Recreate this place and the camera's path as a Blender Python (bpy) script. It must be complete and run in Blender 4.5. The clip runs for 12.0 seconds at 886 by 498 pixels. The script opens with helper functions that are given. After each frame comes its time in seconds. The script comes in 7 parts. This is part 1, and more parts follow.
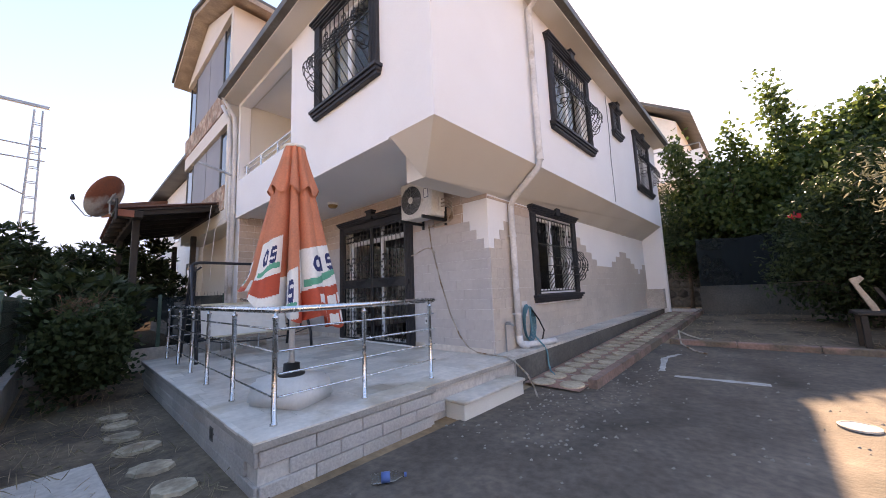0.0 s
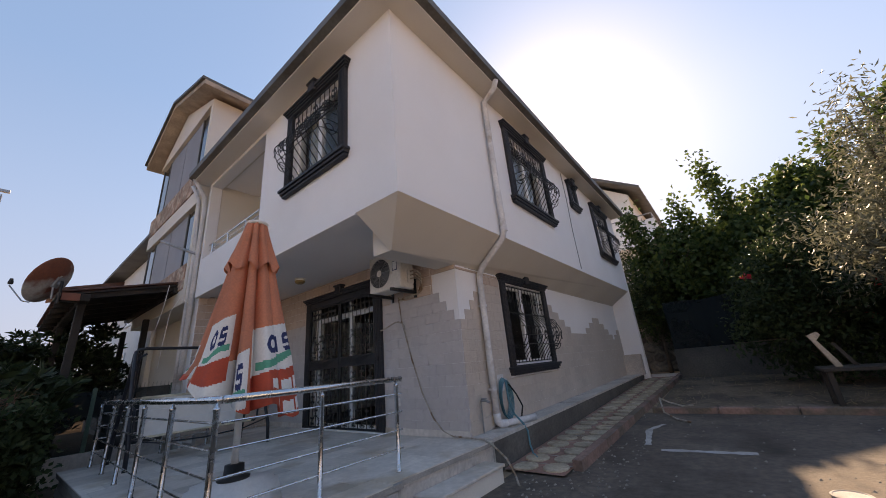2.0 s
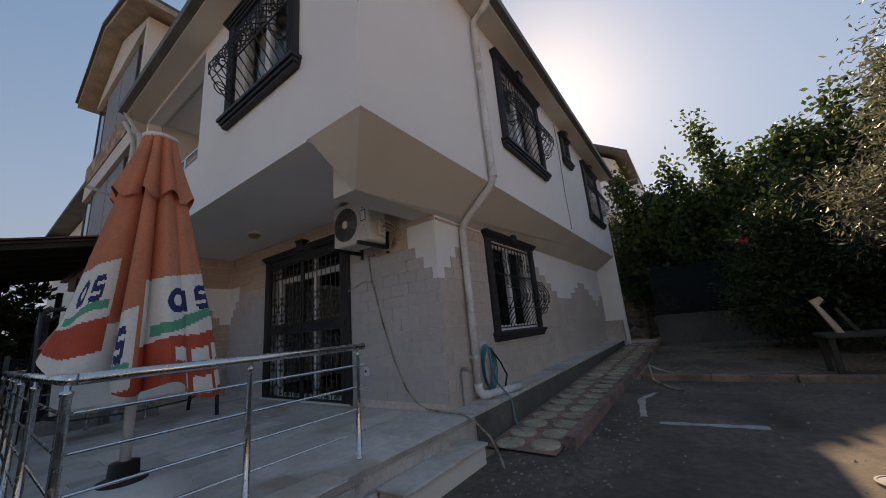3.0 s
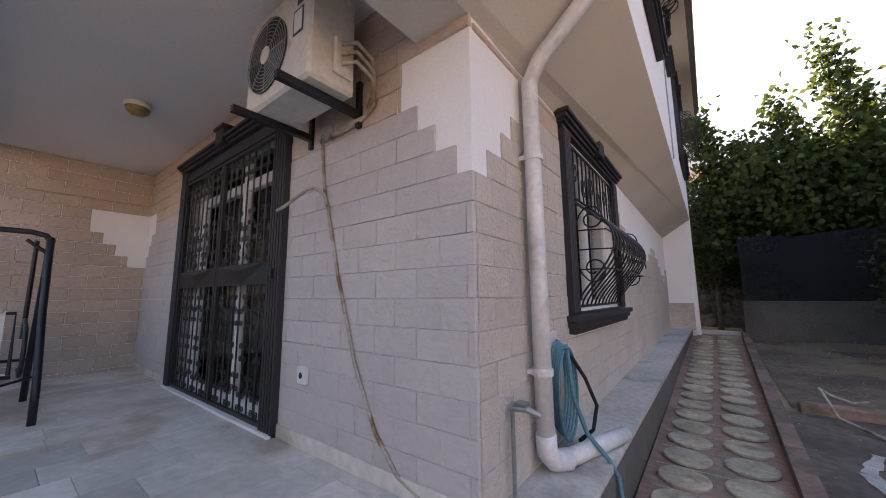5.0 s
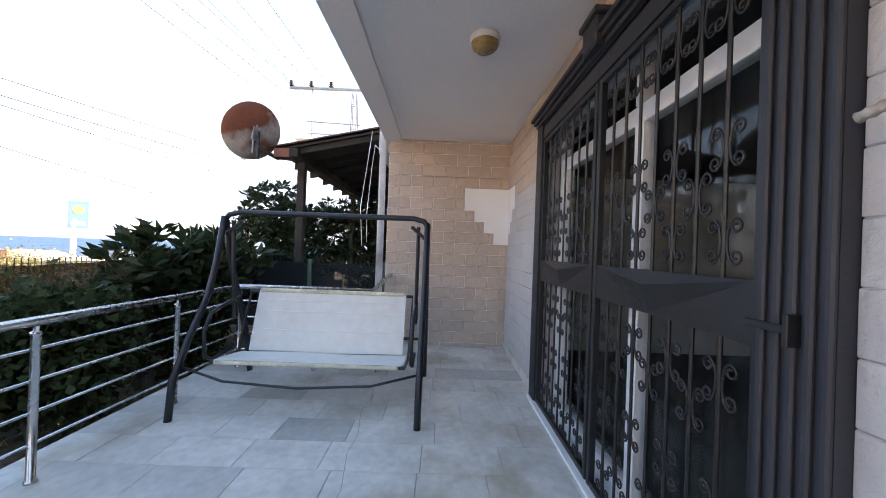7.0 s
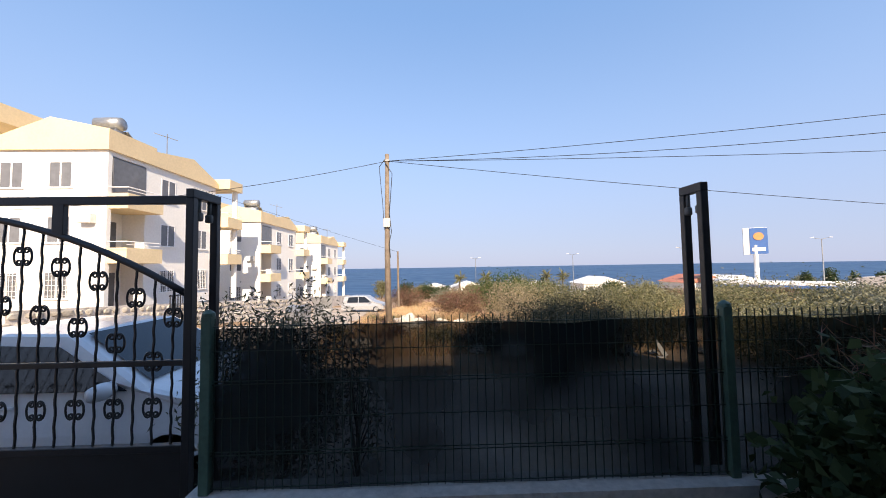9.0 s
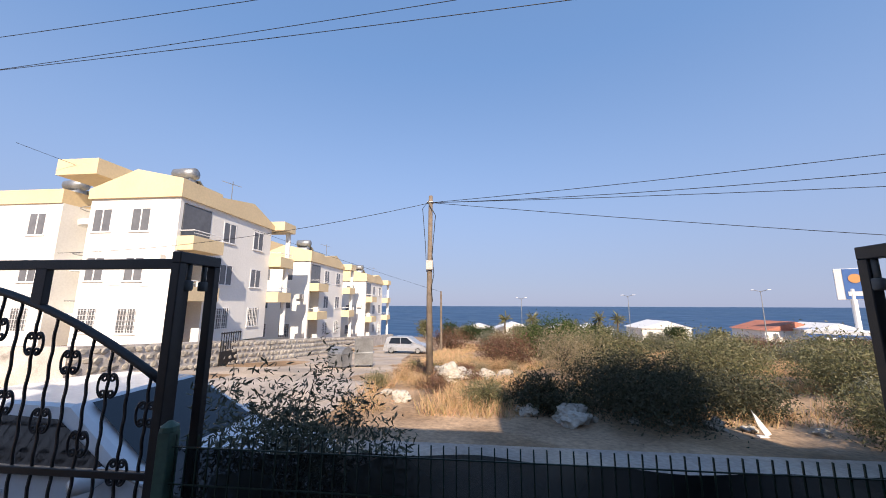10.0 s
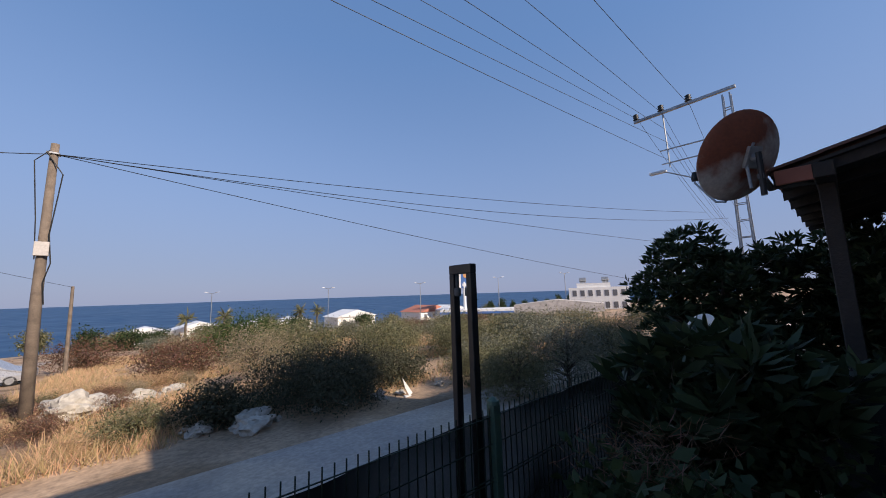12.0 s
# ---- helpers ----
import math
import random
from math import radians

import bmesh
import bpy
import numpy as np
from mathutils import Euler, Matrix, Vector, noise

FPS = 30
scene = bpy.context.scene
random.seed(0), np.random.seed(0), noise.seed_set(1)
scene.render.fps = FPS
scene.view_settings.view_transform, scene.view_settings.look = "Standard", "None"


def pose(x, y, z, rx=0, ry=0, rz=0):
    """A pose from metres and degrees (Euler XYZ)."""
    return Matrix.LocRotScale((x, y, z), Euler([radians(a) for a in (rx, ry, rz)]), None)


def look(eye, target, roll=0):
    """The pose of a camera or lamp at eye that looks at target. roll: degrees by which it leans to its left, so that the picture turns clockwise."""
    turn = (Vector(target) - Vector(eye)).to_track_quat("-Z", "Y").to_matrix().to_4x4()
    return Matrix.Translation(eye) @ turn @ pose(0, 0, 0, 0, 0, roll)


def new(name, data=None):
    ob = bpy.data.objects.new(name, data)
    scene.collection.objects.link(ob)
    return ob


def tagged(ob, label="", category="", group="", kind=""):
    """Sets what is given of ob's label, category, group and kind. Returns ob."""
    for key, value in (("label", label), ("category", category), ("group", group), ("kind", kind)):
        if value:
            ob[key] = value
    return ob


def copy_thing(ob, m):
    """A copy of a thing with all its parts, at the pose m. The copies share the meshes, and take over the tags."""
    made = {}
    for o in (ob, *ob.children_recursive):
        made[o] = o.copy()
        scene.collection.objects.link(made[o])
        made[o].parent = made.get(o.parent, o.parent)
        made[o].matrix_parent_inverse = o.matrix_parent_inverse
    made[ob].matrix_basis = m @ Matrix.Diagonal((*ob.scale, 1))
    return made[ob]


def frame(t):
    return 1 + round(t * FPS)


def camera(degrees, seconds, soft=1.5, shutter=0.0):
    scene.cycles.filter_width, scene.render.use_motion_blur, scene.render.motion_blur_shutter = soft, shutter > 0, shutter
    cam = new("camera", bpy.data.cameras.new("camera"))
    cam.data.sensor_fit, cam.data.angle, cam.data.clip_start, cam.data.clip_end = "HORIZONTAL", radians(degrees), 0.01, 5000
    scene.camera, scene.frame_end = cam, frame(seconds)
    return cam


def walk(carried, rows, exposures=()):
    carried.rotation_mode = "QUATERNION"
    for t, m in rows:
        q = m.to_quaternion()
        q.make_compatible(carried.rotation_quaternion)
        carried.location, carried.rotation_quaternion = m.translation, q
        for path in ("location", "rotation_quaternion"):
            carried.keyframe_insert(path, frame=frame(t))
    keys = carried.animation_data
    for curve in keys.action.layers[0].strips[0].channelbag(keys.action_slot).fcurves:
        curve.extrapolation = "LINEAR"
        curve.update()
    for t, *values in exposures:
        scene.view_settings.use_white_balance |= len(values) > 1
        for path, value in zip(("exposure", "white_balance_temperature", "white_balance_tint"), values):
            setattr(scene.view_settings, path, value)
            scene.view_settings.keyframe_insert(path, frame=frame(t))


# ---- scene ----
cam = camera(104.1, 12.0, 0.95)
# seconds, eye, target, roll
PATH = [
    (0, (2.935, -4.188, 1.31), (1.59, -2.729, 1.553), -2.2),
    (0.5, (3.027, -4.198, 1.351), (1.757, -2.709, 1.763), -3.0),
    (1, (3.054, -4.207, 1.343), (1.859, -2.708, 1.911), -4.2),
    (1.5, (3.052, -4.221, 1.334), (1.881, -2.733, 1.977), -4.8),
    (2, (2.998, -4.09, 1.307), (1.834, -2.594, 1.944), -5.2),
    (2.5, (2.82, -3.832, 1.278), (1.654, -2.284, 1.774), -5.0),
    (3, (2.509, -3.421, 1.299), (1.389, -1.827, 1.75), -4.9),
    (3.2, (2.367, -3.221, 1.294), (1.268, -1.611, 1.741), -4.8),
    (4.8, (1.025, -1.517, 1.329), (-0.136, 0.083, 1.631), -1.1),
    (5, (0.85, -1.34, 1.334), (-0.355, 0.234, 1.604), -0.5),
    (5.5, (0.415, -0.967, 1.397), (-0.922, 0.501, 1.635), 0.8),
    (6, (-0.047, -0.782, 1.521), (-1.745, 0.266, 1.665), 2.6),
    (6.5, (-0.516, -0.85, 1.615), (-2.417, -0.237, 1.71), 2.3),
    (7, (-0.903, -0.915, 1.672), (-2.903, -0.902, 1.679), 2.1),
    (7.5, (-1.299, -1.216, 1.674), (-3.094, -2.099, 1.693), 2.3),
    (7.7, (-1.428, -1.376, 1.667), (-3.042, -2.556, 1.723), 2.1),
    (9.3, (-1.589, -2.782, 1.825), (-1.462, -4.774, 1.948), -0.6),
    (9.5, (-1.572, -2.93, 1.882), (-1.4, -4.915, 2.058), -0.0),
    (10, (-1.581, -3.188, 2.034), (-1.387, -5.153, 2.354), 0.2),
    (10.5, (-1.643, -3.304, 2.085), (-1.769, -5.258, 2.493), 0.1),
    (11, (-1.718, -3.322, 2.112), (-2.353, -5.185, 2.468), -1.0),
    (11.5, (-1.789, -3.296, 2.121), (-2.836, -4.974, 2.418), -1.4),
    (12, (-1.846, -3.264, 2.133), (-3.138, -4.769, 2.388), -1.8),
]
walk(cam, [(t, look(eye, aim, roll)) for t, eye, aim, roll in PATH],
     exposures=[(0, 2.05, 10800, 25), (1, 1.55, 10500, 23), (2.0, 0.98, 10500, 21), (2.5, 0.84, 10600, 17), (3.2, 0.30, 10700, 16), (4.8, 1.68, 11400, 26), (6, 2.4, 11000, 22), (6.7, 2.6, 10500, 18), (7.5, 2.52, 10000, 15), (7.7, 2.25, 9700, 15), (9.3, 0.85, 7900, 15), (10, 0.6, 7600, 16), (10.5, 0.5, 7500, 17), (12, 0.2, 7200, 17)])

# ---- light: a clear afternoon, the sun behind the house ----
SUN_AZ, SUN_EL = -14.0, 34.5
world = bpy.data.worlds.new("sky")
scene.world = world
world.use_nodes = True
sky = world.node_tree.nodes.new("ShaderNodeTexSky")
sky.sky_type = "NISHITA"
sky.sun_disc = False
sky.sun_elevation, sky.sun_rotation = radians(SUN_EL), radians(SUN_AZ)
sky.air_density, sky.dust_density, sky.ozone_density = 1.0, 0.5, 3.5
haze = world.node_tree.nodes.new("ShaderNodeMix")
haze.data_type = "RGBA"
wn, wl = world.node_tree.nodes, world.node_tree.links
coord, axes = wn.new("ShaderNodeTexCoord"), wn.new("ShaderNodeSeparateXYZ")
wl.new(coord.outputs["Generated"], axes.inputs[0])
rise = wn.new("ShaderNodeMapRange")
rise.inputs[1].default_value, rise.inputs[2].default_value = 0.0, 0.55
rise.inputs[3].default_value, rise.inputs[4].default_value = 0.93, 0.5
rise.interpolation_type = "SMOOTHSTEP"
wl.new(axes.outputs[2], rise.inputs[0])
wl.new(rise.outputs[0], haze.inputs[0])
air = wn.new("ShaderNodeMix")          # lavender sea haze below, clear blue above
air.data_type = "RGBA"
lift = wn.new("ShaderNodeMapRange")
lift.inputs[1].default_value, lift.inputs[2].default_value = 0.0, 0.6
wl.new(axes.outputs[2], lift.inputs[0])
wl.new(lift.outputs[0], air.inputs[0])
air.inputs[6].default_value = (1.5, 1.98, 3.25, 1)
air.inputs[7].default_value = (0.62, 1.72, 4.0, 1)
wl.new(air.outputs[2], haze.inputs[7])
world.node_tree.links.new(sky.outputs[0], haze.inputs[6])
world.node_tree.links.new(haze.outputs[2], world.node_tree.nodes["Background"].inputs[0])
world.node_tree.nodes["Background"].inputs[1].default_value = 0.15
sun_data = bpy.data.lights.new("sun", "SUN")
sun_data.energy, sun_data.angle, sun_data.color = 5.0, radians(0.6), (1.0, 0.93, 0.82)
sun = new("sun", sun_data)
sun_way = Vector((math.sin(radians(SUN_AZ)) * math.cos(radians(SUN_EL)), math.cos(radians(SUN_AZ)) * math.cos(radians(SUN_EL)), math.sin(radians(SUN_EL))))
sun.rotation_euler = sun_way.to_track_quat("Z", "Y").to_euler()
sun.location = (0, 0, 30)

# ---- materials ----
def mat(name, col, rough=0.8, metal=0.0, var=0.25, s1=1.5, s2=30.0, bump=0.15, bs=80.0, rnd=0.0, tint=None, tint_scale=2.0, tint_at=0.62, spec=0.4):
    """Grain at two scales, an optional second colour in patches, and fine relief."""
    m = bpy.data.materials.new(name)
    m.use_nodes = True
    nt = m.node_tree
    n, l = nt.nodes, nt.links
    bsdf = n["Principled BSDF"]
    bsdf.inputs["Roughness"].default_value = rough
    bsdf.inputs["Metallic"].default_value = metal
    bsdf.inputs["Specular IOR Level"].default_value = spec
    geo = n.new("ShaderNodeNewGeometry")

    def noise_at(scale, detail=4.0):
        t = n.new("ShaderNodeTexNoise")
        t.inputs["Scale"].default_value = scale
        t.inputs["Detail"].default_value = detail
        l.new(geo.outputs["Position"], t.inputs["Vector"])
        return t.outputs["Fac"]

    def mix(kind, fac, a, b):
        x = n.new("ShaderNodeMix")
        x.data_type, x.blend_type = "RGBA", kind
        for sock, v in ((x.inputs[0], fac), (x.inputs[6], a), (x.inputs[7], b)):
            if hasattr(v, "is_output"):
                l.new(v, sock)
            else:
                sock.default_value = v
        return x.outputs[2]

    def ramp(src, lo, hi, a, b):
        r = n.new("ShaderNodeMapRange")
        for i, v in enumerate((lo, hi, a, b)):
            r.inputs[i + 1].default_value = v
        l.new(src, r.inputs[0])
        return r.outputs[0]

    big, small = noise_at(s1), noise_at(s2, 6.0)
    c = (*col, 1)
    if tint:
        c = mix("MIX", ramp(noise_at(tint_scale, 5.0), tint_at - 0.06, tint_at + 0.06, 0, 1), c, (*tint, 1))
    g1 = ramp(big, 0.3, 0.7, 1 - var, 1 + var * 0.4)
    g2 = ramp(small, 0.3, 0.7, 1 - var * 0.7, 1 + var * 0.5)
    mul = n.new("ShaderNodeMath")
    mul.operation = "MULTIPLY"
    l.new(g1, mul.inputs[0])
    l.new(g2, mul.inputs[1])
    out = mul.outputs[0]
    if rnd:
        info = n.new("ShaderNodeObjectInfo")
        m2 = n.new("ShaderNodeMath")
        m2.operation = "MULTIPLY"
        l.new(ramp(info.outputs["Random"], 0, 1, 1 - rnd, 1 + rnd * 0.5), m2.inputs[0])
        l.new(out, m2.inputs[1])
        out = m2.outputs[0]
    comb = n.new("ShaderNodeCombineColor")
    for i in range(3):
        l.new(out, comb.inputs[i])
    l.new(mix("MULTIPLY", 1.0, c, comb.outputs[0]), bsdf.inputs["Base Color"])
    l.new(ramp(small, 0.3, 0.7, max(rough - 0.08, 0.02), min(rough + 0.08, 1)), bsdf.inputs["Roughness"])
    if bump:
        b = n.new("ShaderNodeBump")
        b.inputs["Strength"].default_value = bump
        b.inputs["Distance"].default_value = 0.02
        l.new(noise_at(bs, 5.0), b.inputs["Height"])
        l.new(b.outputs[0], bsdf.inputs["Normal"])
    return m


def leafy(name, col, rnd=0.45, gloss=0.45, trans=0.35):
    """Leaf: tone varied leaf by leaf, some light through it."""
    m = bpy.data.materials.new(name)
    m.use_nodes = True
    nt = m.node_tree
    n, l = nt.nodes, nt.links
    bsdf, outn = n["Principled BSDF"], n["Material Output"]
    bsdf.inputs["Roughness"].default_value = gloss
    bsdf.inputs["Specular IOR Level"].default_value = 0.3
    geo = n.new("ShaderNodeNewGeometry")
    hsv = n.new("ShaderNodeHueSaturation")
    hsv.inputs["Color"].default_value = (*col, 1)
    r = n.new("ShaderNodeMapRange")
    l.new(geo.outputs["Random Per Island"], r.inputs[0])
    r.inputs[3].default_value, r.inputs[4].default_value = 1 - rnd, 1 + rnd
    l.new(r.outputs[0], hsv.inputs["Value"])
    r2 = n.new("ShaderNodeMapRange")
    l.new(geo.outputs["Random Per Island"], r2.inputs[0])
    r2.inputs[3].default_value, r2.inputs[4].default_value = 0.53, 0.47
    l.new(r2.outputs[0], hsv.inputs["Hue"])
    l.new(hsv.outputs[0], bsdf.inputs["Base Color"])
    tr = n.new("ShaderNodeBsdfTranslucent")
    l.new(hsv.outputs[0], tr.inputs["Color"])
    mx = n.new("ShaderNodeMixShader")
    mx.inputs[0].default_value = trans
    l.new(bsdf.outputs[0], mx.inputs[1])
    l.new(tr.outputs[0], mx.inputs[2])
    l.new(mx.outputs[0], outn.inputs[0])
    return m


def glass_mat(name, tint=(0.9, 0.95, 0.95)):
    m = bpy.data.materials.new(name)
    m.use_nodes = True
    b = m.node_tree.nodes["Principled BSDF"]
    b.inputs["Base Color"].default_value = (*tint, 1)
    b.inputs["Roughness"].default_value = 0.02
    b.inputs["Transmission Weight"].default_value = 1.0
    b.inputs["IOR"].default_value = 1.22
    return m


def cloth_net(name, col, open_part):
    """Woven shade net: partly see-through."""
    m = bpy.data.materials.new(name)
    m.use_nodes = True
    n, l = m.node_tree.nodes, m.node_tree.links
    d = n["Principled BSDF"]
    d.inputs["Base Color"].default_value = (*col, 1)
    d.inputs["Roughness"].default_value = 0.95
    d.inputs["Specular IOR Level"].default_value = 0.05
    t = n.new("ShaderNodeBsdfTransparent")
    mx = n.new("ShaderNodeMixShader")
    geo = n.new("ShaderNodeNewGeometry")
    no = n.new("ShaderNodeTexNoise")
    no.inputs["Scale"].default_value = 1.3
    l.new(geo.outputs["Position"], no.inputs["Vector"])
    r = n.new("ShaderNodeMapRange")
    r.inputs[1].default_value, r.inputs[2].default_value = 0.3, 0.7
    r.inputs[3].default_value, r.inputs[4].default_value = open_part - 0.08, open_part + 0.08
    l.new(no.outputs["Fac"], r.inputs[0])
    l.new(r.outputs[0], mx.inputs[0])
    l.new(d.outputs[0], mx.inputs[1])
    l.new(t.outputs[0], mx.inputs[2])
    l.new(mx.outputs[0], n["Material Output"].inputs[0])
    return m


WHITE = mat("white_plaster", (0.82, 0.82, 0.83), 0.9, var=0.07, s1=0.6, s2=90, bump=0.12, bs=160)
CREAM = mat("cream_plaster", (0.70, 0.66, 0.60), 0.9, var=0.10, s1=0.7, s2=90, bump=0.12, bs=160)
CEIL = mat("ceiling_paint", (0.88, 0.855, 0.84), 0.9, var=0.08, s1=0.5, s2=60, bump=0.08, bs=120)
BLOCK = mat("painted_block", (0.505, 0.475, 0.466), 0.85, var=0.07, s1=1.2, s2=12, bump=0.75, bs=22, rnd=0.05)
BLOCK_P = mat("painted_block_peach", (0.56, 0.44, 0.365), 0.85, var=0.09, s1=1.2, s2=14, bump=1.0, bs=24, rnd=0.10)
# side-wall copy of the block, warm bounce off the sunlit yard in its colour
BLOCK_S = mat("painted_block_bounce_lit", (0.57, 0.50, 0.445), 0.85, var=0.09, s1=1.2, s2=14, bump=1.0, bs=46, rnd=0.06)
BLOCK_T = mat("terrace_block", (0.52, 0.48, 0.45), 0.9, var=0.2, s1=1.5, s2=50, bump=0.6, bs=45, rnd=0.12)
JOINT = mat("block_joint", (0.45, 0.40, 0.38), 0.95, var=0.2, s1=3, s2=60)
TRIM = mat("dark_trim_paint", (0.030, 0.031, 0.038), 0.55, var=0.3, s1=2, s2=50, bump=0.08)
IRON = mat("black_iron", (0.012, 0.012, 0.014), 0.45, var=0.35, s1=6, s2=70, bump=0.1, bs=200, spec=0.5)
PVC = mat("white_pvc", (0.78, 0.78, 0.78), 0.35, var=0.05, s1=2, s2=40, bump=0)
PIPE = mat("grey_white_pipe", (0.66, 0.66, 0.67), 0.5, var=0.18, s1=2.5, s2=30, bump=0.05, tint=(0.42, 0.38, 0.35), tint_scale=3, tint_at=0.64)
CHROME = mat("brushed_steel", (0.62, 0.62, 0.62), 0.24, 1.0, var=0.05, s1=4, s2=20, bump=0)
GLASS = glass_mat("clear_glass")
# dimness of the unlit rooms is put into this dark surface colour
DARKROOM = mat("room_dimness", (0.10, 0.095, 0.09), 0.95, var=0.2, bump=0)
CURTAIN = mat("beige_curtain", (0.50, 0.42, 0.33), 0.95, var=0.25, s1=3, s2=40, bump=0.2, bs=25)
TILE = mat("marble_tile", (0.67, 0.62, 0.57), 0.55, var=0.18, s1=2.2, s2=18, bump=0.04, bs=30, rnd=0.13, tint=(0.52, 0.44, 0.36), tint_scale=1.7, tint_at=0.60, spec=0.25)
TILE_D = mat("marble_tile_grey", (0.52, 0.485, 0.45), 0.55, var=0.2, s1=2.2, s2=18, bump=0.04, bs=30, rnd=0.12)
GROUT = mat("grout", (0.38, 0.35, 0.32), 0.95, var=0.25, s1=4, s2=60)
CONC = mat("worn_concrete", (0.145, 0.116, 0.096), 0.9, var=0.5, s1=0.9, s2=14, bump=0.35, bs=40, tint=(0.085, 0.07, 0.058), tint_scale=0.8, tint_at=0.57)
CONC_L = mat("pale_concrete", (0.54, 0.50, 0.465), 0.9, var=0.25, s1=1.2, s2=25, bump=0.3, bs=50, tint=(0.28, 0.26, 0.24), tint_scale=1.6, tint_at=0.63)
CONC_D = mat("dark_concrete", (0.12, 0.112, 0.102), 0.9, var=0.35, s1=1.5, s2=25, bump=0.3, bs=50)
SOIL = mat("dry_soil", (0.20, 0.15, 0.11), 0.97, var=0.45, s1=1.1, s2=16, bump=0.8, bs=30, tint=(0.11, 0.085, 0.065), tint_scale=1.4, tint_at=0.55)
STRAW_SOIL = mat("straw_soil", (0.42, 0.29, 0.19), 0.97, var=0.45, s1=0.5, s2=9, bump=0.8, bs=18, tint=(0.30, 0.19, 0.11), tint_scale=0.35, tint_at=0.55)
ROAD = mat("dusty_asphalt", (0.38, 0.33, 0.29), 0.95, var=0.30, s1=0.5, s2=12, bump=0.4, bs=40, tint=(0.48, 0.39, 0.31), tint_scale=0.35, tint_at=0.55)
PAVE = mat("red_paving", (0.36, 0.20, 0.16), 0.9, var=0.35, s1=1.6, s2=20, bump=0.3, bs=40, tint=(0.24, 0.17, 0.13), tint_scale=1.8, tint_at=0.6)
PAVE_O = mat("cream_paving_disc", (0.51, 0.42, 0.315), 0.9, var=0.35, s1=3, s2=25, bump=0.3, bs=45, rnd=0.15, tint=(0.34, 0.26, 0.19), tint_scale=4, tint_at=0.6)
KERB = mat("red_kerb", (0.30, 0.185, 0.155), 0.9, var=0.35, s1=2, s2=25, bump=0.35, bs=40, rnd=0.1, tint=(0.17, 0.13, 0.10), tint_scale=2.2, tint_at=0.50)
STONE = mat("field_stone", (0.46, 0.42, 0.36), 0.92, var=0.35, s1=1.2, s2=9, bump=0.7, bs=12, rnd=0.2)
# stone of the rear wall, darkened to carry the shade it stands in
SHADESTONE = mat("shaded_wall_stone", (0.20, 0.18, 0.16), 0.95, var=0.4, s1=2, s2=12, bump=0.7, bs=15, rnd=0.3)
BRICK_R = mat("rubble_cladding", (0.42, 0.26, 0.19), 0.9, var=0.5, s1=4, s2=18, bump=0.7, bs=14, tint=(0.55, 0.42, 0.32), tint_scale=6, tint_at=0.52)
ORANGE = mat("orange_canvas", (0.62, 0.21, 0.12), 0.85, var=0.16, s1=2.5, s2=60, bump=0.2, bs=300, tint=(0.50, 0.18, 0.10), tint_scale=4, tint_at=0.64)
CANVAS_W = mat("white_canvas", (0.76, 0.74, 0.70), 0.85, var=0.1, s1=3, s2=60, bump=0.15, bs=300)
CANVAS_B = mat("navy_print", (0.02, 0.035, 0.12), 0.8, var=0.15, s1=3, s2=60, bump=0.1, bs=300)
CANVAS_G = mat("green_print", (0.06, 0.36, 0.24), 0.8, var=0.15, s1=3, s2=60, bump=0.1, bs=300)
CANVAS_R = mat("red_print", (0.55, 0.085, 0.045), 0.8, var=0.15, s1=3, s2=60, bump=0.1, bs=300)
FABRIC = mat("sling_fabric", (0.74, 0.72, 0.68), 0.85, var=0.08, s1=2.5, s2=12, bump=0.04, bs=60)
FABRIC_Y = mat("yellowed_hem", (0.66, 0.60, 0.46), 0.85, var=0.25, s1=6, s2=40, bump=0.2, bs=200)
TUBE = mat("navy_tube", (0.020, 0.021, 0.028), 0.4, var=0.3, s1=5, s2=60, bump=0.05)
PLASTIC_W = mat("white_plastic", (0.72, 0.72, 0.71), 0.4, var=0.1, s1=2, s2=30, bump=0.05)
PLASTIC_K = mat("black_plastic", (0.015, 0.015, 0.015), 0.5, var=0.2, bump=0.02)
AC_W = mat("aged_ac_enamel", (0.66, 0.64, 0.60), 0.45, var=0.15, s1=3, s2=30, bump=0.04, tint=(0.45, 0.36, 0.26), tint_scale=5, tint_at=0.68)
PRINT_K = mat("dark_print", (0.05, 0.06, 0.12), 0.6, var=0.2, bump=0)
RUST = mat("rusted_dish", (0.52, 0.48, 0.44), 0.7, var=0.25, s1=2, s2=30, bump=0.2, bs=60, tint=(0.25, 0.075, 0.04), tint_scale=1.9, tint_at=0.45)
WOOD_K = mat("dark_stained_wood", (0.035, 0.028, 0.024), 0.7, var=0.4, s1=3, s2=30, bump=0.3, bs=40)
WOOD = mat("weathered_wood", (0.30, 0.22, 0.15), 0.85, var=0.4, s1=3, s2=30, bump=0.3, bs=40)
WOOD_L = mat("pale_board", (0.47, 0.38, 0.30), 0.85, var=0.3, s1=3, s2=30, bump=0.2, bs=40)
POLE = mat("grey_pole_wood", (0.20, 0.155, 0.12), 0.9, var=0.35, s1=3, s2=40, bump=0.4, bs=50)
ROOFTILE = mat("dark_roof_tile", (0.16, 0.075, 0.055), 0.85, var=0.4, s1=3, s2=25, bump=0.4, bs=40, rnd=0.2)
GUTTER = mat("grey_gutter", (0.12, 0.12, 0.115), 0.6, var=0.35, s1=2, s2=20, bump=0.1)
NETM = cloth_net("green_shade_net", (0.020, 0.025, 0.026), 0.075)
WIREG = mat("green_wire", (0.012, 0.03, 0.02), 0.5, var=0.2, bump=0)
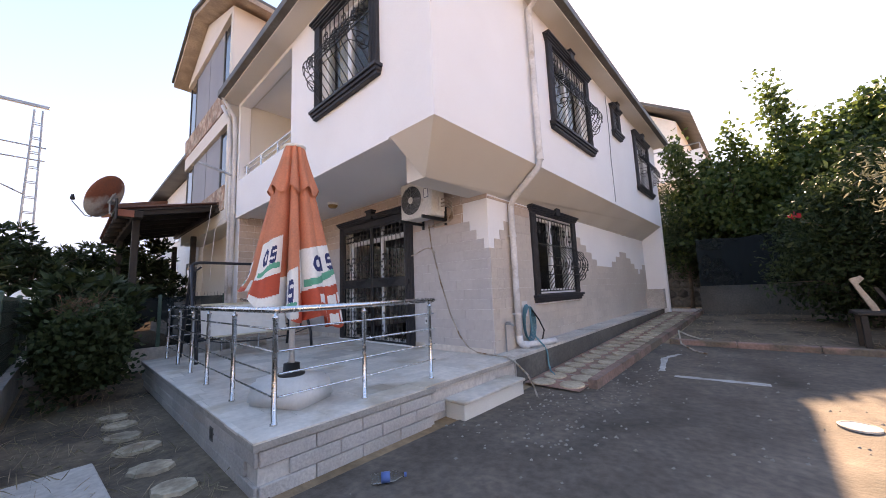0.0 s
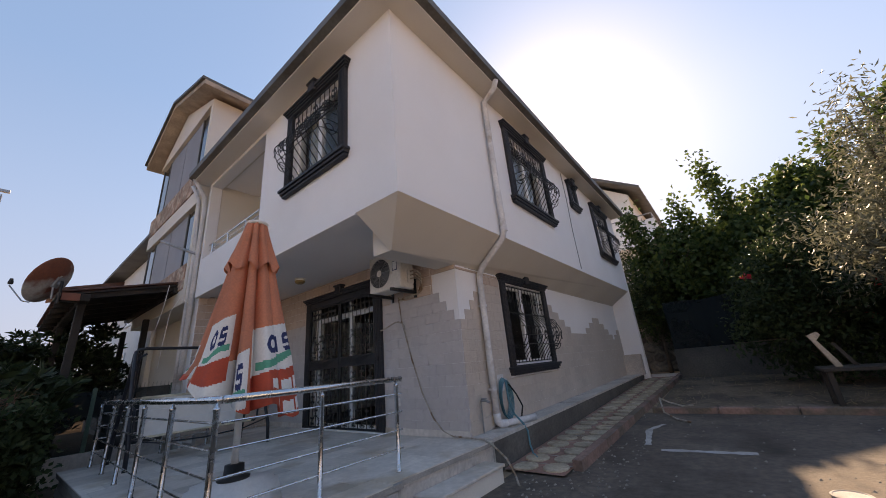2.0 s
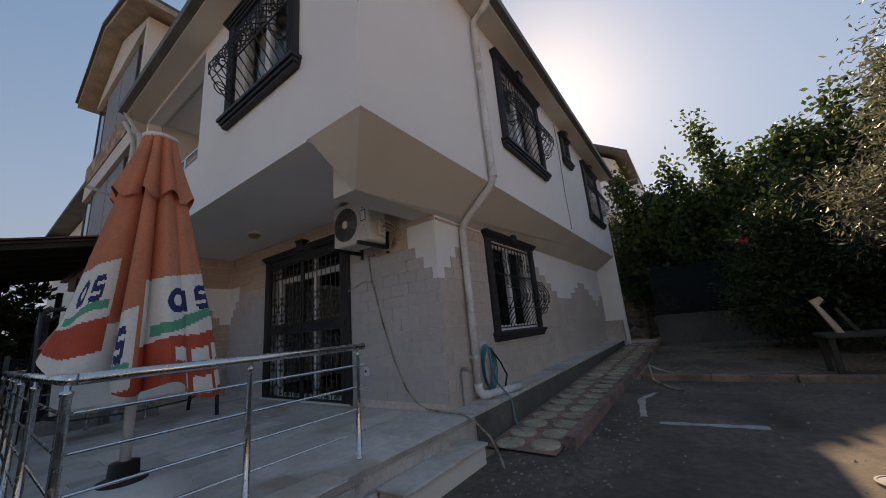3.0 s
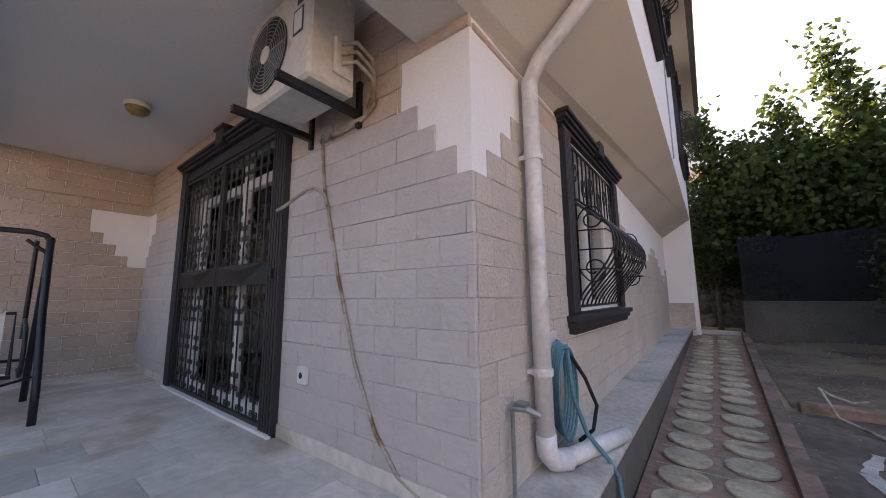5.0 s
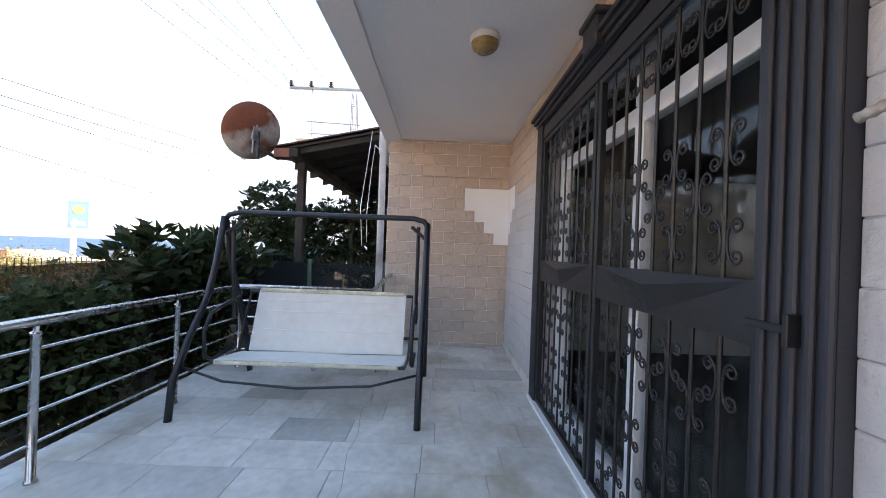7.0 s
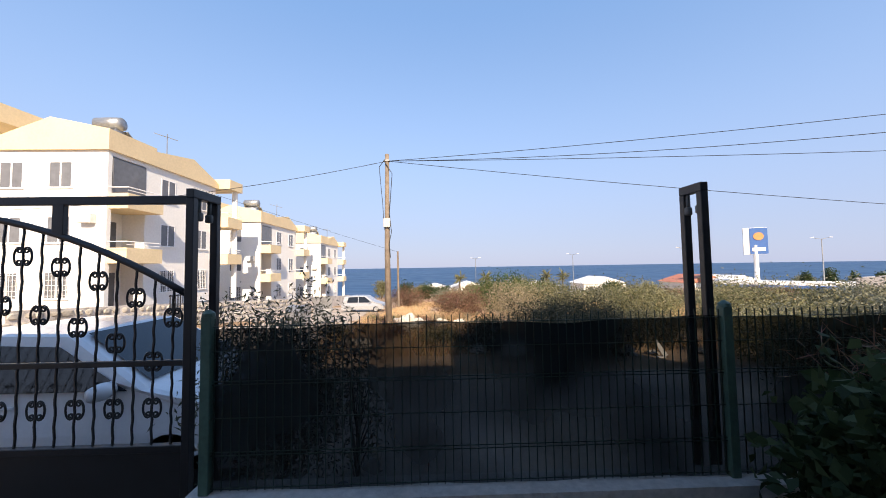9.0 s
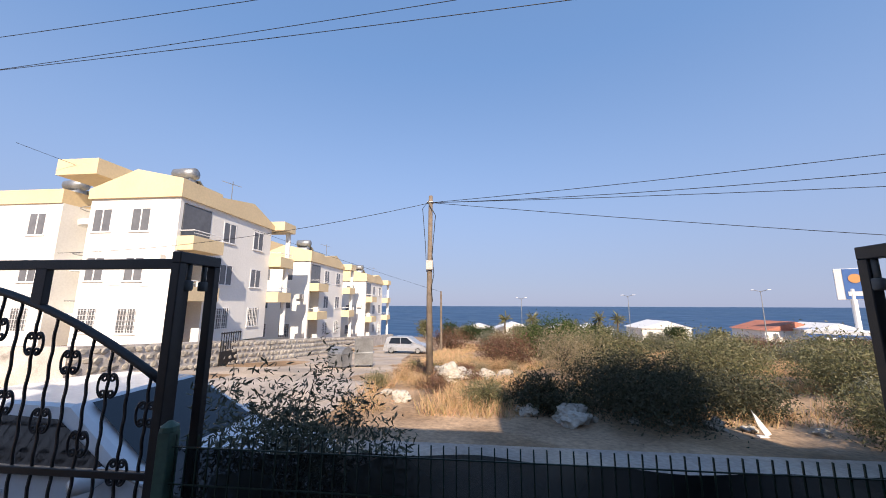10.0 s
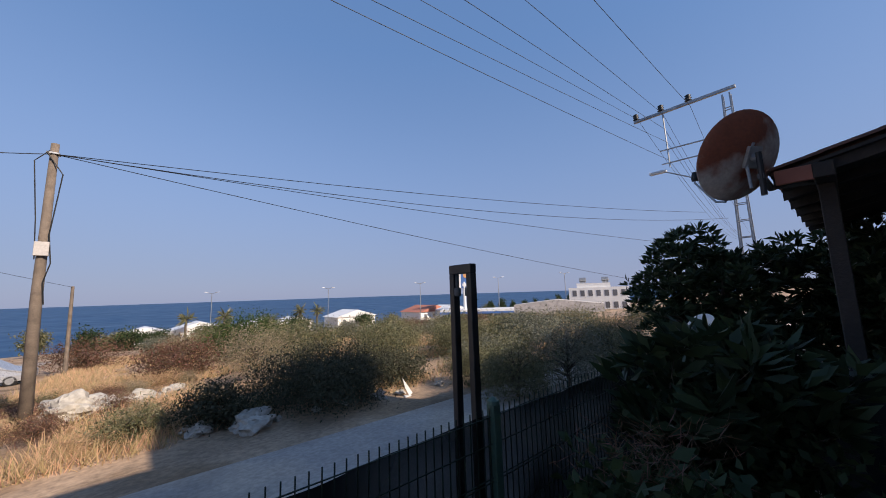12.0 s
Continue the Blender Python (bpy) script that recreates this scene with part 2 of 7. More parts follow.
POSTG = mat("green_post", (0.06, 0.12, 0.09), 0.5, var=0.25, s1=4, s2=40, bump=0.05)
GALV = mat("galvanised_steel", (0.36, 0.37, 0.38), 0.45, 0.7, var=0.3, s1=2, s2=20, bump=0.08)
HOSE = mat("teal_hose", (0.06, 0.22, 0.27), 0.5, var=0.25, s1=4, s2=40, bump=0.05)
CONDUIT = mat("taped_conduit", (0.43, 0.385, 0.33), 0.7, var=0.3, s1=6, s2=80, bump=0.3, bs=120, tint=(0.23, 0.13, 0.07), tint_scale=7, tint_at=0.58)
LAMPGLASS = mat("amber_lamp_glass", (0.34, 0.23, 0.10), 0.3, var=0.2, bump=0)
CARW = mat("white_car_paint", (0.72, 0.73, 0.75), 0.18, var=0.04, bump=0, spec=0.6)
CARS = mat("silver_car_paint", (0.45, 0.46, 0.48), 0.3, 0.5, var=0.05, bump=0)
CARGLASS = mat("dark_car_glass", (0.010, 0.012, 0.015), 0.06, var=0.1, bump=0, spec=0.6)
TYRE = mat("tyre_rubber", (0.02, 0.02, 0.02), 0.9, var=0.2, bump=0.1)
YELLOW = mat("yellow_render", (0.70, 0.56, 0.36), 0.9, var=0.10, s1=0.4, s2=8, bump=0.05)
APT_W = mat("white_render", (0.80, 0.79, 0.76), 0.9, var=0.08, s1=0.3, s2=8, bump=0.05)
APT_GL = mat("apartment_glass", (0.15, 0.155, 0.17), 0.12, var=0.2, s1=0.3, s2=3, bump=0)
SEA = mat("sea_water", (0.012, 0.055, 0.13), 0.45, var=0.15, s1=0.004, s2=0.05, bump=0.25, bs=0.3, spec=0.2)
TERRA = mat("red_roof", (0.42, 0.16, 0.11), 0.85, var=0.2, s1=0.5, s2=4, bump=0.1)
SIGNBLUE = mat("sign_blue", (0.06, 0.15, 0.38), 0.5, var=0.1, bump=0)
SIGNORANGE = mat("sign_orange", (0.62, 0.30, 0.12), 0.5, var=0.1, bump=0)
GRAVEL = mat("pale_gravel", (0.27, 0.25, 0.22), 0.95, var=0.4, bump=0)
WHITEMARK = mat("spilt_white_paint", (0.42, 0.42, 0.41), 0.9, var=0.3, s1=3, s2=30, bump=0.1)
GREYGLAZE = mat("grey_shutter", (0.27, 0.27, 0.29), 0.6, var=0.12, s1=1, s2=12, bump=0.05)
BARK = mat("bark", (0.13, 0.10, 0.075), 0.95, var=0.4, s1=4, s2=30, bump=0.8, bs=30)
L_DARK = leafy("dark_leaf", (0.042, 0.068, 0.026), gloss=0.6)
L_GREEN = leafy("green_leaf", (0.070, 0.110, 0.032), gloss=0.5, trans=0.5)
L_LOQ = leafy("loquat_leaf", (0.034, 0.056, 0.024), gloss=0.5, trans=0.25)
L_OLIVE = leafy("olive_leaf", (0.185, 0.19, 0.135))
L_BRUSH = leafy("brush_leaf", (0.085, 0.088, 0.054), gloss=0.6)
# darker copy of the olive leaf, with the roadside shrub's shade in its colour
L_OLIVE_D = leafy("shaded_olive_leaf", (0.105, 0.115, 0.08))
L_SCRUB = leafy("scrub_leaf", (0.185, 0.18, 0.092))
L_DRY = leafy("dry_twig", (0.33, 0.27, 0.17))
L_BROWN = leafy("brown_scrub", (0.17, 0.095, 0.06))
L_STRAW = leafy("straw", (0.56, 0.39, 0.22), rnd=0.35, gloss=0.8)
L_RED = leafy("red_petal", (0.55, 0.03, 0.03), rnd=0.2)


# ---- building helpers ----
class MB:
    """Gathers plain shapes into one mesh."""

    def __init__(self):
        self.v, self.f, self.m = [], [], []

    def add(self, vs, fs, mi=0):
        o = len(self.v)
        self.v += [tuple(p) for p in vs]
        self.f += [tuple(i + o for i in q) for q in fs]
        self.m += [mi] * len(fs)
        return self

    def box(self, a, b, mi=0):
        (x0, y0, z0), (x1, y1, z1) = a, b
        vs = [(x0, y0, z0), (x1, y0, z0), (x1, y1, z0), (x0, y1, z0), (x0, y0, z1), (x1, y0, z1), (x1, y1, z1), (x0, y1, z1)]
        return self.add(vs, [(3, 2, 1, 0), (4, 5, 6, 7), (0, 1, 5, 4), (1, 2, 6, 5), (2, 3, 7, 6), (3, 0, 4, 7)], mi)

    def cbox(self, a, b, c=0.005, mi=0):
        """A box with chamfered edges."""
        vs, ix = [], {}
        for sx in (0, 1):
            for sy in (0, 1):
                for sz in (0, 1):
                    p = [(a, b)[s][i] for i, s in enumerate((sx, sy, sz))]
                    d = [c if s == 0 else -c for s in (sx, sy, sz)]
                    for ax in range(3):
                        q = [p[i] + (d[i] if i != ax else 0) for i in range(3)]
                        ix[sx, sy, sz, ax] = len(vs)
                        vs.append(q)
        fs = []
        for ax in range(3):
            o = [i for i in range(3) if i != ax]
            for s in (0, 1):
                ring = []
                for u, w in ((0, 0), (1, 0), (1, 1), (0, 1)):
                    k = [0, 0, 0]
                    k[ax], k[o[0]], k[o[1]] = s, u, w
                    ring.append(ix[k[0], k[1], k[2], ax])
                fs.append(ring)
            for u in (0, 1):
                for w in (0, 1):
                    k0, k1 = [0, 0, 0], [0, 0, 0]
                    k0[o[0]] = k1[o[0]] = u
                    k0[o[1]] = k1[o[1]] = w
                    k1[ax] = 1
                    fs.append((ix[(*k0, o[0])], ix[(*k1, o[0])], ix[(*k1, o[1])], ix[(*k0, o[1])]))
        for sx in (0, 1):
            for sy in (0, 1):
                for sz in (0, 1):
                    fs.append([ix[sx, sy, sz, ax] for ax in range(3)])
        return self.add(vs, fs, mi)

    def tube(self, pts, r, n=8, mi=0, closed=False):
        """A round tube along points; r may be a list."""
        pts = [Vector(p) for p in pts]
        k = len(pts)
        rs = r if isinstance(r, (list, tuple)) else [r] * k
        side, vs, fs = None, [], []
        for i, p in enumerate(pts):
            d = (pts[(i + 1) % k] - pts[i - 1]) if closed else (pts[min(i + 1, k - 1)] - pts[max(i - 1, 0)])
            d = d.normalized() if d.length > 1e-9 else Vector((0, 0, 1))
            if side is None:
                side = d.orthogonal().normalized()
            else:
                side = side - d * side.dot(d)
                side = side.normalized() if side.length > 1e-6 else d.orthogonal().normalized()
            up = d.cross(side)
            for j in range(n):
                a = 2 * math.pi * j / n
                vs.append(p + (side * math.cos(a) + up * math.sin(a)) * rs[i])
        for i in range(k if closed else k - 1):
            for j in range(n):
                i2 = (i + 1) % k
                fs.append((i * n + j, i * n + (j + 1) % n, i2 * n + (j + 1) % n, i2 * n + j))
        if not closed:
            fs.append(tuple(range(n))[::-1])
            fs.append(tuple((k - 1) * n + j for j in range(n)))
        return self.add(vs, fs, mi)

    def lathe(self, prof, c=(0, 0, 0), n=24, mi=0, axis="z"):
        """A turned shape: (radius, height) pairs round an axis."""
        vs, fs = [], []
        for r, h in prof:
            for j in range(n):
                a = 2 * math.pi * j / n
                p = {"z": (r * math.cos(a), r * math.sin(a), h), "y": (r * math.cos(a), h, r * math.sin(a)), "x": (h, r * math.cos(a), r * math.sin(a))}[axis]
                vs.append((c[0] + p[0], c[1] + p[1], c[2] + p[2]))
        for i in range(len(prof) - 1):
            for j in range(n):
                fs.append((i * n + j, i * n + (j + 1) % n, (i + 1) * n + (j + 1) % n, (i + 1) * n + j))
        fs.append(tuple(range(n))[::-1])
        fs.append(tuple((len(prof) - 1) * n + j for j in range(n)))
        return self.add(vs, fs, mi)

    def prism(self, poly, ax, a, b, mi=0):
        """A polygon in the plane across axis ax, drawn out from a to b."""
        def put(u, w, h):
            return {"x": (h, u, w), "y": (u, h, w), "z": (u, w, h)}[ax]
        k = len(poly)
        vs = [put(u, w, a) for u, w in poly] + [put(u, w, b) for u, w in poly]
        fs = [tuple(range(k)), tuple(range(k, 2 * k))[::-1]] + [(i, (i + 1) % k, (i + 1) % k + k, i + k) for i in range(k)]
        return self.add(vs, fs, mi)

    def mesh(self, name, mats, smooth=False):
        me = bpy.data.meshes.new(name)
        me.from_pydata(self.v, [], self.f)
        for m in (mats if isinstance(mats, (list, tuple)) else [mats]):
            me.materials.append(m)
        me.polygons.foreach_set("material_index", self.m)
        if smooth:
            me.polygons.foreach_set("use_smooth", [True] * len(self.f))
        me.update()
        return me


def np_mesh(name, verts, faces, material, smooth=False):
    """A mesh from arrays; all faces have as many corners."""
    verts, faces = np.asarray(verts, dtype=np.float32).reshape(-1, 3), np.asarray(faces, dtype=np.int32)
    me = bpy.data.meshes.new(name)
    me.vertices.add(len(verts))
    me.vertices.foreach_set("co", verts.ravel())
    k = faces.shape[1]
    me.loops.add(faces.size)
    me.loops.foreach_set("vertex_index", faces.ravel())
    me.polygons.add(len(faces))
    me.polygons.foreach_set("loop_start", np.arange(0, faces.size, k, dtype=np.int32))
    if smooth:
        me.polygons.foreach_set("use_smooth", np.ones(len(faces), dtype=bool))
    me.materials.append(material)
    me.update(calc_edges=True)
    return me


def part(name, shape, material, parent, label="", smooth=False, at=None):
    """One mesh under a thing or a part."""
    me = shape if isinstance(shape, bpy.types.Mesh) else shape.mesh(name, material, smooth)
    ob = new(name, me)
    ob.parent = parent
    if at is not None:
        ob.matrix_basis = at
    return tagged(ob, label)


def thing(name, label, category, m=None, group=""):
    ob = new(name)
    ob.empty_display_size = 0.1
    if m is not None:
        ob.matrix_basis = m
    return tagged(ob, label, category, group)


def solid(name, shape, material, label="", category="", kind="", smooth=False, group=""):
    me = shape if isinstance(shape, bpy.types.Mesh) else shape.mesh(name, material, smooth)
    return tagged(new(name, me), label, category, group, kind)


def arc_pts(c, r, a0, a1, n, plane="xz", y=0.0):
    out = []
    for i in range(n + 1):
        a = radians(a0 + (a1 - a0) * i / n)
        u, w = c[0] + r * math.cos(a), c[1] + r * math.sin(a)
        out.append({"xz": (u, y, w), "xy": (u, w, y), "yz": (y, u, w)}[plane])
    return out


def scroll_pts(h, w, side=1):
    """A C of iron with curled ends, h high, opening to the side."""
    r, half = h * 0.17, []
    cx, cz = w * 0.62, h / 2 - r
    for i in range(15):
        a = radians(-310 + 400 * i / 14)
        k = r * (0.28 + 0.72 * i / 14)
        half.append((cx + k * math.cos(a), 0, cz + k * math.sin(a)))
    for i in range(1, 6):
        a = radians(18 * i)
        half.append((cx * (1 - math.sin(a)), 0, h / 2 * math.cos(a)))
    pts = [(side * x, y, z) for x, y, z in half]
    return pts + [(x, y, -z) for x, y, z in reversed(pts[:-1])]


def gz(x, y):
    """Height of the ground: yard, road, then the slope down to the shore."""
    if y > 12:
        return 0.43
    if y > 0:
        return 0.036 * y
    if y > -4.62:
        return 0.0
    return float(np.interp(-y, [4.62, 4.95, 12.5, 16, 31, 60, 110, 170, 400], [0.0, -0.32, -0.95, -1.02, -2.2, -4.2, -7.5, -13, -30]))


# ---- ground, road, sea ----
def ground_sheet():
    xs = np.concatenate([np.linspace(-1800, -60, 24), np.linspace(-55, 40, 60), np.linspace(46, 1800, 24)])
    ys = np.concatenate([np.linspace(-400, -175, 8), np.linspace(-170, -62, 28), np.linspace(-60, -13, 60), [-12.5, -4.95, -4.62, 0, 12], np.linspace(20, 1800, 14)])
    gx, gy = np.meshgrid(xs, ys)
    z = np.vectorize(gz)(gx, gy)
    rough = np.array([noise.noise(Vector((a * 0.23, b * 0.23, 0))) * 0.35 for a, b in zip(gx.ravel(), gy.ravel())]).reshape(gx.shape)
    far = np.clip((-gy - 13.5) / 6, 0, 1) * np.clip((14 - gx) / 3, 0, 1) * np.clip(1 - (np.abs(gx - 7) < 4), 0, 1)
    z = z + rough * far
    k = len(xs)
    f = [(j * k + i, j * k + i + 1, (j + 1) * k + i + 1, (j + 1) * k + i) for j in range(len(ys) - 1) for i in range(k - 1)]
    me = np_mesh("ground", np.stack([gx, gy, z], -1), f, STRAW_SOIL, True)
    tagged(new("ground", me), "dry straw-coloured earth sloping down to the shore", "ground", kind="structure")


def sheet(name, x0, x1, y0, y1, lift, material, label, ny=8, nx=8):
    """A thin layer that follows the ground."""
    mb = MB()
    ys = sorted(set([y0 + (y1 - y0) * j / ny for j in range(ny + 1)] + [b for b in (-12.5, -4.95, -4.62, 0) if y0 < b < y1]))
    xs = [x0 + (x1 - x0) * i / nx for i in range(nx + 1)]
    k = len(xs)
    mb.add([(x, y, gz(x, y) + lift) for y in ys for x in xs], [(j * k + i, j * k + i + 1, (j + 1) * k + i + 1, (j + 1) * k + i) for j in range(len(ys) - 1) for i in range(nx)])
    return solid(name, mb, material, label, name, "structure")


ground_sheet()
sheet("road", -60, 60, -10.9, -5.05, 0.012, ROAD, "dusty grey asphalt road beyond the fence")
mb = MB()
rows = 40
for j in range(rows):
    y0, y1 = -10.85 - 59.15 * j / rows, -10.85 - 59.15 * (j + 1) / rows
    q = []
    for y in (y0, y1):
        a = float(np.interp(-y, [12.4, 20, 30, 45, 70], [2.6, 2.0, 4.2, 5.5, 6.5]))
        b = float(np.interp(-y, [12.4, 20, 30, 45, 70], [15.0, 13.4, 12.8, 12.6, 12.5]))
        q.append([(a + (b - a) * i / 6, y, gz(0, y) + 0.03) for i in range(7)])
    for i in range(6):
        mb.add([q[0][i], q[0][i + 1], q[1][i + 1], q[1][i]], [(0, 1, 2, 3)])
solid("road_2", mb, ROAD, "dusty side street running down to the sea", "road", "structure")
sheet("pavement", 0.5, 11, -4.58, 3.75, 0.008, CONC, "worn grey concrete of the parking yard", 10, 10)
sheet("ground_2", -6.4, 0.42, -4.58, -3.2, 0.01, SOIL, "brown soil of the narrow front garden", 4, 10)
sheet("ground_3", 1.42, 11, 3.9, 12, 0.01, SOIL, "bare soil of the back garden strip", 8, 8)
mb = MB()
mb.add([(-4500, -4500, -12), (4500, -4500, -12), (4500, -150, -12), (-4500, -150, -12)], [(0, 1, 2, 3)])
solid("water", mb, SEA, "calm deep blue sea reaching the horizon", "sea", "structure")


# ---- the house ----
def wall_with_holes(name, axis, at0, at1, u0, u1, z0, z1, holes, material, label):
    """A wall along x or y with openings (u0, u1, z0, z1) cut through it."""
    us = sorted({u0, u1, *[h[0] for h in holes], *[h[1] for h in holes]})
    zs = sorted({z0, z1, *[h[2] for h in holes], *[h[3] for h in holes]})
    mb = MB()
    for a, b in zip(us, us[1:]):
        run = None
        for c, d in zip(zs, zs[1:]):
            um, zm = (a + b) / 2, (c + d) / 2
            if any(h[0] < um < h[1] and h[2] < zm < h[3] for h in holes):
                if run:
                    mb.box(*run)
                run = None
            else:
                lo, hi = ((a, at0), (b, at1)) if axis == "x" else ((at0, a), (at1, b))
                run = [run[0] if run else (*lo, c), (*hi, d)]
        if run:
            mb.box(*run)
    return solid(name, mb, material, label, "wall", "structure")


F = 0.37            # terrace floor
CE = 3.165          # terrace ceiling
X0, X1 = -5.62, 0.603   # party wall, upper side wall
YF, YB = -1.714, 8.98   # upper front wall, back of the house
ZT = 5.88           # top of the walls
DOOR = (-4.05, -1.64, F, 2.80)
GW = (1.42, 3.02, 1.22, 2.62)
W1 = (-1.76, -0.45, 4.18, 5.50)
UW = (1.28, 2.82, 4.10, 5.50)
SM = (4.72, 5.02, 5.08, 5.56)
U3 = (6.6, 7.94, 4.08, 5.50)

wall_front = wall_with_holes("wall_front", "x", -0.006, 0.25, X0, 0.006, F - 0.3, CE, [(DOOR[0], DOOR[1], F - 0.01, DOOR[3])], WHITE, "light block-faced wall round the terrace door")
wall_side = wall_with_holes("wall_side", "y", -0.25, 0.006, 0.25, YB, 0.0, 2.74, [GW], WHITE, "long light block-faced side wall with a barred window")
wall_party = solid("wall_party", MB().box((X0 - 0.25, -1.66, F - 0.4), (X0 + 0.006, -0.0065, CE)), WHITE, "pale block-faced wall closing the end of the terrace", "wall", "structure")
wall_with_holes("wall_upper_front", "x", YF, YF + 0.22, X0 - 0.1, X1, 3.148, ZT, [W1, (X0 + 0.02, -2.86, 3.98, 5.80)], WHITE, "white upper front wall with a recessed balcony")
wall_with_holes("wall_upper_side", "y", X1 - 0.22, X1 - 0.002, YF + 0.221, YB, 3.148, ZT, [UW, SM, U3], WHITE, "white upper side wall with three barred windows")
solid("wall_back", MB().box((X0 - 0.2, YB, 0), (X1, YB + 0.2, ZT)), WHITE, "white back wall of the house", "wall", "structure")
solid("wall_west", MB().box((X0 - 0.27, 0.26, 0), (X0 - 0.13, YB - 0.01, ZT)), WHITE, "plain wall towards the neighbouring house", "wall", "structure")
solid("ceiling", MB().box((X0 - 0.1, YF + 0.221, CE), (X1 - 0.23, 0.24, CE + 0.14)), CEIL, "smooth grey-white terrace ceiling", "ceiling", "structure")
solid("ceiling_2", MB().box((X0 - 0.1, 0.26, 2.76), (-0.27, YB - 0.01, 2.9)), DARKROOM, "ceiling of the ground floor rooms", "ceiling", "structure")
solid("ceiling_3", MB().box((X0 - 0.1, YF + 0.23, 5.885), (X1 - 0.01, YB - 0.01, 5.95)), CEIL, "ceiling of the upper rooms and balcony", "ceiling", "structure")
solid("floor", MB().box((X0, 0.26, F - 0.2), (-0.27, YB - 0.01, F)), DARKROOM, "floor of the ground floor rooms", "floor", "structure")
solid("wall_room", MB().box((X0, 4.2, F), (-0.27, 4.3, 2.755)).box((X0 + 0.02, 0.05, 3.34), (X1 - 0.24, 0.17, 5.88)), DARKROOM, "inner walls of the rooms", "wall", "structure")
solid("wall_balcony", MB().box((X0 + 0.02, -0.09, 3.335), (-2.67, 0.045, 5.88)).box((-2.84, YF + 0.23, 3.335), (-2.67, -0.095, 5.88)).box((X0 - 0.09, YF + 0.23, 3.335), (X0 + 0.015, 0.04, 5.88)), CREAM, "walls of the recessed upper balcony", "wall", "structure")

# sloping underside of the upper storey, with its cut corner
IX, IZ = 0.004, 2.745
mb = MB()
yb = YB
c0, c1, apex = (X1 - 0.002, YF, 3.147), (-0.13, YF, 3.147), (-0.03, -1.28, 2.72)
mb.add([c0, (X1 - 0.002, yb, 3.147), (IX, yb, IZ), (IX, 0.0, IZ), (IX, -1.28, 2.72), c1, apex],
       [(0, 1, 2, 3, 4), (0, 4, 6, 5)])
mb.add([(-0.34, -1.28, 2.72), apex, (IX, -1.28, 2.72), (IX, 0.0, IZ), (-0.34, 0.0, IZ), (-0.34, -1.28, CE + 0.01), (-0.34, 0.0, CE + 0.01), c1, (-0.36, YF, 3.16)],
       [(0, 1, 2, 3, 4), (0, 4, 6, 5), (0, 5, 8, 7, 1)])
solid("soffit", mb, CREAM, "cream sloping underside of the projecting upper storey", "soffit", "structure")
solid("soffit_2", MB().box((X0 - 0.1, YF, 3.13), (-0.15, YF + 0.225, 3.147)), CEIL, "underside of the front edge", "soffit", "structure")

# eaves, gutter and roof
EX, EY = 0.93, -2.04
roof = thing("roof", "low tiled roof with wide pale eaves and a grey gutter", "roof")
part("eave_board", MB().box((X0 - 0.2, EY, ZT), (EX, YF + 0.3, ZT + 0.09)).box((X1 - 0.3, YF + 0.3, ZT), (EX, YB + 0.3, ZT + 0.09)), CREAM, roof)
part("gutter", MB().prism([(EY - 0.1, ZT + 0.06), (EY, ZT + 0.02), (EY, ZT + 0.17), (EY - 0.1, ZT + 0.19)], "x", X0 - 0.2, EX + 0.1), GUTTER, roof, "dull grey metal gutter")
part("gutter", MB().prism([(EX + 0.1, ZT + 0.06), (EX, ZT + 0.02), (EX, ZT + 0.17), (EX + 0.1, ZT + 0.19)], "y", EY, YB + 0.3), GUTTER, roof, "dull grey metal gutter")
mb = MB()
rx, ry0, ry1, rz = (X0 + EX) / 2, EY + 3.2, YB - 2.9, ZT + 1.25
e = [(X0 - 0.2, EY, ZT + 0.17), (EX, EY, ZT + 0.17), (EX, YB + 0.3, ZT + 0.17), (X0 - 0.2, YB + 0.3, ZT + 0.17), (rx, ry0, rz), (rx, ry1, rz)]
mb.add(e, [(0, 1, 4), (1, 2, 5, 4), (2, 3, 5), (3, 0, 4, 5), (3, 2, 1, 0)])
part("tiled_slope", mb, ROOFTILE, roof)


# terrace, steps, plinth
terrace = solid("floor_terrace", MB().box((-4.6, -3.27, -0.3), (0.36, -1.62, F - 0.055)).box((X0, -1.62, -0.3), (0.31, 0.0, F - 0.055)), CONC_L, "raised terrace with marble tiles and block-faced edges", "terrace", "structure")
mb = MB().cbox((0.318, -1.40, -0.2), (0.575, -0.24, 0.165), 0.006)
steps = thing("terrace_step", "cream marble step beside the terrace", "step")
part("riser_block", mb, CREAM, steps)
part("tread", MB().cbox((0.314, -1.43, 0.165), (0.60, -0.22, 0.195), 0.006), TILE, steps, "cream marble tread")
mb = MB()
mb.add([(0.0, -0.0, 0.0), (0.33, -0.0, 0.0), (0.40, YB, 0.1), (0.0, YB, 0.1), (0.0, 0.0, F + 0.02), (0.33, 0.0, F + 0.02), (0.44, YB, 0.52), (0.0, YB, 0.52)],
       [(4, 5, 6, 7), (0, 1, 5, 4), (1, 2, 6, 5), (2, 3, 7, 6)])
solid("plinth", mb, CONC_L, "pale concrete ledge along the foot of the side wall", "plinth", "structure")
# sheet of darker concrete laid over the ledge's outer face
solid("plinth_2", MB().add([(0.334, 0.01, -0.05), (0.404, YB, 0.1), (0.444, YB, 0.49), (0.334, 0.01, F - 0.02)], [(0, 1, 2, 3)]), CONC_D, "dark face of the ledge", "plinth", "structure")

# path beside the house
def path_z(y):
    return 0.036 * max(y, 0) + 0.03


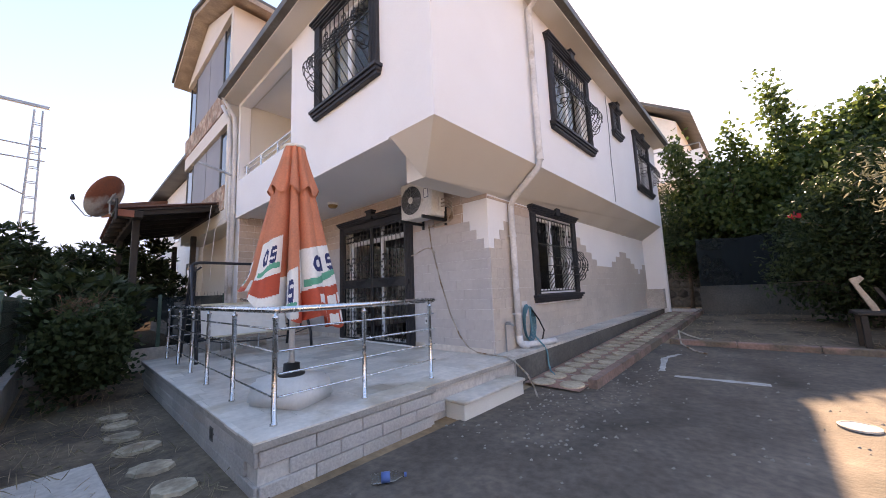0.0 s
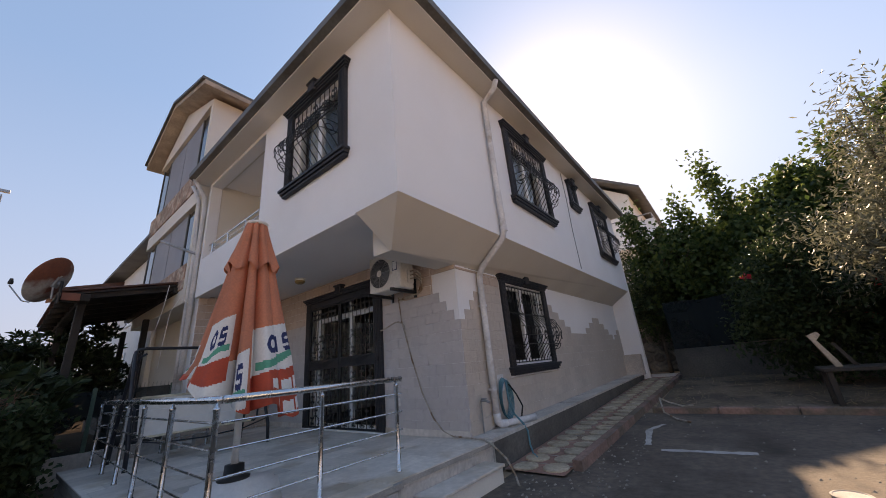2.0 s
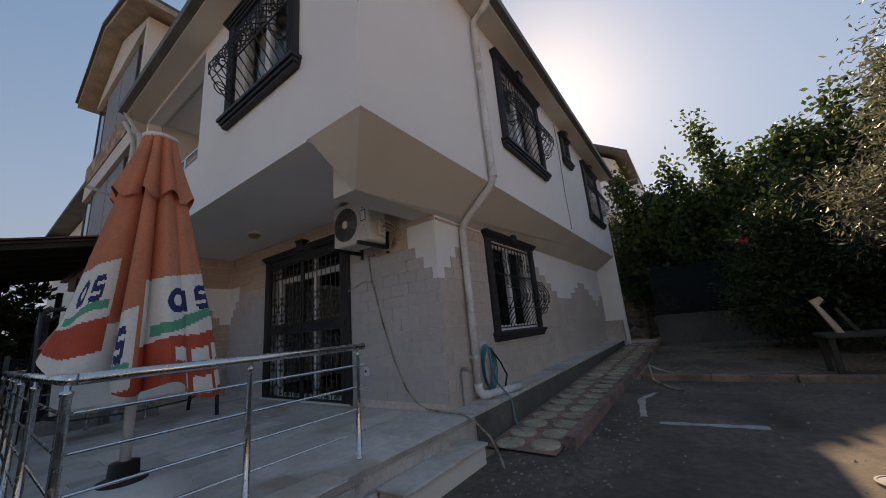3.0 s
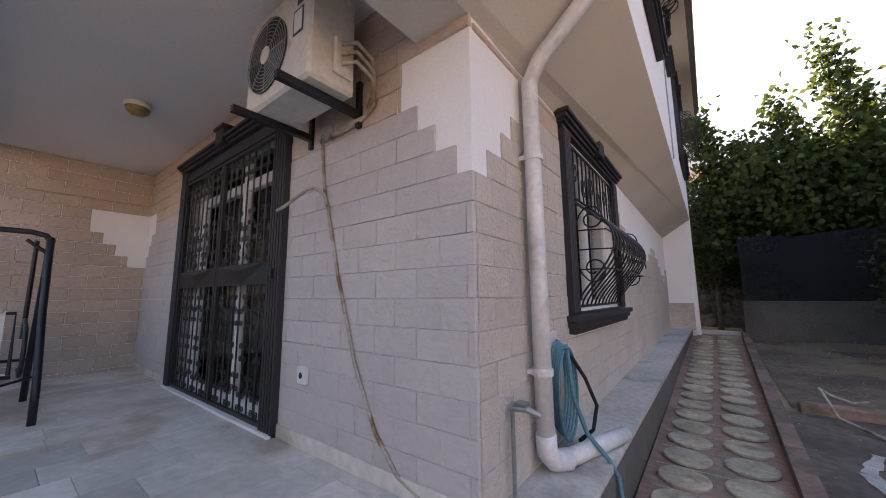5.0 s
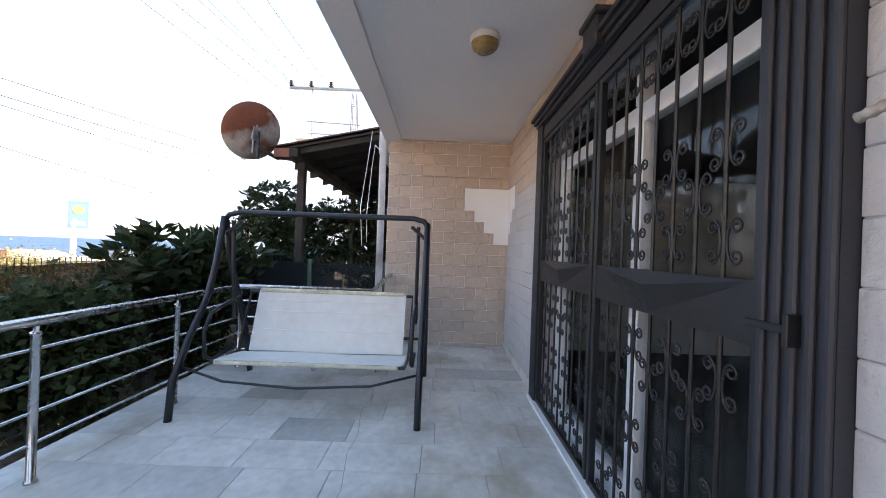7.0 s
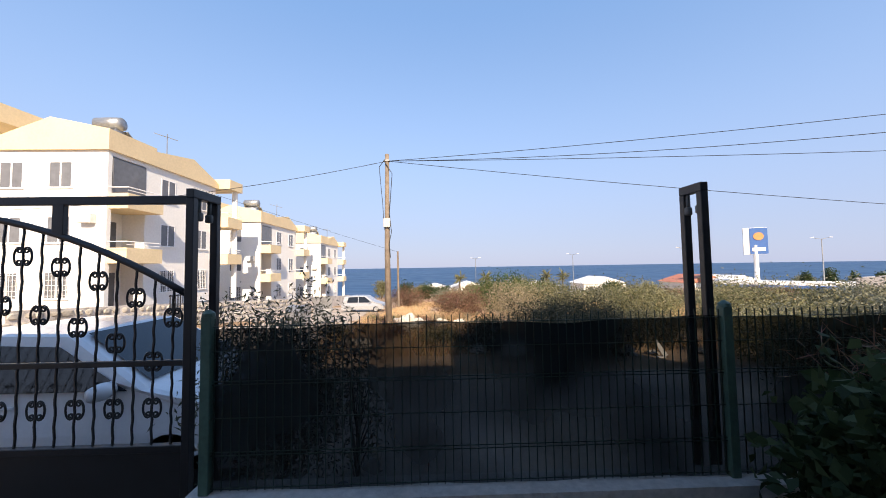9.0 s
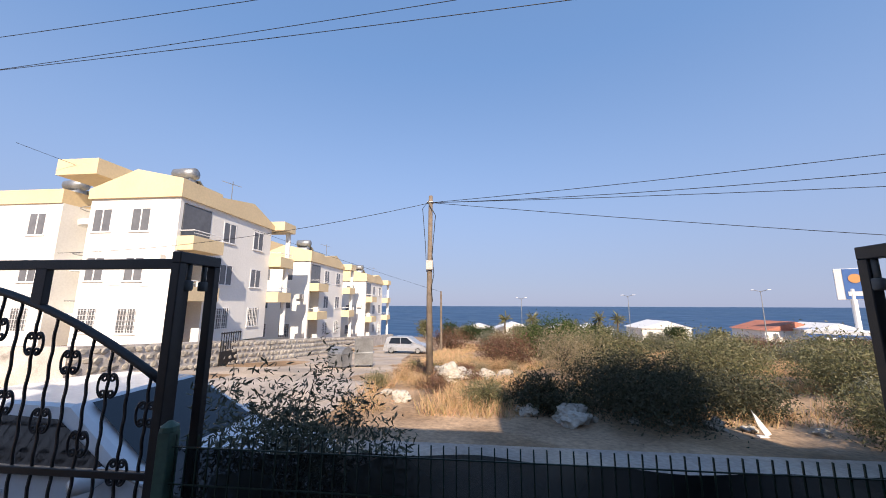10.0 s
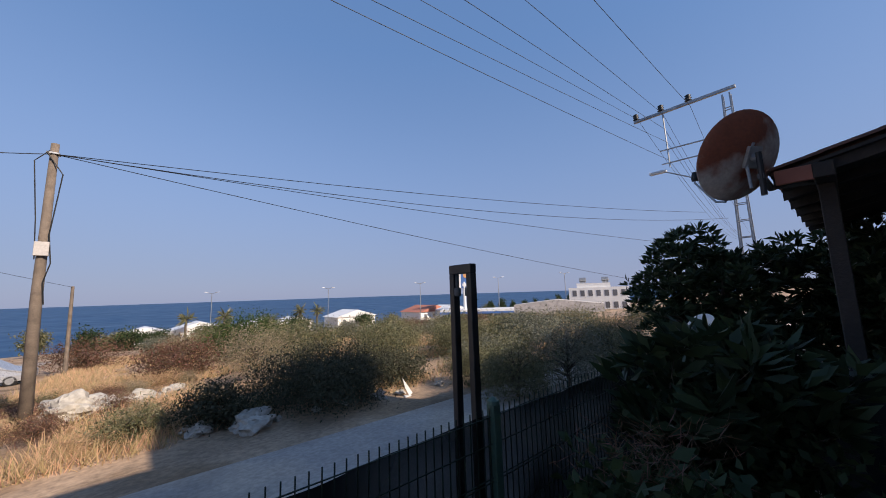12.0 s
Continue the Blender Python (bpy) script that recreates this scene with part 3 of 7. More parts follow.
mb = MB()
mb.add([(0.36, 0.12, path_z(0.1)), (1.13, 0.12, path_z(0.1)), (1.15, 0.7, path_z(0.7)), (1.34, YB + 0.6, path_z(9.5)), (0.42, YB + 0.6, path_z(9.5))], [(0, 1, 2, 3, 4)])
path = solid("path", mb, PAVE, "red paving path with cream round discs", "path", "structure")
kerb = thing("kerb_edge", "long red painted concrete kerb beside the path", "kerb")
for i in range(9):
    y0, y1 = 0.38 + i * 1.0, 0.38 + (i + 1) * 1.0 - 0.012
    xa, xb = 1.135 + 0.022 * y0, 1.135 + 0.022 * y1
    za, zb = path_z(y0), path_z(y1)
    part("kerb_stone", MB().add([(xa, y0, za - 0.15), (xa + 0.12, y0, za - 0.15), (xb + 0.12, y1, zb - 0.15), (xb, y1, zb - 0.15), (xa, y0, za + 0.09), (xa + 0.11, y0, za + 0.09), (xb + 0.11, y1, zb + 0.09), (xb, y1, zb + 0.09)],
                               [(4, 5, 6, 7), (0, 1, 5, 4), (1, 2, 6, 5), (2, 3, 7, 6), (3, 0, 4, 7)]), KERB, kerb)
kerb2 = thing("kerb_edge", "red kerb between the parking yard and the soil", "kerb")
for i in range(9):
    part("kerb_stone", MB().cbox((1.46 + i, 3.72, 0.0), (2.445 + i, 3.86, 0.24), 0.012), KERB, kerb2)
mb = MB().box((1.42, YB + 0.1, 0.1), (9.5, YB + 0.3, 1.16))
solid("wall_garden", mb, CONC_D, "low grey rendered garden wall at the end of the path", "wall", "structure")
solid("wall_stub", MB().box((0.012, YB - 0.25, 0.5), (0.52, YB + 0.05, 1.12)), CONC_L, "small grey rendered wall at the house corner", "wall", "structure")
solid("threshold", MB().cbox((0.56, YB + 0.42, 0.3), (1.34, YB + 0.62, 0.45), 0.01), CONC_L, "pale concrete threshold at the end of the path", "threshold", "structure")
solid("wall_yard", MB().box((7.3, 2.6, 0.0), (7.5, YB + 0.1, 1.2)), CONC_L, "pale rendered boundary wall of the yard", "wall", "structure")

bf = thing("back_fence", "dark green shade net fence on the garden wall", "fence", pose(0, 0, 0))
for x in (1.5, 3.9, 6.3, 8.7):
    part("post", MB().cbox((x - 0.03, YB + 0.17, 1.16), (x + 0.03, YB + 0.23, 2.62), 0.004), POSTG, bf)
mb = MB()
mb.add([p for i in range(41) for p in ((1.45 + i * 0.2, YB + 0.15 + 0.012 * math.sin(i * 1.3), 1.165), (1.45 + i * 0.2, YB + 0.15 + 0.02 * math.sin(i * 1.7), 2.58 + 0.03 * math.sin(i * 0.9)))], [(2 * i, 2 * i + 2, 2 * i + 3, 2 * i + 1) for i in range(40)])
part("shade_net", mb, NETM, bf)

# rubble wall behind the garden
rubble = solid("wall_rubble", MB().box((-6, 11.2, 0.2), (12, 11.7, 2.5)), SHADESTONE, "rough stone wall behind the garden, coloured dark for its shade", "wall", "structure")
rng = random.Random(5)


def rock_mesh(name, seed, material, sub=2, rough=0.35, flat=0.7):
    bm = bmesh.new()
    bmesh.ops.create_icosphere(bm, subdivisions=sub, radius=1)
    for v in bm.verts:
        k = 1 + rough * noise.noise(v.co * 1.4 + Vector((seed * 7.3, 0, 0))) + rough * 0.5 * noise.noise(v.co * 3.5 + Vector((0, seed * 3.1, 0))) + rough * 0.22 * abs(noise.noise(v.co * 8.5 + Vector((seed, 0, 5))))
        v.co = v.co * k
        v.co.z *= flat
    me = bpy.data.meshes.new(name)
    bm.to_mesh(me)
    bm.free()
    me.materials.append(material)
    return me


dark_rocks = [rock_mesh("stone", i, SHADESTONE, 1, 0.3, 0.8) for i in range(4)]
for i in range(11):
    for j in range(5):
        part("stone", dark_rocks[rng.randrange(4)], None, rubble, at=pose(0.1 + i * 0.36 + rng.uniform(-0.05, 0.05) + (j % 2) * 0.17, 11.18, 0.55 + j * 0.34, 0, 0, rng.uniform(0, 30)) @ Matrix.Diagonal((0.19, 0.1, 0.19, 1)))


# ---- windows and doors ----
def fluted(mb, x0, x1, z0, z1, y=-0.06):
    """An upright surround strip with four flutes."""
    w = (x1 - x0) / 9
    mb.box((x0, y + 0.014, z0), (x1, 0.0, z1))
    for i in (0, 2, 4, 6, 8):
        mb.cbox((x0 + i * w, y, z0), (x0 + (i + 1) * w, y + 0.016, z1), 0.005)


def cap_shape(mb, x0, x1, z, h=0.13, key=True):
    """Stepped cornice with a key block."""
    for i in range(4):
        k = 0.018 * i
        mb.cbox((x0 - 0.02 - k, -0.05 - 0.022 * i, z + h * i / 4), (x1 + 0.02 + k, 0.0, z + h * (i + 1) / 4), 0.003)
    if key:
        c = (x0 + x1) / 2
        mb.cbox((c - 0.09, -0.125, z + h * 0.3), (c + 0.09, 0.0, z + h + 0.07), 0.01)
        mb.cbox((c - 0.115, -0.14, z + h + 0.07), (c + 0.115, 0.0, z + h + 0.105), 0.006)


def window(name, label, m, w, h, belly=True, curtain=False, cols=2):
    """A barred window in a dark surround; local x along the wall, y inwards, origin at the opening's lower corner."""
    win = tagged(thing(name, label, "window", m), kind="structure")
    s = 0.15
    mb = MB()
    fluted(mb, -s, 0, -0.02, h + 0.02)
    part("surround", mb, TRIM, win, "dark grey fluted surround")
    mb = MB()
    fluted(mb, w, w + s, -0.02, h + 0.02)
    part("surround", mb, TRIM, win, "dark grey fluted surround")
    mb = MB()
    cap_shape(mb, -s, w + s, h + 0.02)
    part("cornice", mb, TRIM, win, "dark grey stepped cornice with a key block")
    mb = MB()
    for i in range(3):
        mb.cbox((-s - 0.06 + 0.02 * i, -0.12 + 0.025 * i, -0.08 - 0.045 * i), (w + s + 0.06 - 0.02 * i, 0, -0.035 - 0.045 * i), 0.004)
    mb.box((-s, -0.05, -0.036), (w + s, 0.0, -0.018))
    part("window_sill", mb, TRIM, win, "dark grey moulded sill")
    mb = MB()
    for a, b in (((0, 0.08, 0), (0.06, 0.14, h)), ((w - 0.06, 0.08, 0), (w, 0.14, h)), ((0.06, 0.08, 0), (w - 0.06, 0.14, 0.06)), ((0.06, 0.08, h - 0.06), (w - 0.06, 0.14, h))):
        mb.cbox(a, b, 0.004)
    for i in range(1, cols):
        x = w * i / cols
        mb.cbox((x - 0.05, 0.075, 0.06), (x + 0.05, 0.145, h - 0.06), 0.004)
    part("window_frame", mb, PVC, win, "white plastic frame")
    for i in range(cols):
        g = part("pane", MB().box((w * i / cols + 0.05, 0.105, 0.06), (w * (i + 1) / cols - 0.05, 0.111, h - 0.06)), GLASS, win)
        g.visible_shadow = False
    if curtain:
        for a, b in ((0.08, w * 0.34), (w * 0.66, w - 0.08)):
            mb, k = MB(), 26
            pts = [(a + (b - a) * i / k, 0.26 + 0.025 * math.sin(i * 1.9)) for i in range(k + 1)]
            mb.add([(x, y, 0.02) for x, y in pts] + [(x, y, h) for x, y in pts], [(i, i + 1, i + k + 2, i + k + 1) for i in range(k)])
            part("curtain", mb, CURTAIN, win, "beige hanging curtain", True)
    grille = part("grille", MB().box((0.0, -0.03, 0.015), (w, -0.015, 0.035)).box((0.0, -0.03, h - 0.05), (w, -0.015, h - 0.03)).box((0, -0.03, h * 0.62), (w, -0.015, h * 0.635)), IRON, win, "black wrought iron window grille")
    n = max(int(w / 0.125), 3)
    out = 0.30 if belly else 0.0
    prof = [(0, h - 0.03)] + [(-out * max(math.sin(math.pi * (i / 16) ** 0.85), 0.0) ** 1.5, h * 0.66 - (h * 0.66 - 0.02) * i / 16) for i in range(17)]
    bar = MB().tube([(0, y - 0.022, z) for y, z in prof], 0.0075, 6).mesh("bar", IRON, True)
    for i in range(n + 1):
        part("bar", bar, None, grille, at=pose(0.02 + (w - 0.04) * i / n, 0, 0))
    if belly:
        for z, y in ((h * 0.33, -out), (h * 0.44, -0.24), (h * 0.22, -0.28)):
            part("cross_band", MB().tube([(0.02, -0.02, z), (0.03, y * 0.6, z), (0.08, y - 0.02, z), (w - 0.08, y - 0.02, z), (w - 0.03, y * 0.6, z), (w - 0.02, -0.02, z)], 0.006, 6), IRON, grille)
        big = MB().tube([(0, x * 0 - 0.03 - p[0], h * 0.36 + p[2]) for x, p in ((0, q) for q in scroll_pts(h * 0.42, 0.22))], 0.007, 6).mesh("scroll", IRON, True)
        for x in (0.01, w - 0.01):
            part("scroll", big, None, grille, at=pose(x, 0.0, 0))
    sc = [MB().tube([(x, -0.025, z) for x, y, z in scroll_pts(0.15, 0.05, sgn)], 0.005, 5).mesh("scroll", IRON, True) for sgn in (1, -1)]
    for i in range(n):
        x = 0.02 + (w - 0.04) * (i + 0.5) / n
        part("scroll", sc[i % 2], None, grille, at=pose(x, 0, h * (0.82 if i % 4 < 2 else 0.76)))
        if belly:
            part("scroll", sc[(i + 1) % 2], None, grille, at=pose(x, -out + 0.005, h * 0.33))
    return win


window("window_1", "white window behind a bellied black iron grille in the side wall", pose(0, GW[0], GW[2], 0, 0, 90), GW[1] - GW[0], GW[3] - GW[2])
window("window_2", "upper window with curtains and a bellied black grille", pose(W1[0], YF, W1[2]), W1[1] - W1[0], W1[3] - W1[2], curtain=True)
window("window_3", "upper side window with a bellied black iron grille", pose(X1, UW[0], UW[2], 0, 0, 90), UW[1] - UW[0], UW[3] - UW[2])
window("window_4", "tiny barred window high in the side wall", pose(X1, SM[0], SM[2], 0, 0, 90), SM[1] - SM[0], SM[3] - SM[2], belly=False, cols=1)
window("window_5", "far upper side window with a bellied black grille", pose(X1, U3[0], U3[2], 0, 0, 90), U3[1] - U3[0], U3[3] - U3[2])

# terrace door: surround, white sliding door, iron double gate
door = tagged(thing("door_1", "closed white sliding door behind a black wrought iron double gate", "door", pose(DOOR[0], 0, F)), kind="structure")
DW, DH = DOOR[1] - DOOR[0], DOOR[3] - F
mb = MB()
fluted(mb, DW - 0.18, DW, 0, DH, -0.07)
part("surround", mb, TRIM, door, "dark grey fluted surround")
mb = MB()
fluted(mb, 0, 0.14, 0, DH, -0.07)
part("surround", mb, TRIM, door, "dark grey fluted surround")
mb = MB()
mb.box((0.14, -0.05, DH - 0.12), (DW - 0.18, 0.0, DH))
cap_shape(mb, 0.0, DW, DH - 0.02, 0.13)
part("cornice", mb, TRIM, door, "dark grey stepped cornice with a key block")
lo, hi = 0.14, DW - 0.18
mb = MB()
for a, b in (((lo, 0.10, 0.0), (lo + 0.06, 0.17, DH)), ((hi - 0.06, 0.10, 0), (hi, 0.17, DH)), ((lo + 0.06, 0.10, DH - 0.06), (hi - 0.06, 0.17, DH)), ((lo + 0.06, 0.10, 2.0), (hi - 0.06, 0.17, 2.10)), ((lo + 0.06, 0.10, 0), (hi - 0.06, 0.17, 0.08))):
    mb.cbox(a, b, 0.004)
for x in (lo + 0.10, (lo + hi) / 2 + 0.13):
    mb.cbox((x, 0.095, 0.08), (x + 0.08, 0.165, 2.0), 0.004)
mb.cbox(((lo + hi) / 2 + 0.13, 0.095, 2.1), ((lo + hi) / 2 + 0.18, 0.165, DH - 0.06), 0.004)
part("door_frame", mb, PVC, door, "white plastic sliding door frame")
for a, b in ((lo + 0.17, (lo + hi) / 2 + 0.14), ((lo + hi) / 2 + 0.20, hi - 0.05)):
    g = part("pane", MB().box((a, 0.13, 0.07), (b, 0.136, 2.01)), GLASS, door)
    g.visible_shadow = False
for x in (lo, (lo + hi) / 2 + 0.01):
    gw = (hi - lo) / 2 - 0.01
    leaf = part("gate_leaf", MB().cbox((x, -0.05, 0.02), (x + 0.035, -0.015, DH - 0.13), 0.003).cbox((x + gw - 0.035, -0.05, 0.02), (x + gw, -0.015, DH - 0.13), 0.003).cbox((x + 0.035, -0.048, 0.02), (x + gw - 0.035, -0.017, 0.055), 0.003).cbox((x + 0.035, -0.048, DH - 0.165), (x + gw - 0.035, -0.017, DH - 0.13), 0.003), IRON, door, "black iron gate leaf")
    # solid band with a faceted relief
    zb, zt = 1.07, 1.25
    mb = MB().box((x + 0.035, -0.045, zb), (x + gw - 0.035, -0.02, zt))
    c = x + gw / 2
    mb.add([(x + 0.05, -0.047, zt - 0.005), (x + gw - 0.05, -0.047, zt - 0.005), (c, -0.047, zb + 0.005), (c, -0.075, (zb + zt) / 2 + 0.03)], [(0, 1, 3), (1, 2, 3), (2, 0, 3)])
    part("panel", mb, IRON, leaf, "worn black sheet panel with a faceted relief")
    nb = 8
    up = MB().tube([(0, -0.033, zt), (0, -0.033, DH - 0.15)], 0.0075, 6).mesh("bar", IRON)
    dn = MB().tube([(0, -0.033, 0.04), (0, -0.033, zb)], 0.0075, 6).mesh("bar", IRON)
    sc = [MB().tube([(px, -0.033, pz) for px, py, pz in scroll_pts(0.14, 0.05, sgn)], 0.0045, 5).mesh("scroll", IRON, True) for sgn in (1, -1)]
    for i in range(1, nb):
        bx = x + 0.035 + (gw - 0.07) * i / nb
        part("bar", up, None, leaf, at=pose(bx, 0, 0))
        part("bar", dn, None, leaf, at=pose(bx, 0, 0))
        rows_z = (2.12, 1.66, 1.36, 0.92, 0.52, 0.14)
        if i % 2:
            for z in rows_z:
                for k in (0, 1):
                    part("scroll", sc[k], None, leaf, at=pose(bx + (0.012 if k == 0 else -0.012), 0, z))
        else:
            for z in (2.12, 1.52, 0.80, 0.28):
                for k in (0, 1):
                    part("scroll", sc[k], None, leaf, at=pose(bx + (0.012 if k == 0 else -0.012), 0, z))
part("latch", MB().cbox((hi - 0.02, -0.085, 1.13), (hi + 0.10, -0.07, 1.15), 0.002).cbox((hi + 0.09, -0.09, 1.10), (hi + 0.105, -0.05, 1.18), 0.002), IRON, door)
part("threshold", MB().cbox((0.0, -0.09, 0.0), (DW, 0.2, 0.022), 0.004), PVC, door, "pale threshold strip")

# balcony rail, its air conditioner, the wall lamp under the ceiling
rail = thing("balcony_rail", "short brushed steel rail on the balcony parapet", "railing", pose(0, 0, 3.98))
for x in (-5.4, -4.55, -3.7, -2.95):
    part("post", MB().tube([(x, YF + 0.11, 0), (x, YF + 0.11, 0.33)], 0.018, 8), CHROME, rail)
for z in (0.12, 0.22, 0.34):
    part("bar", MB().tube([(-5.58, YF + 0.11, z), (-2.88, YF + 0.11, z)], 0.02 if z > 0.3 else 0.01, 8), CHROME, rail)
lampo = thing("ceiling_lamp", "round amber glass lamp with a white base on the terrace ceiling", "lamp", pose(-3.3, -0.66, CE))
part("base", MB().lathe([(0.10, 0.0), (0.105, -0.02), (0.10, -0.045)], n=24), PLASTIC_W, lampo, smooth=True)
part("shade", MB().lathe([(0.095, -0.045), (0.088, -0.075), (0.06, -0.10), (0.02, -0.105)], n=24), LAMPGLASS, lampo, "amber glass shade", True)


def ac_unit(label, m, hose=True):
    ac = thing("air_conditioner", label, "air conditioner", m)
    w, h, d = 0.74, 0.62, 0.30
    part("casing", MB().cbox((0, -d, 0), (w, 0, h), 0.018), AC_W, ac)
    cx, cz, r = 0.27, 0.31, 0.235
    part("fan_recess", MB().lathe([(r, -d - 0.002), (r, -d - 0.006)], (cx, 0, cz), 32, axis="y"), PLASTIC_K, ac, "dark fan opening")
    ring = MB()
    for k in range(9):
        rr = 0.055 + k * (r - 0.055) / 8
        ring.tube([(cx + rr * math.cos(2 * math.pi * i / 28), -d - 0.014, cz + rr * math.sin(2 * math.pi * i / 28)) for i in range(28)], 0.0028, 4, closed=True)
    for k in range(8):
        a = 2 * math.pi * k / 8
        ring.tube([(cx + 0.05 * math.cos(a), -d - 0.014, cz + 0.05 * math.sin(a)), (cx + r * math.cos(a), -d - 0.014, cz + r * math.sin(a))], 0.0035, 4)
    part("fan_guard", ring, GALV, ac, "round wire fan guard")
    part("hub", MB().lathe([(0.055, -d - 0.010), (0.055, -d - 0.02), (0.03, -d - 0.024)], (cx, 0, cz), 20, axis="y"), AC_W, ac)
    part("badge", MB().box((0.60, -d - 0.003, 0.47), (0.66, -d - 0.001, 0.575)), PRINT_K, ac, "dark printed mark")
    part("label_plate", MB().box((0.565, -d - 0.003, 0.29), (0.67, -d - 0.001, 0.445)), PRINT_K, ac)
    part("label_plate", MB().box((0.578, -d - 0.005, 0.303), (0.657, -d - 0.003, 0.432)), PLASTIC_W, ac, "white rating label")
    part("side_cover", MB().cbox((w, -d + 0.14, 0.08), (w + 0.03, -0.03, 0.30), 0.008), AC_W, ac)
    for x in (0.09, 0.62):
        part("bracket", MB().cbox((x, -d - 0.12, -0.05), (x + 0.04, 0.14, -0.002), 0.003).cbox((x, 0.10, -0.36 + 0.25), (x + 0.04, 0.14, 0.2), 0.003), IRON, ac, "black steel wall bracket")
    if hose:
        for k in range(3):
            z = 0.14 + 0.06 * k
            part("pipe", MB().tube([(w + 0.03, -0.12, z), (w + 0.09, -0.06, z + 0.02), (w + 0.10, 0.05, z - 0.03), (w + 0.06, 0.10, z - 0.16), (w - 0.03, 0.11, -0.06), (w - 0.22, 0.11, -0.05 - 0.02 * k), (0.25, 0.10, -0.09)], 0.012, 7), CONDUIT, ac, "pale taped pipe", True)
    return ac


ac_unit("aged white air conditioner outdoor unit on black wall brackets", pose(-1.46, -0.14, 2.50))
ac_unit("white air conditioner outdoor unit on the balcony", pose(-3.62, -0.24, 4.55), False)

# taped conduit hanging down the wall
mb = MB()
main = [(-1.215, -0.026, 2.46), (-1.205, -0.026, 2.38), (-1.175, -0.026, 2.12), (-1.155, -0.026, 2.02), (-1.11, -0.026, 1.9), (-1.06, -0.026, 1.72), (-0.98, -0.026, 1.45), (-0.915, -0.026, 1.28), (-0.80, -0.024, 0.95), (-0.62, -0.024, 0.62), (-0.46, -0.024, 0.46), (-0.28, -0.024, 0.395), (-0.05, -0.06, 0.395), (0.25, -0.10, 0.395), (0.42, -0.16, 0.36), (0.62, -0.2, 0.235), (0.74, -0.26, 0.10), (0.80, -0.32, 0.03)]
fine = []
for i in range(len(main) - 1):
    for k in range(26):
        fine.append(Vector(main[i]).lerp(Vector(main[i + 1]), k / 26))
fine.append(Vector(main[-1]))
fine = [fine[0]] + [(fine[i - 1] + fine[i] * 2 + fine[i + 1]) / 4 for i in range(1, len(fine) - 1)] + [fine[-1]]
cable = thing("wall_conduit", "taped drain hose running down the terrace wall", "hose", pose(0, 0, 0))
part("hose", mb.tube(fine, [0.0098 + 0.0026 * (i % 2) for i in range(len(fine))], 8), CONDUIT, cable, smooth=True)
loop = [(-1.13, -0.03, 1.95), (-1.09, -0.05, 1.93), (-1.04, -0.09, 1.935), (-1.02, -0.12, 1.965), (-1.06, -0.13, 2.005), (-1.13, -0.13, 2.035), (-1.20, -0.13, 2.04), (-1.33, -0.14, 2.0), (-1.43, -0.15, 1.965), (-1.54, -0.16, 1.94)]
fine = [Vector(loop[i]).lerp(Vector(loop[i + 1]), k / 12) for i in range(len(loop) - 1) for k in range(12)]
part("free_end", MB().tube(fine, [0.0095 + 0.0026 * (i % 2) for i in range(len(fine))], 8), CONDUIT, cable, "free corrugated hose end", True)
sock = thing("wall_socket", "small white power socket on the terrace wall", "socket", pose(-1.34, 0, 0.82))
part("plate", MB().cbox((-0.035, -0.042, -0.05), (0.055, -0.004, 0.06), 0.005), PLASTIC_W, sock)
part("outlet", MB().lathe([(0.02, -0.0425), (0.02, -0.045)], (0.01, 0, 0.005), 16, axis="y"), PLASTIC_K, sock)
ledge = solid("wall_ledge", MB().cbox((X0 - 0.02, -1.2, 2.668), (X0 + 0.052, -0.02, 2.70), 0.004), BLOCK_P, "thin ledge on the party wall", "trim", "structure")

# downpipe on the side wall
dp = thing("downpipe", "white plastic rainwater downpipe with an elbow onto the ledge", "pipe", pose(0, 0, 0))
pts = [(EX + 0.05, 0.42, ZT + 0.05), (EX - 0.02, 0.44, ZT - 0.08), (X1 + 0.07, 0.46, ZT - 0.22), (X1 + 0.07, 0.47, 4.5), (X1 + 0.07, 0.48, 3.22), (X1 + 0.03, 0.48, 3.10), (0.16, 0.53, 2.74), (0.085, 0.54, 2.62), (0.085, 0.545, 1.5), (0.085, 0.55, 0.56)]
part("pipe", MB().tube(pts, 0.048, 14), PIPE, dp, smooth=True)
part("elbow", MB().tube([(0.085, 0.55, 0.60), (0.085, 0.56, 0.50), (0.10, 0.60, 0.455), (0.16, 0.68, 0.447)], 0.056, 14), PIPE, dp, smooth=True)
part("outlet", MB().tube([(0.14, 0.65, 0.447), (0.34, 1.22, 0.455)], 0.047, 14), PIPE, dp, "loose white pipe end", True)
for z in (0.92, 2.14):
    part("clip", MB().lathe([(0.058, -0.018), (0.058, 0.018)], (0.085, 0.545, z), 16).box((0.0, 0.50, z - 0.012), (0.06, 0.59, z + 0.012)), PIPE, dp)
part("joint", MB().lathe([(0.056, -0.05), (0.056, 0.05)], (X1 + 0.07, 0.48, 3.25), 16), PIPE, dp)
cr = thing("wall_cable", "thin dark cable down the upper side wall", "cable", pose(0, 0, 0))
part("wire", MB().tube([(X1 + 0.012, 4.25, 5.8), (X1 + 0.012, 4.28, 5.0), (X1 + 0.012, 4.22, 4.2), (X1 + 0.012, 4.26, 3.2)], 0.009, 5), GALV, cr)
tap = thing("wall_tap", "brass garden tap on an upright pipe", "tap", pose(0, 0, 0))
part("pipe", MB().tube([(0.05, 0.24, F + 0.01), (0.05, 0.24, 0.80)], 0.011, 8), GALV, tap)
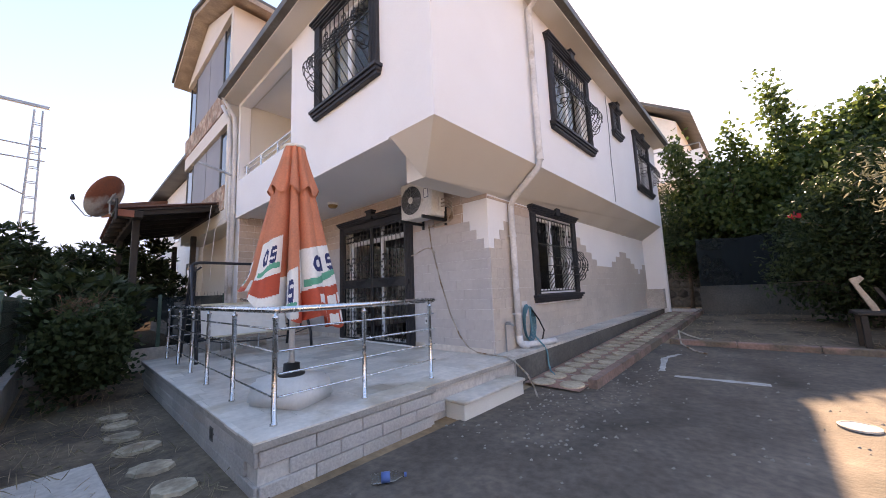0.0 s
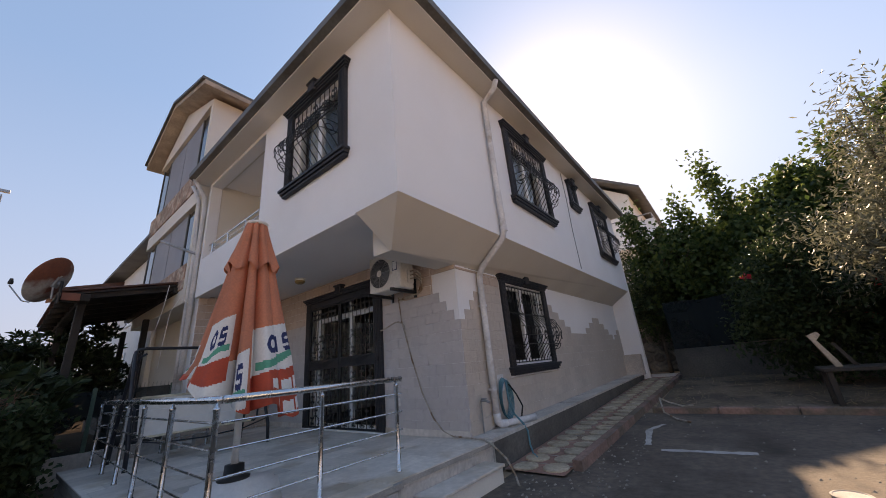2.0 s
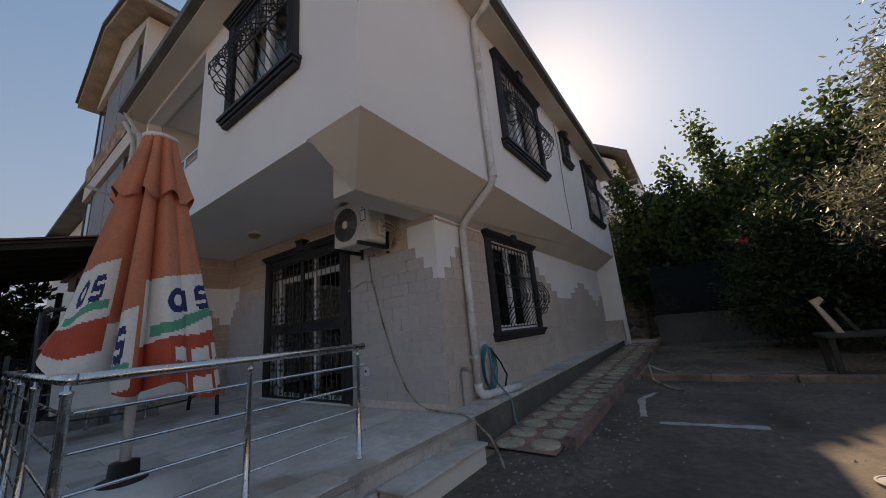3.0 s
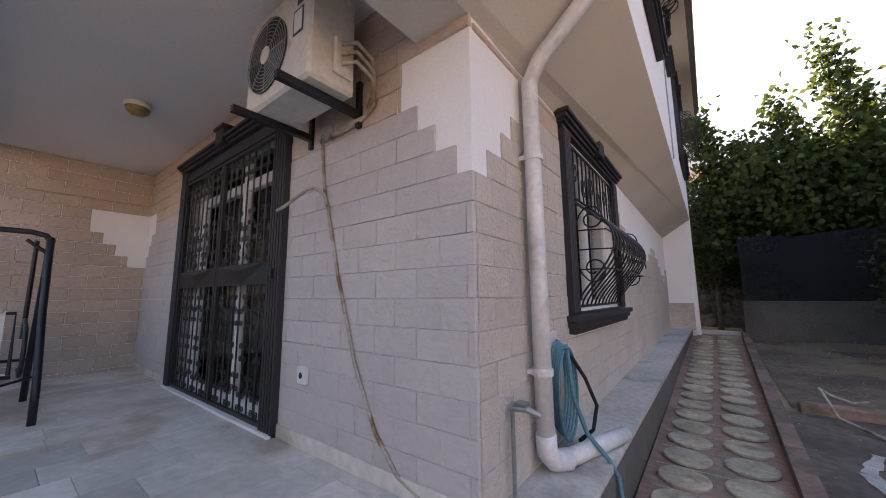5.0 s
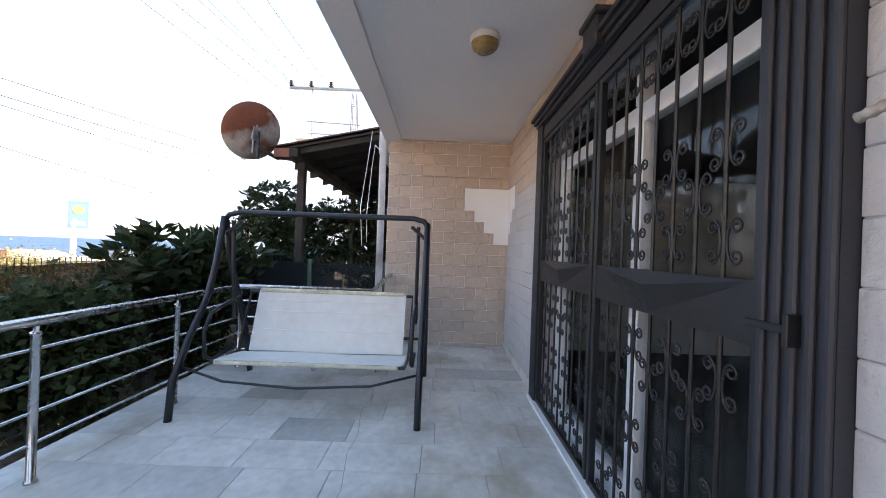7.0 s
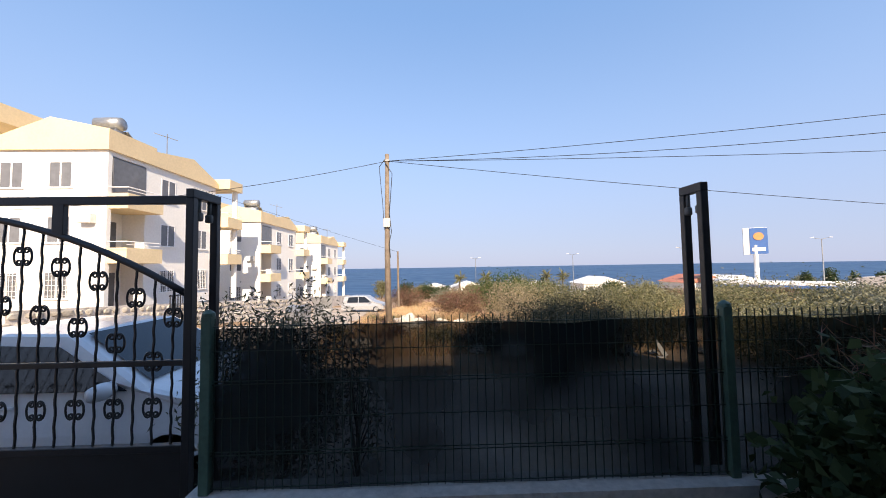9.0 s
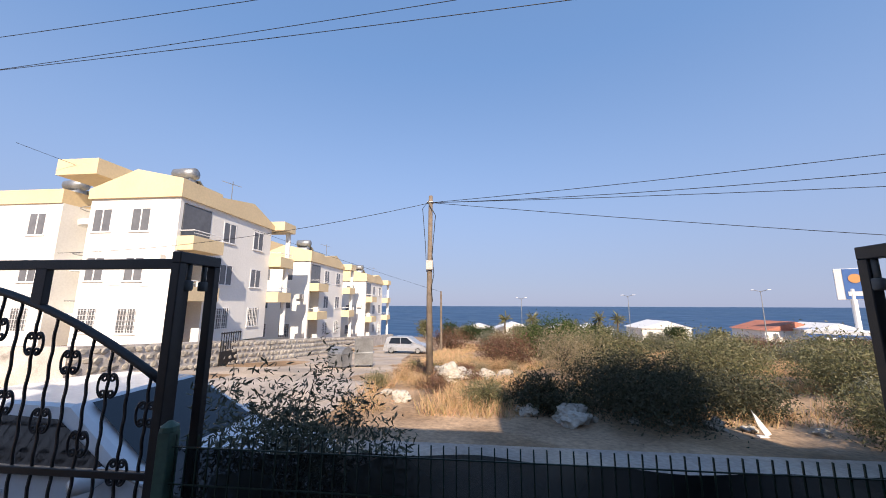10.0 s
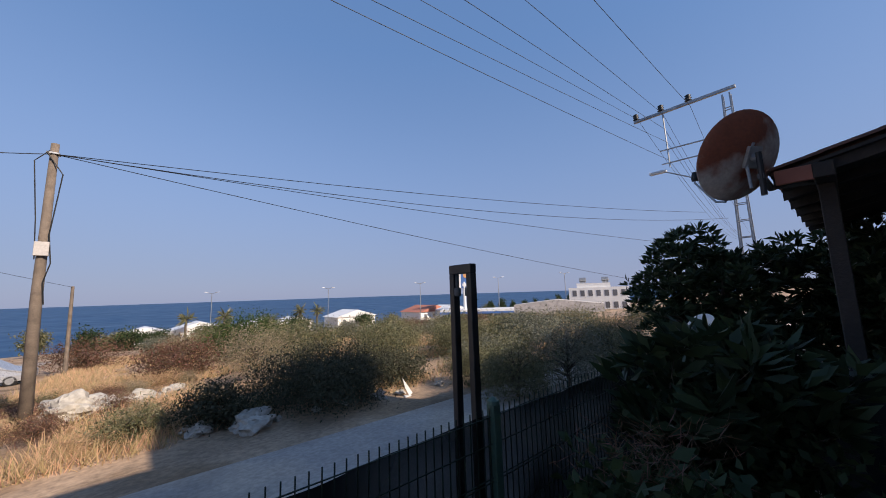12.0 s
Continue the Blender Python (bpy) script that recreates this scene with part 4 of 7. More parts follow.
part("valve", MB().tube([(0.05, 0.24, 0.80), (0.11, 0.26, 0.80), (0.16, 0.30, 0.77)], 0.016, 8).cbox((0.06, 0.23, 0.815), (0.12, 0.29, 0.83), 0.003), GALV, tap, "tarnished tap valve")
hose = thing("garden_hose", "coiled teal garden hose hanging beside the downpipe", "hose", pose(0, 0, 0))
part("bracket", MB().cbox((0.0, 0.80, 0.86), (0.02, 0.98, 1.10), 0.004).tube([(0.0, 0.89, 1.02), (0.12, 0.89, 1.03)], 0.012, 6), PIPE, hose, "pale hose bracket")
pts = []
for k in range(5):
    for i in range(20):
        a = 2 * math.pi * i / 20
        pts.append((0.05 + 0.015 * k, 0.88 + (0.13 + 0.01 * k) * math.sin(a), 0.78 + 0.27 * math.cos(a) - 0.01 * k))
part("coil", MB().tube(pts, 0.009, 6), HOSE, hose, smooth=True)
part("tail", MB().tube([(0.12, 0.86, 1.0), (0.16, 0.80, 0.75), (0.22, 0.82, 0.55), (0.32, 0.86, 0.42), (0.36, 0.88, 0.33), (0.38, 0.86, 0.15), (0.45, 0.78, 0.07), (0.6, 0.6, 0.06)], 0.013, 7), HOSE, hose, smooth=True)
part("tail", MB().tube([(0.10, 0.98, 0.95), (0.16, 1.06, 0.8), (0.2, 1.14, 0.62), (0.18, 1.1, 0.48), (0.12, 1.0, 0.43)], 0.012, 7), TYRE, hose, "short dark hose end", True)


# ---- terrace things ----
rail = thing("terrace_railing", "brushed steel terrace railing with four thin cross bars", "railing", pose(0, 0, F))
RT = 0.845
RX, RY, RL = 0.145, -3.09, -4.54
posts = [(RX, -2.29), (RX, -1.43), (RX, RY), (-0.82, RY), (-1.79, RY + 0.02), (-2.74, RY + 0.06), (-3.68, RY + 0.09), (RL, RY + 0.09), (RL, -2.2), (RL, -1.56)]
post = MB().lathe([(0.028, 0.0), (0.028, 0.012), (0.02, 0.018), (0.02, RT - 0.07), (0.024, RT - 0.068), (0.024, RT - 0.05), (0.012, RT - 0.045), (0.012, RT - 0.02)], n=14).mesh("post", CHROME, True)
for x, y in posts:
    part("post", post, None, rail, at=pose(x, y, 0))
line = [(RX, -1.36), (RX, RY + 0.03), (RX - 0.03, RY), (-1.8, RY + 0.02), (RL + 0.04, RY + 0.09), (RL, RY + 0.13), (RL, -1.62)]
part("handrail", MB().tube([(x, y, RT) for x, y in line[:2]], 0.027, 12), CHROME, rail, "thick steel handrail", True)
part("handrail", MB().tube([(x, y, RT) for x, y in line[1:5]], 0.027, 12), CHROME, rail, "thick steel handrail", True)
part("handrail", MB().tube([(line[4][0], line[4][1], RT), (line[5][0], line[5][1], RT), (RL, -1.62, RT), (RL - 0.5, -1.60, RT + 0.05), (X0 + 0.02, -1.58, RT + 0.09)], 0.027, 12), CHROME, rail, "thick steel handrail", True)
for k in range(4):
    z = 0.195 + k * 0.168
    for a in (line[:2], line[1:5], line[4:7]):
        part("cross_bar", MB().tube([(x, y, z) for x, y in a], 0.0085, 8), CHROME, rail)

# closed parasol in a water-filled base
UX, UY = -0.36, -2.74
bm = bmesh.new()
bmesh.ops.create_cube(bm, size=1)
for v in bm.verts:
    s = 1.0 if v.co.z < 0 else 0.86
    v.co = Vector((v.co.x * 0.62 * s, v.co.y * 0.50 * s, (v.co.z + 0.5) * 0.23))
bmesh.ops.bevel(bm, geom=bm.edges[:], offset=0.04, segments=3, affect="EDGES")
me = bpy.data.meshes.new("tank")
bm.to_mesh(me)
bm.free()
me.materials.append(PLASTIC_W)
me.polygons.foreach_set("use_smooth", [True] * len(me.polygons))
para = thing("parasol", "closed faded orange parasol with white prints in a white water-filled base", "parasol", pose(UX, UY, F))
part("tank", me, None, para, "white plastic water-filled base", at=pose(0, 0, 0, 0, 0, 25))
part("collar", MB().lathe([(0.115, 0.228), (0.12, 0.245), (0.075, 0.26), (0.07, 0.335), (0.03, 0.34)], n=20), PLASTIC_K, para, "black plastic collar", True)
part("pole", MB().tube([(0, 0, 0.24), (0, 0, 2.44)], 0.027, 14), PLASTIC_W, para, "white pole", True)


def canopy_radius(a, t):
    """t from 0 at the top to 1 at the hem."""
    lean = 0.13 * t ** 1.3 * math.cos(a - radians(58))
    lean += 0.25 * t ** 1.2 * max(0.0, math.cos(a + radians(118))) ** 1.6
    r = 0.09 + 0.19 * t ** 0.9 + 0.05 * max(t - 0.7, 0) + lean
    pleat = 1 - abs(math.sin(4 * a + 0.5 + 0.7 * math.sin(2 * a))) ** 0.8
    small = 0.35 * math.sin(13 * a + 1.6 * t) + 0.25 * math.sin(21 * a - 2 * t + 1)
    flat = 1 - 0.75 * math.exp(-(((math.degrees(a) - 35 + 180) % 360 - 180) / 34) ** 2)
    return r - (pleat - 0.35) * (0.02 + 0.20 * t) * flat + small * (0.008 + 0.020 * t) * flat


def canopy(z_top, t0, t1, nt, flare, printed):
    na = 480
    v, f, mi = [], [], []
    for j in range(nt + 1):
        t = t0 + (t1 - t0) * j / nt
        for i in range(na):
            a = 2 * math.pi * i / na
            r = canopy_radius(a, t) + flare * (j / nt) ** 2
            hem = (0.0 - 0.17 * math.cos(a - radians(45)) + 0.05 * math.sin(3 * a + 0.8) + 0.03 * math.sin(7 * a)) * max(t - 0.8, 0) * 5 * (1 if printed else 0)
            if not printed:
                hem = 0.035 * math.sin(8 * a) * (j / nt)
            v.append((r * math.cos(a), r * math.sin(a), z_top - 1.57 * t + hem))
    for j in range(nt):
        for i in range(na):
            f.append((j * na + i, j * na + (i + 1) % na, (j + 1) * na + (i + 1) % na, (j + 1) * na + i))
            m = 0
            if printed:
                t = t0 + (t1 - t0) * (j + 0.5) / nt
                deg = (i + 0.5) / na * 360
                for c, half, drop in ((32, 44, 0.0), (-33, 17, 0.16), (-64, 15, -0.03), (-96, 14, 0.2), (118, 30, 0.12), (168, 34, 0.05), (222, 20, 0.1)):
                    u = ((deg - c + 180) % 360 - 180) / half
                    w = t - drop - 0.03 + 0.03 * u
                    if abs(u) > 1:
                        continue
                    if 0.60 < w < 0.82:
                        m = 1
                        du, dw = (u + 0.30) / 0.27, (w - 0.70) / 0.05
                        ring = du * du + dw * dw
                        if 0.20 < ring < 1.0 or (0.55 < du < 1.05 and -0.7 < dw < 1.0):
                            m = 2
                        ds = (u - 0.40) / 0.22
                        if abs(ds) < 1 and abs(dw) < 1 and (abs(ds) < 0.75 or abs(dw) < 0.75):
                            bar = dw < -0.52 or abs(dw) < 0.24 or dw > 0.52
                            if bar or (ds < -0.42 and dw < 0) or (ds > 0.42 and dw > 0):
                                m = 2
                        if 0.762 < w + 0.012 * math.sin(3 * u) < 0.795 and -0.8 < u < 0.9:
                            m = 3
                    elif w >= 0.82:
                        m = 4 if c == 32 or w < 0.93 else 1
                        for row, a0 in ((0.875, -0.2), (0.945, 0.1)):
                            if c == 32 and abs(w - row) < 0.02 and a0 - 0.3 < u < 0.8 and (u * 2.3) % 1 < 0.82:
                                m = 1
                if m == 0 and t > 0.95:
                    m = 4
            mi.append(m)
    mb = MB()
    mb.add(v, f)
    mb.m = mi
    return mb


cloth = [ORANGE, CANVAS_W, CANVAS_B, CANVAS_G, CANVAS_R]
part("canopy", canopy(2.40, 0.02, 1.0, 180, 0.0, True), cloth, para, "orange canopy with white, navy, green and red print", True)
part("top_flap", canopy(2.415, 0.0, 0.30, 14, 0.035, False), [ORANGE], para, "short pleated orange top flap", True)
part("cap", MB().lathe([(0.10, 2.40), (0.105, 2.425), (0.085, 2.435), (0.02, 2.445)], n=24), CANVAS_W, para, "white top cap", True)

lp = thing("low_block", "small beige concrete block under the end of the railing", "block", pose(-4.72, -1.54, F))
part("stone", MB().cbox((-0.09, -0.16, 0), (0.09, 0.16, 0.19), 0.008), CONC_L, lp)

# garden swing: frame of bent tube with a sling seat
sw = thing("garden_swing", "dark blue tubular garden swing seat with pale sling fabric", "swing seat", pose(0, 0, F))
YA, YC = -1.04, -2.83
for y in (YA, YC):
    k = -1 if y == YC else 1
    part("leg", MB().tube([(-3.40, y + 0.0 * k, 0.0), (-3.43, y, 0.28), (-3.58, y, 0.55), (-3.78, y, 0.85), (-3.88, y, 1.15), (-3.96, y, 1.53)], 0.026, 10), TUBE, sw, smooth=True)
    part("leg", MB().tube([(-4.47, y, 0.0), (-4.40, y, 0.35), (-4.22, y, 0.8), (-4.05, y, 1.2), (-3.99, y, 1.5)], 0.026, 10), TUBE, sw, smooth=True)
    part("brace", MB().tube([(-3.99, y, 1.38), (-4.0, y - k * 0.14, 1.50)], 0.016, 8), TUBE, sw)
    part("knob", MB().lathe([(0.028, 0.0), (0.03, 0.01), (0.012, 0.03)], (-3.97, y, 1.50), 10, axis="y"), PLASTIC_K, sw)
part("top_bar", MB().tube([(-3.97, YA, 1.50), (-3.985, YA - 0.03, 1.55), (-4.0, YA - 0.12, 1.575), (-4.0, YC + 0.12, 1.575), (-3.985, YC + 0.03, 1.55), (-3.97, YC, 1.50)], 0.024, 10), TUBE, sw, smooth=True)
part("lower_bar", MB().tube([(-3.50, YA, 0.36), (-3.48, -1.4, 0.27), (-3.47, -1.95, 0.24), (-3.48, -2.5, 0.27), (-3.50, YC, 0.36)], 0.010, 8), TUBE, sw, smooth=True)
part("lower_bar", MB().tube([(-4.38, YA, 0.4), (-4.38, YC, 0.4)], 0.014, 8), TUBE, sw)
seat_y0, seat_y1 = -2.72, -1.17
for y in (seat_y0 - 0.05, seat_y1 + 0.05):
    part("hanger", MB().tube([(-4.0, y, 1.50), (-4.02, y, 1.1), (-4.06, y, 0.62)], 0.017, 8), TUBE, sw, "dark padded hanging strap")
    part("spring", MB().tube([(-4.0 + 0.012 * math.cos(i), y + 0.012 * math.sin(i), 1.56 - 0.005 * i) for i in range(24)], 0.003, 5), GALV, sw)
    part("arm_rest", MB().tube([(-4.14, y, 0.80), (-3.98, y, 0.78), (-3.74, y, 0.72), (-3.66, y, 0.58), (-3.68, y, 0.38), (-3.78, y, 0.33), (-4.02, y, 0.36)], 0.016, 8), TUBE, sw, smooth=True)
part("seat_frame", MB().tube([(-3.68, seat_y0, 0.345), (-3.68, seat_y1, 0.345), (-4.06, seat_y1, 0.305), (-4.245, seat_y1, 0.84), (-4.245, seat_y0, 0.84), (-4.06, seat_y0, 0.305)], 0.015, 8, closed=True), TUBE, sw)


def sling(p0, p1, y0, y1, sag):
    mb, n, k = MB(), 12, 20
    for side, off in ((0, 0.0), (1, 0.006)):
        vs = []
        for j in range(k + 1):
            for i in range(n + 1):
                u, w = i / n, j / k
                p = Vector(p0).lerp(Vector(p1), u)
                vs.append((p.x - off, y0 + (y1 - y0) * w, p.z - sag * math.sin(math.pi * u) * math.sin(math.pi * w) ** 0.5 + 0.004 * math.sin(9 * w + 5 * u) - off))
        mb.add(vs, [(j * (n + 1) + i, j * (n + 1) + i + 1, (j + 1) * (n + 1) + i + 1, (j + 1) * (n + 1) + i) for j in range(k) for i in range(n)])
    return mb


part("backrest", sling((-4.065, 0, 0.33), (-4.225, 0, 0.86), seat_y0 + 0.09, seat_y1 - 0.06, 0.012), FABRIC, sw, "pale sling fabric back", True)
part("seat", sling((-3.655, 0, 0.365), (-4.055, 0, 0.325), seat_y0 + 0.03, seat_y1 - 0.02, 0.02), FABRIC, sw, "pale sling fabric seat", True)
part("hem", MB().cbox((-4.243, seat_y0 + 0.1, 0.84), (-4.21, seat_y1 - 0.07, 0.88), 0.01), FABRIC_Y, sw, "yellowed hem of the backrest")
part("hem", MB().cbox((-3.67, seat_y0 + 0.04, 0.335), (-3.64, seat_y1 - 0.05, 0.365), 0.008), FABRIC_Y, sw, "yellowed front hem")
for z, dx in ((0.78, -4.192), (0.68, -4.16), (0.52, -4.108)):
    for a, b in ((seat_y0 + 0.2, -1.95), (-1.86, seat_y1 - 0.15)):
        part("seam", MB().tube([(dx + 0.008, a, z), (dx + 0.008, (a + b) / 2, z - 0.006), (dx + 0.008, b, z)], 0.004, 5), PVC, sw)

# ---- fence, gates and front garden ----
FY = -4.72
fence = thing("mesh_fence", "green mesh panel fence with dark shade net on a low wall", "fence", pose(0, 0, 0))
FT, FB = 1.415, 0.42
solid("wall_fence", MB().box((-14, FY - 0.12, -0.7), (-0.10, FY + 0.10, FB)), CONC_L, "low weathered concrete wall under the fence", "wall", "structure")
gpost = MB().cbox((-0.03, -0.03, 0), (0.03, 0.03, FT - FB - 0.0 + 0.06), 0.004).lathe([(0.038, FT - FB + 0.06), (0.036, FT - FB + 0.08), (0.01, FT - FB + 0.10)], n=12).mesh("post", POSTG)
xs = [-0.2, -3.45, -5.95, -8.26, -10.76, -13.3]
for x in xs:
    part("post", gpost, None, fence, "grey-green square post", at=pose(x, FY, FB))
for a, b in zip(xs[1:], xs):
    mb, n = MB(), int((b - a - 0.08) / 0.0515)
    for i in range(n + 1):
        x = a + 0.04 + (b - a - 0.08) * i / n
        mb.box((x - 0.0025, FY - 0.003, FB + 0.01), (x + 0.0025, FY + 0.003, FT + 0.045))
    for z in (FB + 0.03, FB + 0.22, FB + 0.24, FB + 0.44, FB + 0.64, FB + 0.66, FB + 0.84, FT - 0.005):
        mb.box((a + 0.03, FY + 0.003, z - 0.0025), (b - 0.03, FY + 0.008, z + 0.0025))
    tagged(part("wire_panel", mb, WIREG, fence, "green welded wire panel"), kind="stuff")
    mb, k = MB(), 40
    vs = []
    for i in range(k + 1):
        x = a + (b - a) * i / k
        wv = 0.008 * math.sin(x * 5.1) + 0.005 * math.sin(x * 13)
        vs += [(x, FY - 0.02 + wv, FB), (x, FY - 0.02 + wv * 0.6, FT - 0.012 + 0.012 * math.sin(x * 3.3) + 0.006 * math.sin(x * 11))]
    mb.add(vs, [(2 * i, 2 * i + 2, 2 * i + 3, 2 * i + 1) for i in range(k)])
    part("shade_net", mb, NETM, fence, "dark green woven shade net")
side_fence = thing("side_fence", "dark shade net fence between the two gardens", "fence", pose(0, 0, 0))
for y in (-4.5, -2.9, -1.75):
    part("post", MB().cbox((-6.23, y - 0.03, 0), (-6.17, y + 0.03, 1.46), 0.004), POSTG, side_fence)
part("shade_net", MB().add([(-6.2, -4.6, 0.42), (-6.2, -1.7, 0.42), (-6.2, -1.7, 1.42), (-6.2, -3.0, 1.405), (-6.2, -4.6, 1.43)], [(0, 1, 2, 3, 4)]), NETM, side_fence, "dark green woven shade net")
solid("wall_low", MB().box((-6.3, -4.6, -0.1), (-6.1, -1.67, 0.42)), CONC_L, "low grey block wall under the side fence", "wall", "structure")
sp = MB()
for i in range(40):
    y = -4.25 + i * 0.064
    sp.box((-6.203, y - 0.002, 1.40), (-6.197, y + 0.002, 1.50))
tagged(part("wire_panel", sp, WIREG, side_fence), kind="stuff")


def guide_frame(label, x, y0, y1):
    """Upright steel frame whose rollers guide the sliding gate."""
    g = thing("gate_guide_frame", label, "gate frame", pose(x, 0, 0))
    z0 = gz(x, y1)
    for y in (y0, y1):
        part("post", MB().cbox((-0.027, y - 0.024, z0), (0.027, y + 0.024, 2.262), 0.004), IRON, g)
    part("crossbar", MB().cbox((-0.028, y1 - 0.024, 2.262), (0.028, y0 + 0.024, 2.325), 0.004), IRON, g)
    m = (y0 + y1) / 2
    for d in (-0.055, 0.055):
        part("roller", MB().lathe([(0.022, 2.11), (0.026, 2.118), (0.026, 2.16), (0.022, 2.168)], (0, m + d, 0), 14).tube([(0, m + d, 2.16), (0, m + d, 2.265)], 0.014, 8), GUTTER, g, "grey guide roller", True)


guide_frame("tall black steel frame with gate rollers beside the fence", -3.49, -4.90, -5.068)
guide_frame("tall black steel frame holding the end of the sliding gate", 0.08, -4.96, -5.22)
gate = thing("sliding_gate", "black wrought iron sliding gate with an arched top", "gate", pose(0, -5.07, 0))
G0, G1, GB = 0.16, 4.4, 0.50
part("top_rail", MB().cbox((G0, -0.02, 2.24), (G1, 0.02, 2.30), 0.004), IRON, gate)
part("lower_panel", MB().box((G0, -0.008, gz(0, -5.07) + 0.06), (G1, 0.008, GB)).cbox((G0, -0.025, GB), (G1, 0.025, GB + 0.05), 0.004), IRON, gate, "black sheet lower panel")
part("middle_rail", MB().cbox((G0, -0.015, 1.09), (G1, 0.015, 1.13), 0.004), IRON, gate)
part("end_post", MB().cbox((G0 - 0.04, -0.025, gz(0, -5.07) + 0.06), (G0 + 0.01, 0.025, 2.30), 0.004), IRON, gate)


def arch(x):
    return 2.20 - 0.62 * max(1 - (x - G0) / 1.9, 0) ** 1.9


part("arch", MB().tube([(G0 + (G1 - G0) * i / 30, 0, arch(G0 + (G1 - G0) * i / 30)) for i in range(31)], 0.024, 8), IRON, gate, smooth=True)
part("strut", MB().cbox((1.04, -0.02, arch(1.08)), (1.12, 0.02, 2.25), 0.003), IRON, gate)
cscroll = [MB().tube([(x, 0, z) for x, y, z in scroll_pts(0.13, 0.055, s)], 0.007, 6).mesh("scroll", IRON, True) for s in (-1, 1)]
i = 0
x = G0 + 0.11
while x < G1:
    part("bar", MB().tube([(x + 0.0025 * math.cos(k * 1.4), 0.0025 * math.sin(k * 1.4), GB + (arch(x) - GB) * k / 40) for k in range(41)], 0.0085, 5), IRON, gate)
    zs = [0.80] if i % 2 else []
    top = arch(x) - 0.22
    zs += [top if i % 2 == 0 else top - 0.38]
    for z in zs:
        if z > 0.7:
            for k, s in ((0, 1), (1, -1)):
                part("scroll", cscroll[k], None, gate, at=pose(x + s * 0.062, 0, z))
    x += 0.132
    i += 1

# stepping stones, slab, bottle and litter in the front garden
rng = random.Random(11)
for x, y, r in ((-0.25, -3.60, 0.14), (-0.75, -3.66, 0.15), (-1.34, -3.68, 0.16), (-1.81, -3.74, 0.15), (-2.28, -3.73, 0.15), (-2.68, -3.76, 0.14)):
    mb, k = MB(), 18
    prof = [(r * (1 + 0.07 * math.sin(3 * i + x * 9)), i) for i in range(k)]
    top = [(q * math.cos(2 * math.pi * i / k), q * math.sin(2 * math.pi * i / k) * 0.8, 0.03) for q, i in prof]
    rim = [(px * 1.06, py * 1.06, 0.0) for px, py, pz in top]
    mb.add(top + rim, [tuple(range(k))] + [(i, i + k, (i + 1) % k + k, (i + 1) % k) for i in range(k)])
    st = solid("stepping_stone", mb, PAVE_O, "round worn stepping stone set in garden soil", "stepping stone", group="stepping stones")
    st.matrix_basis = pose(x, y, 0.005, 0, 0, rng.uniform(0, 90))
slab = solid("paving_slab", MB().cbox((-0.42, -0.3, 0), (0.42, 0.3, 0.05), 0.01), CONC_L, "pale loose concrete slab lying on the soil", "slab")
slab.matrix_basis = pose(-0.72, -4.24, 0.01, 0, 0, 4)
bot = thing("water_bottle", "empty clear plastic water bottle with a blue label", "bottle", pose(0.86, -2.60, 0.045, 0, 90, 55))
part("body", MB().lathe([(0.03, -0.11), (0.034, -0.10), (0.033, 0.0), (0.034, 0.05), (0.012, 0.10), (0.012, 0.12)], n=14), GLASS, bot, smooth=True)
part("label_band", MB().lathe([(0.0348, -0.04), (0.0348, 0.02)], n=14), SIGNBLUE, bot, "blue label", True)
part("cap", MB().lathe([(0.015, 0.118), (0.015, 0.135)], n=12), SIGNBLUE, bot)
mh = solid("manhole_cover", MB().lathe([(0.13, 0.0), (0.13, 0.016), (0.115, 0.019), (0.11, 0.014), (0.0, 0.014)], n=28), CONC_L, "round pale manhole cover in the yard", "manhole cover")
mh.matrix_basis = pose(3.38, 0.45, gz(0, 0.45) + 0.008)
mark = MB()
for (xa, ya), (xb, yb2), w0 in (((1.90, 1.42), (2.85, 1.50), 0.055), ((1.72, 1.62), (1.60, 2.45), 0.05), ((1.60, 2.45), (1.75, 2.85), 0.04)):
    d = Vector((xb - xa, yb2 - ya, 0)).normalized()
    s = Vector((-d.y, d.x, 0))
    k = 12
    vs = []
    for i in range(k + 1):
        p = Vector((xa, ya, 0)).lerp(Vector((xb, yb2, 0)), i / k)
        w = w0 * (0.6 + 0.6 * rng.random())
        for sg in (-1, 1):
            q = p + s * w * sg
            vs.append((q.x, q.y, gz(q.x, q.y) + 0.014))
    mark.add(vs, [(2 * i, 2 * i + 1, 2 * i + 3, 2 * i + 2) for i in range(k)])
solid("paint_mark", mark, WHITEMARK, "spilt white paint lines on the yard concrete", "paint mark", "structure")
yh = thing("yard_hose", "thin brown hose curled on the yard", "hose", pose(0, 0, 0))
part("hose", MB().tube([(x, y, gz(x, y) + 0.022 + h) for x, y, h in ((2.05, 4.3, 0.03), (1.9, 4.1, 0.05), (1.72, 3.95, 0.14), (1.62, 3.75, 0.24), (1.68, 3.5, 0.05), (1.9, 3.2, 0.0), (2.1, 3.0, 0.0))], 0.014, 7), CONDUIT, yh, smooth=True)
st = MB()
vs_all, fs_all = [], []
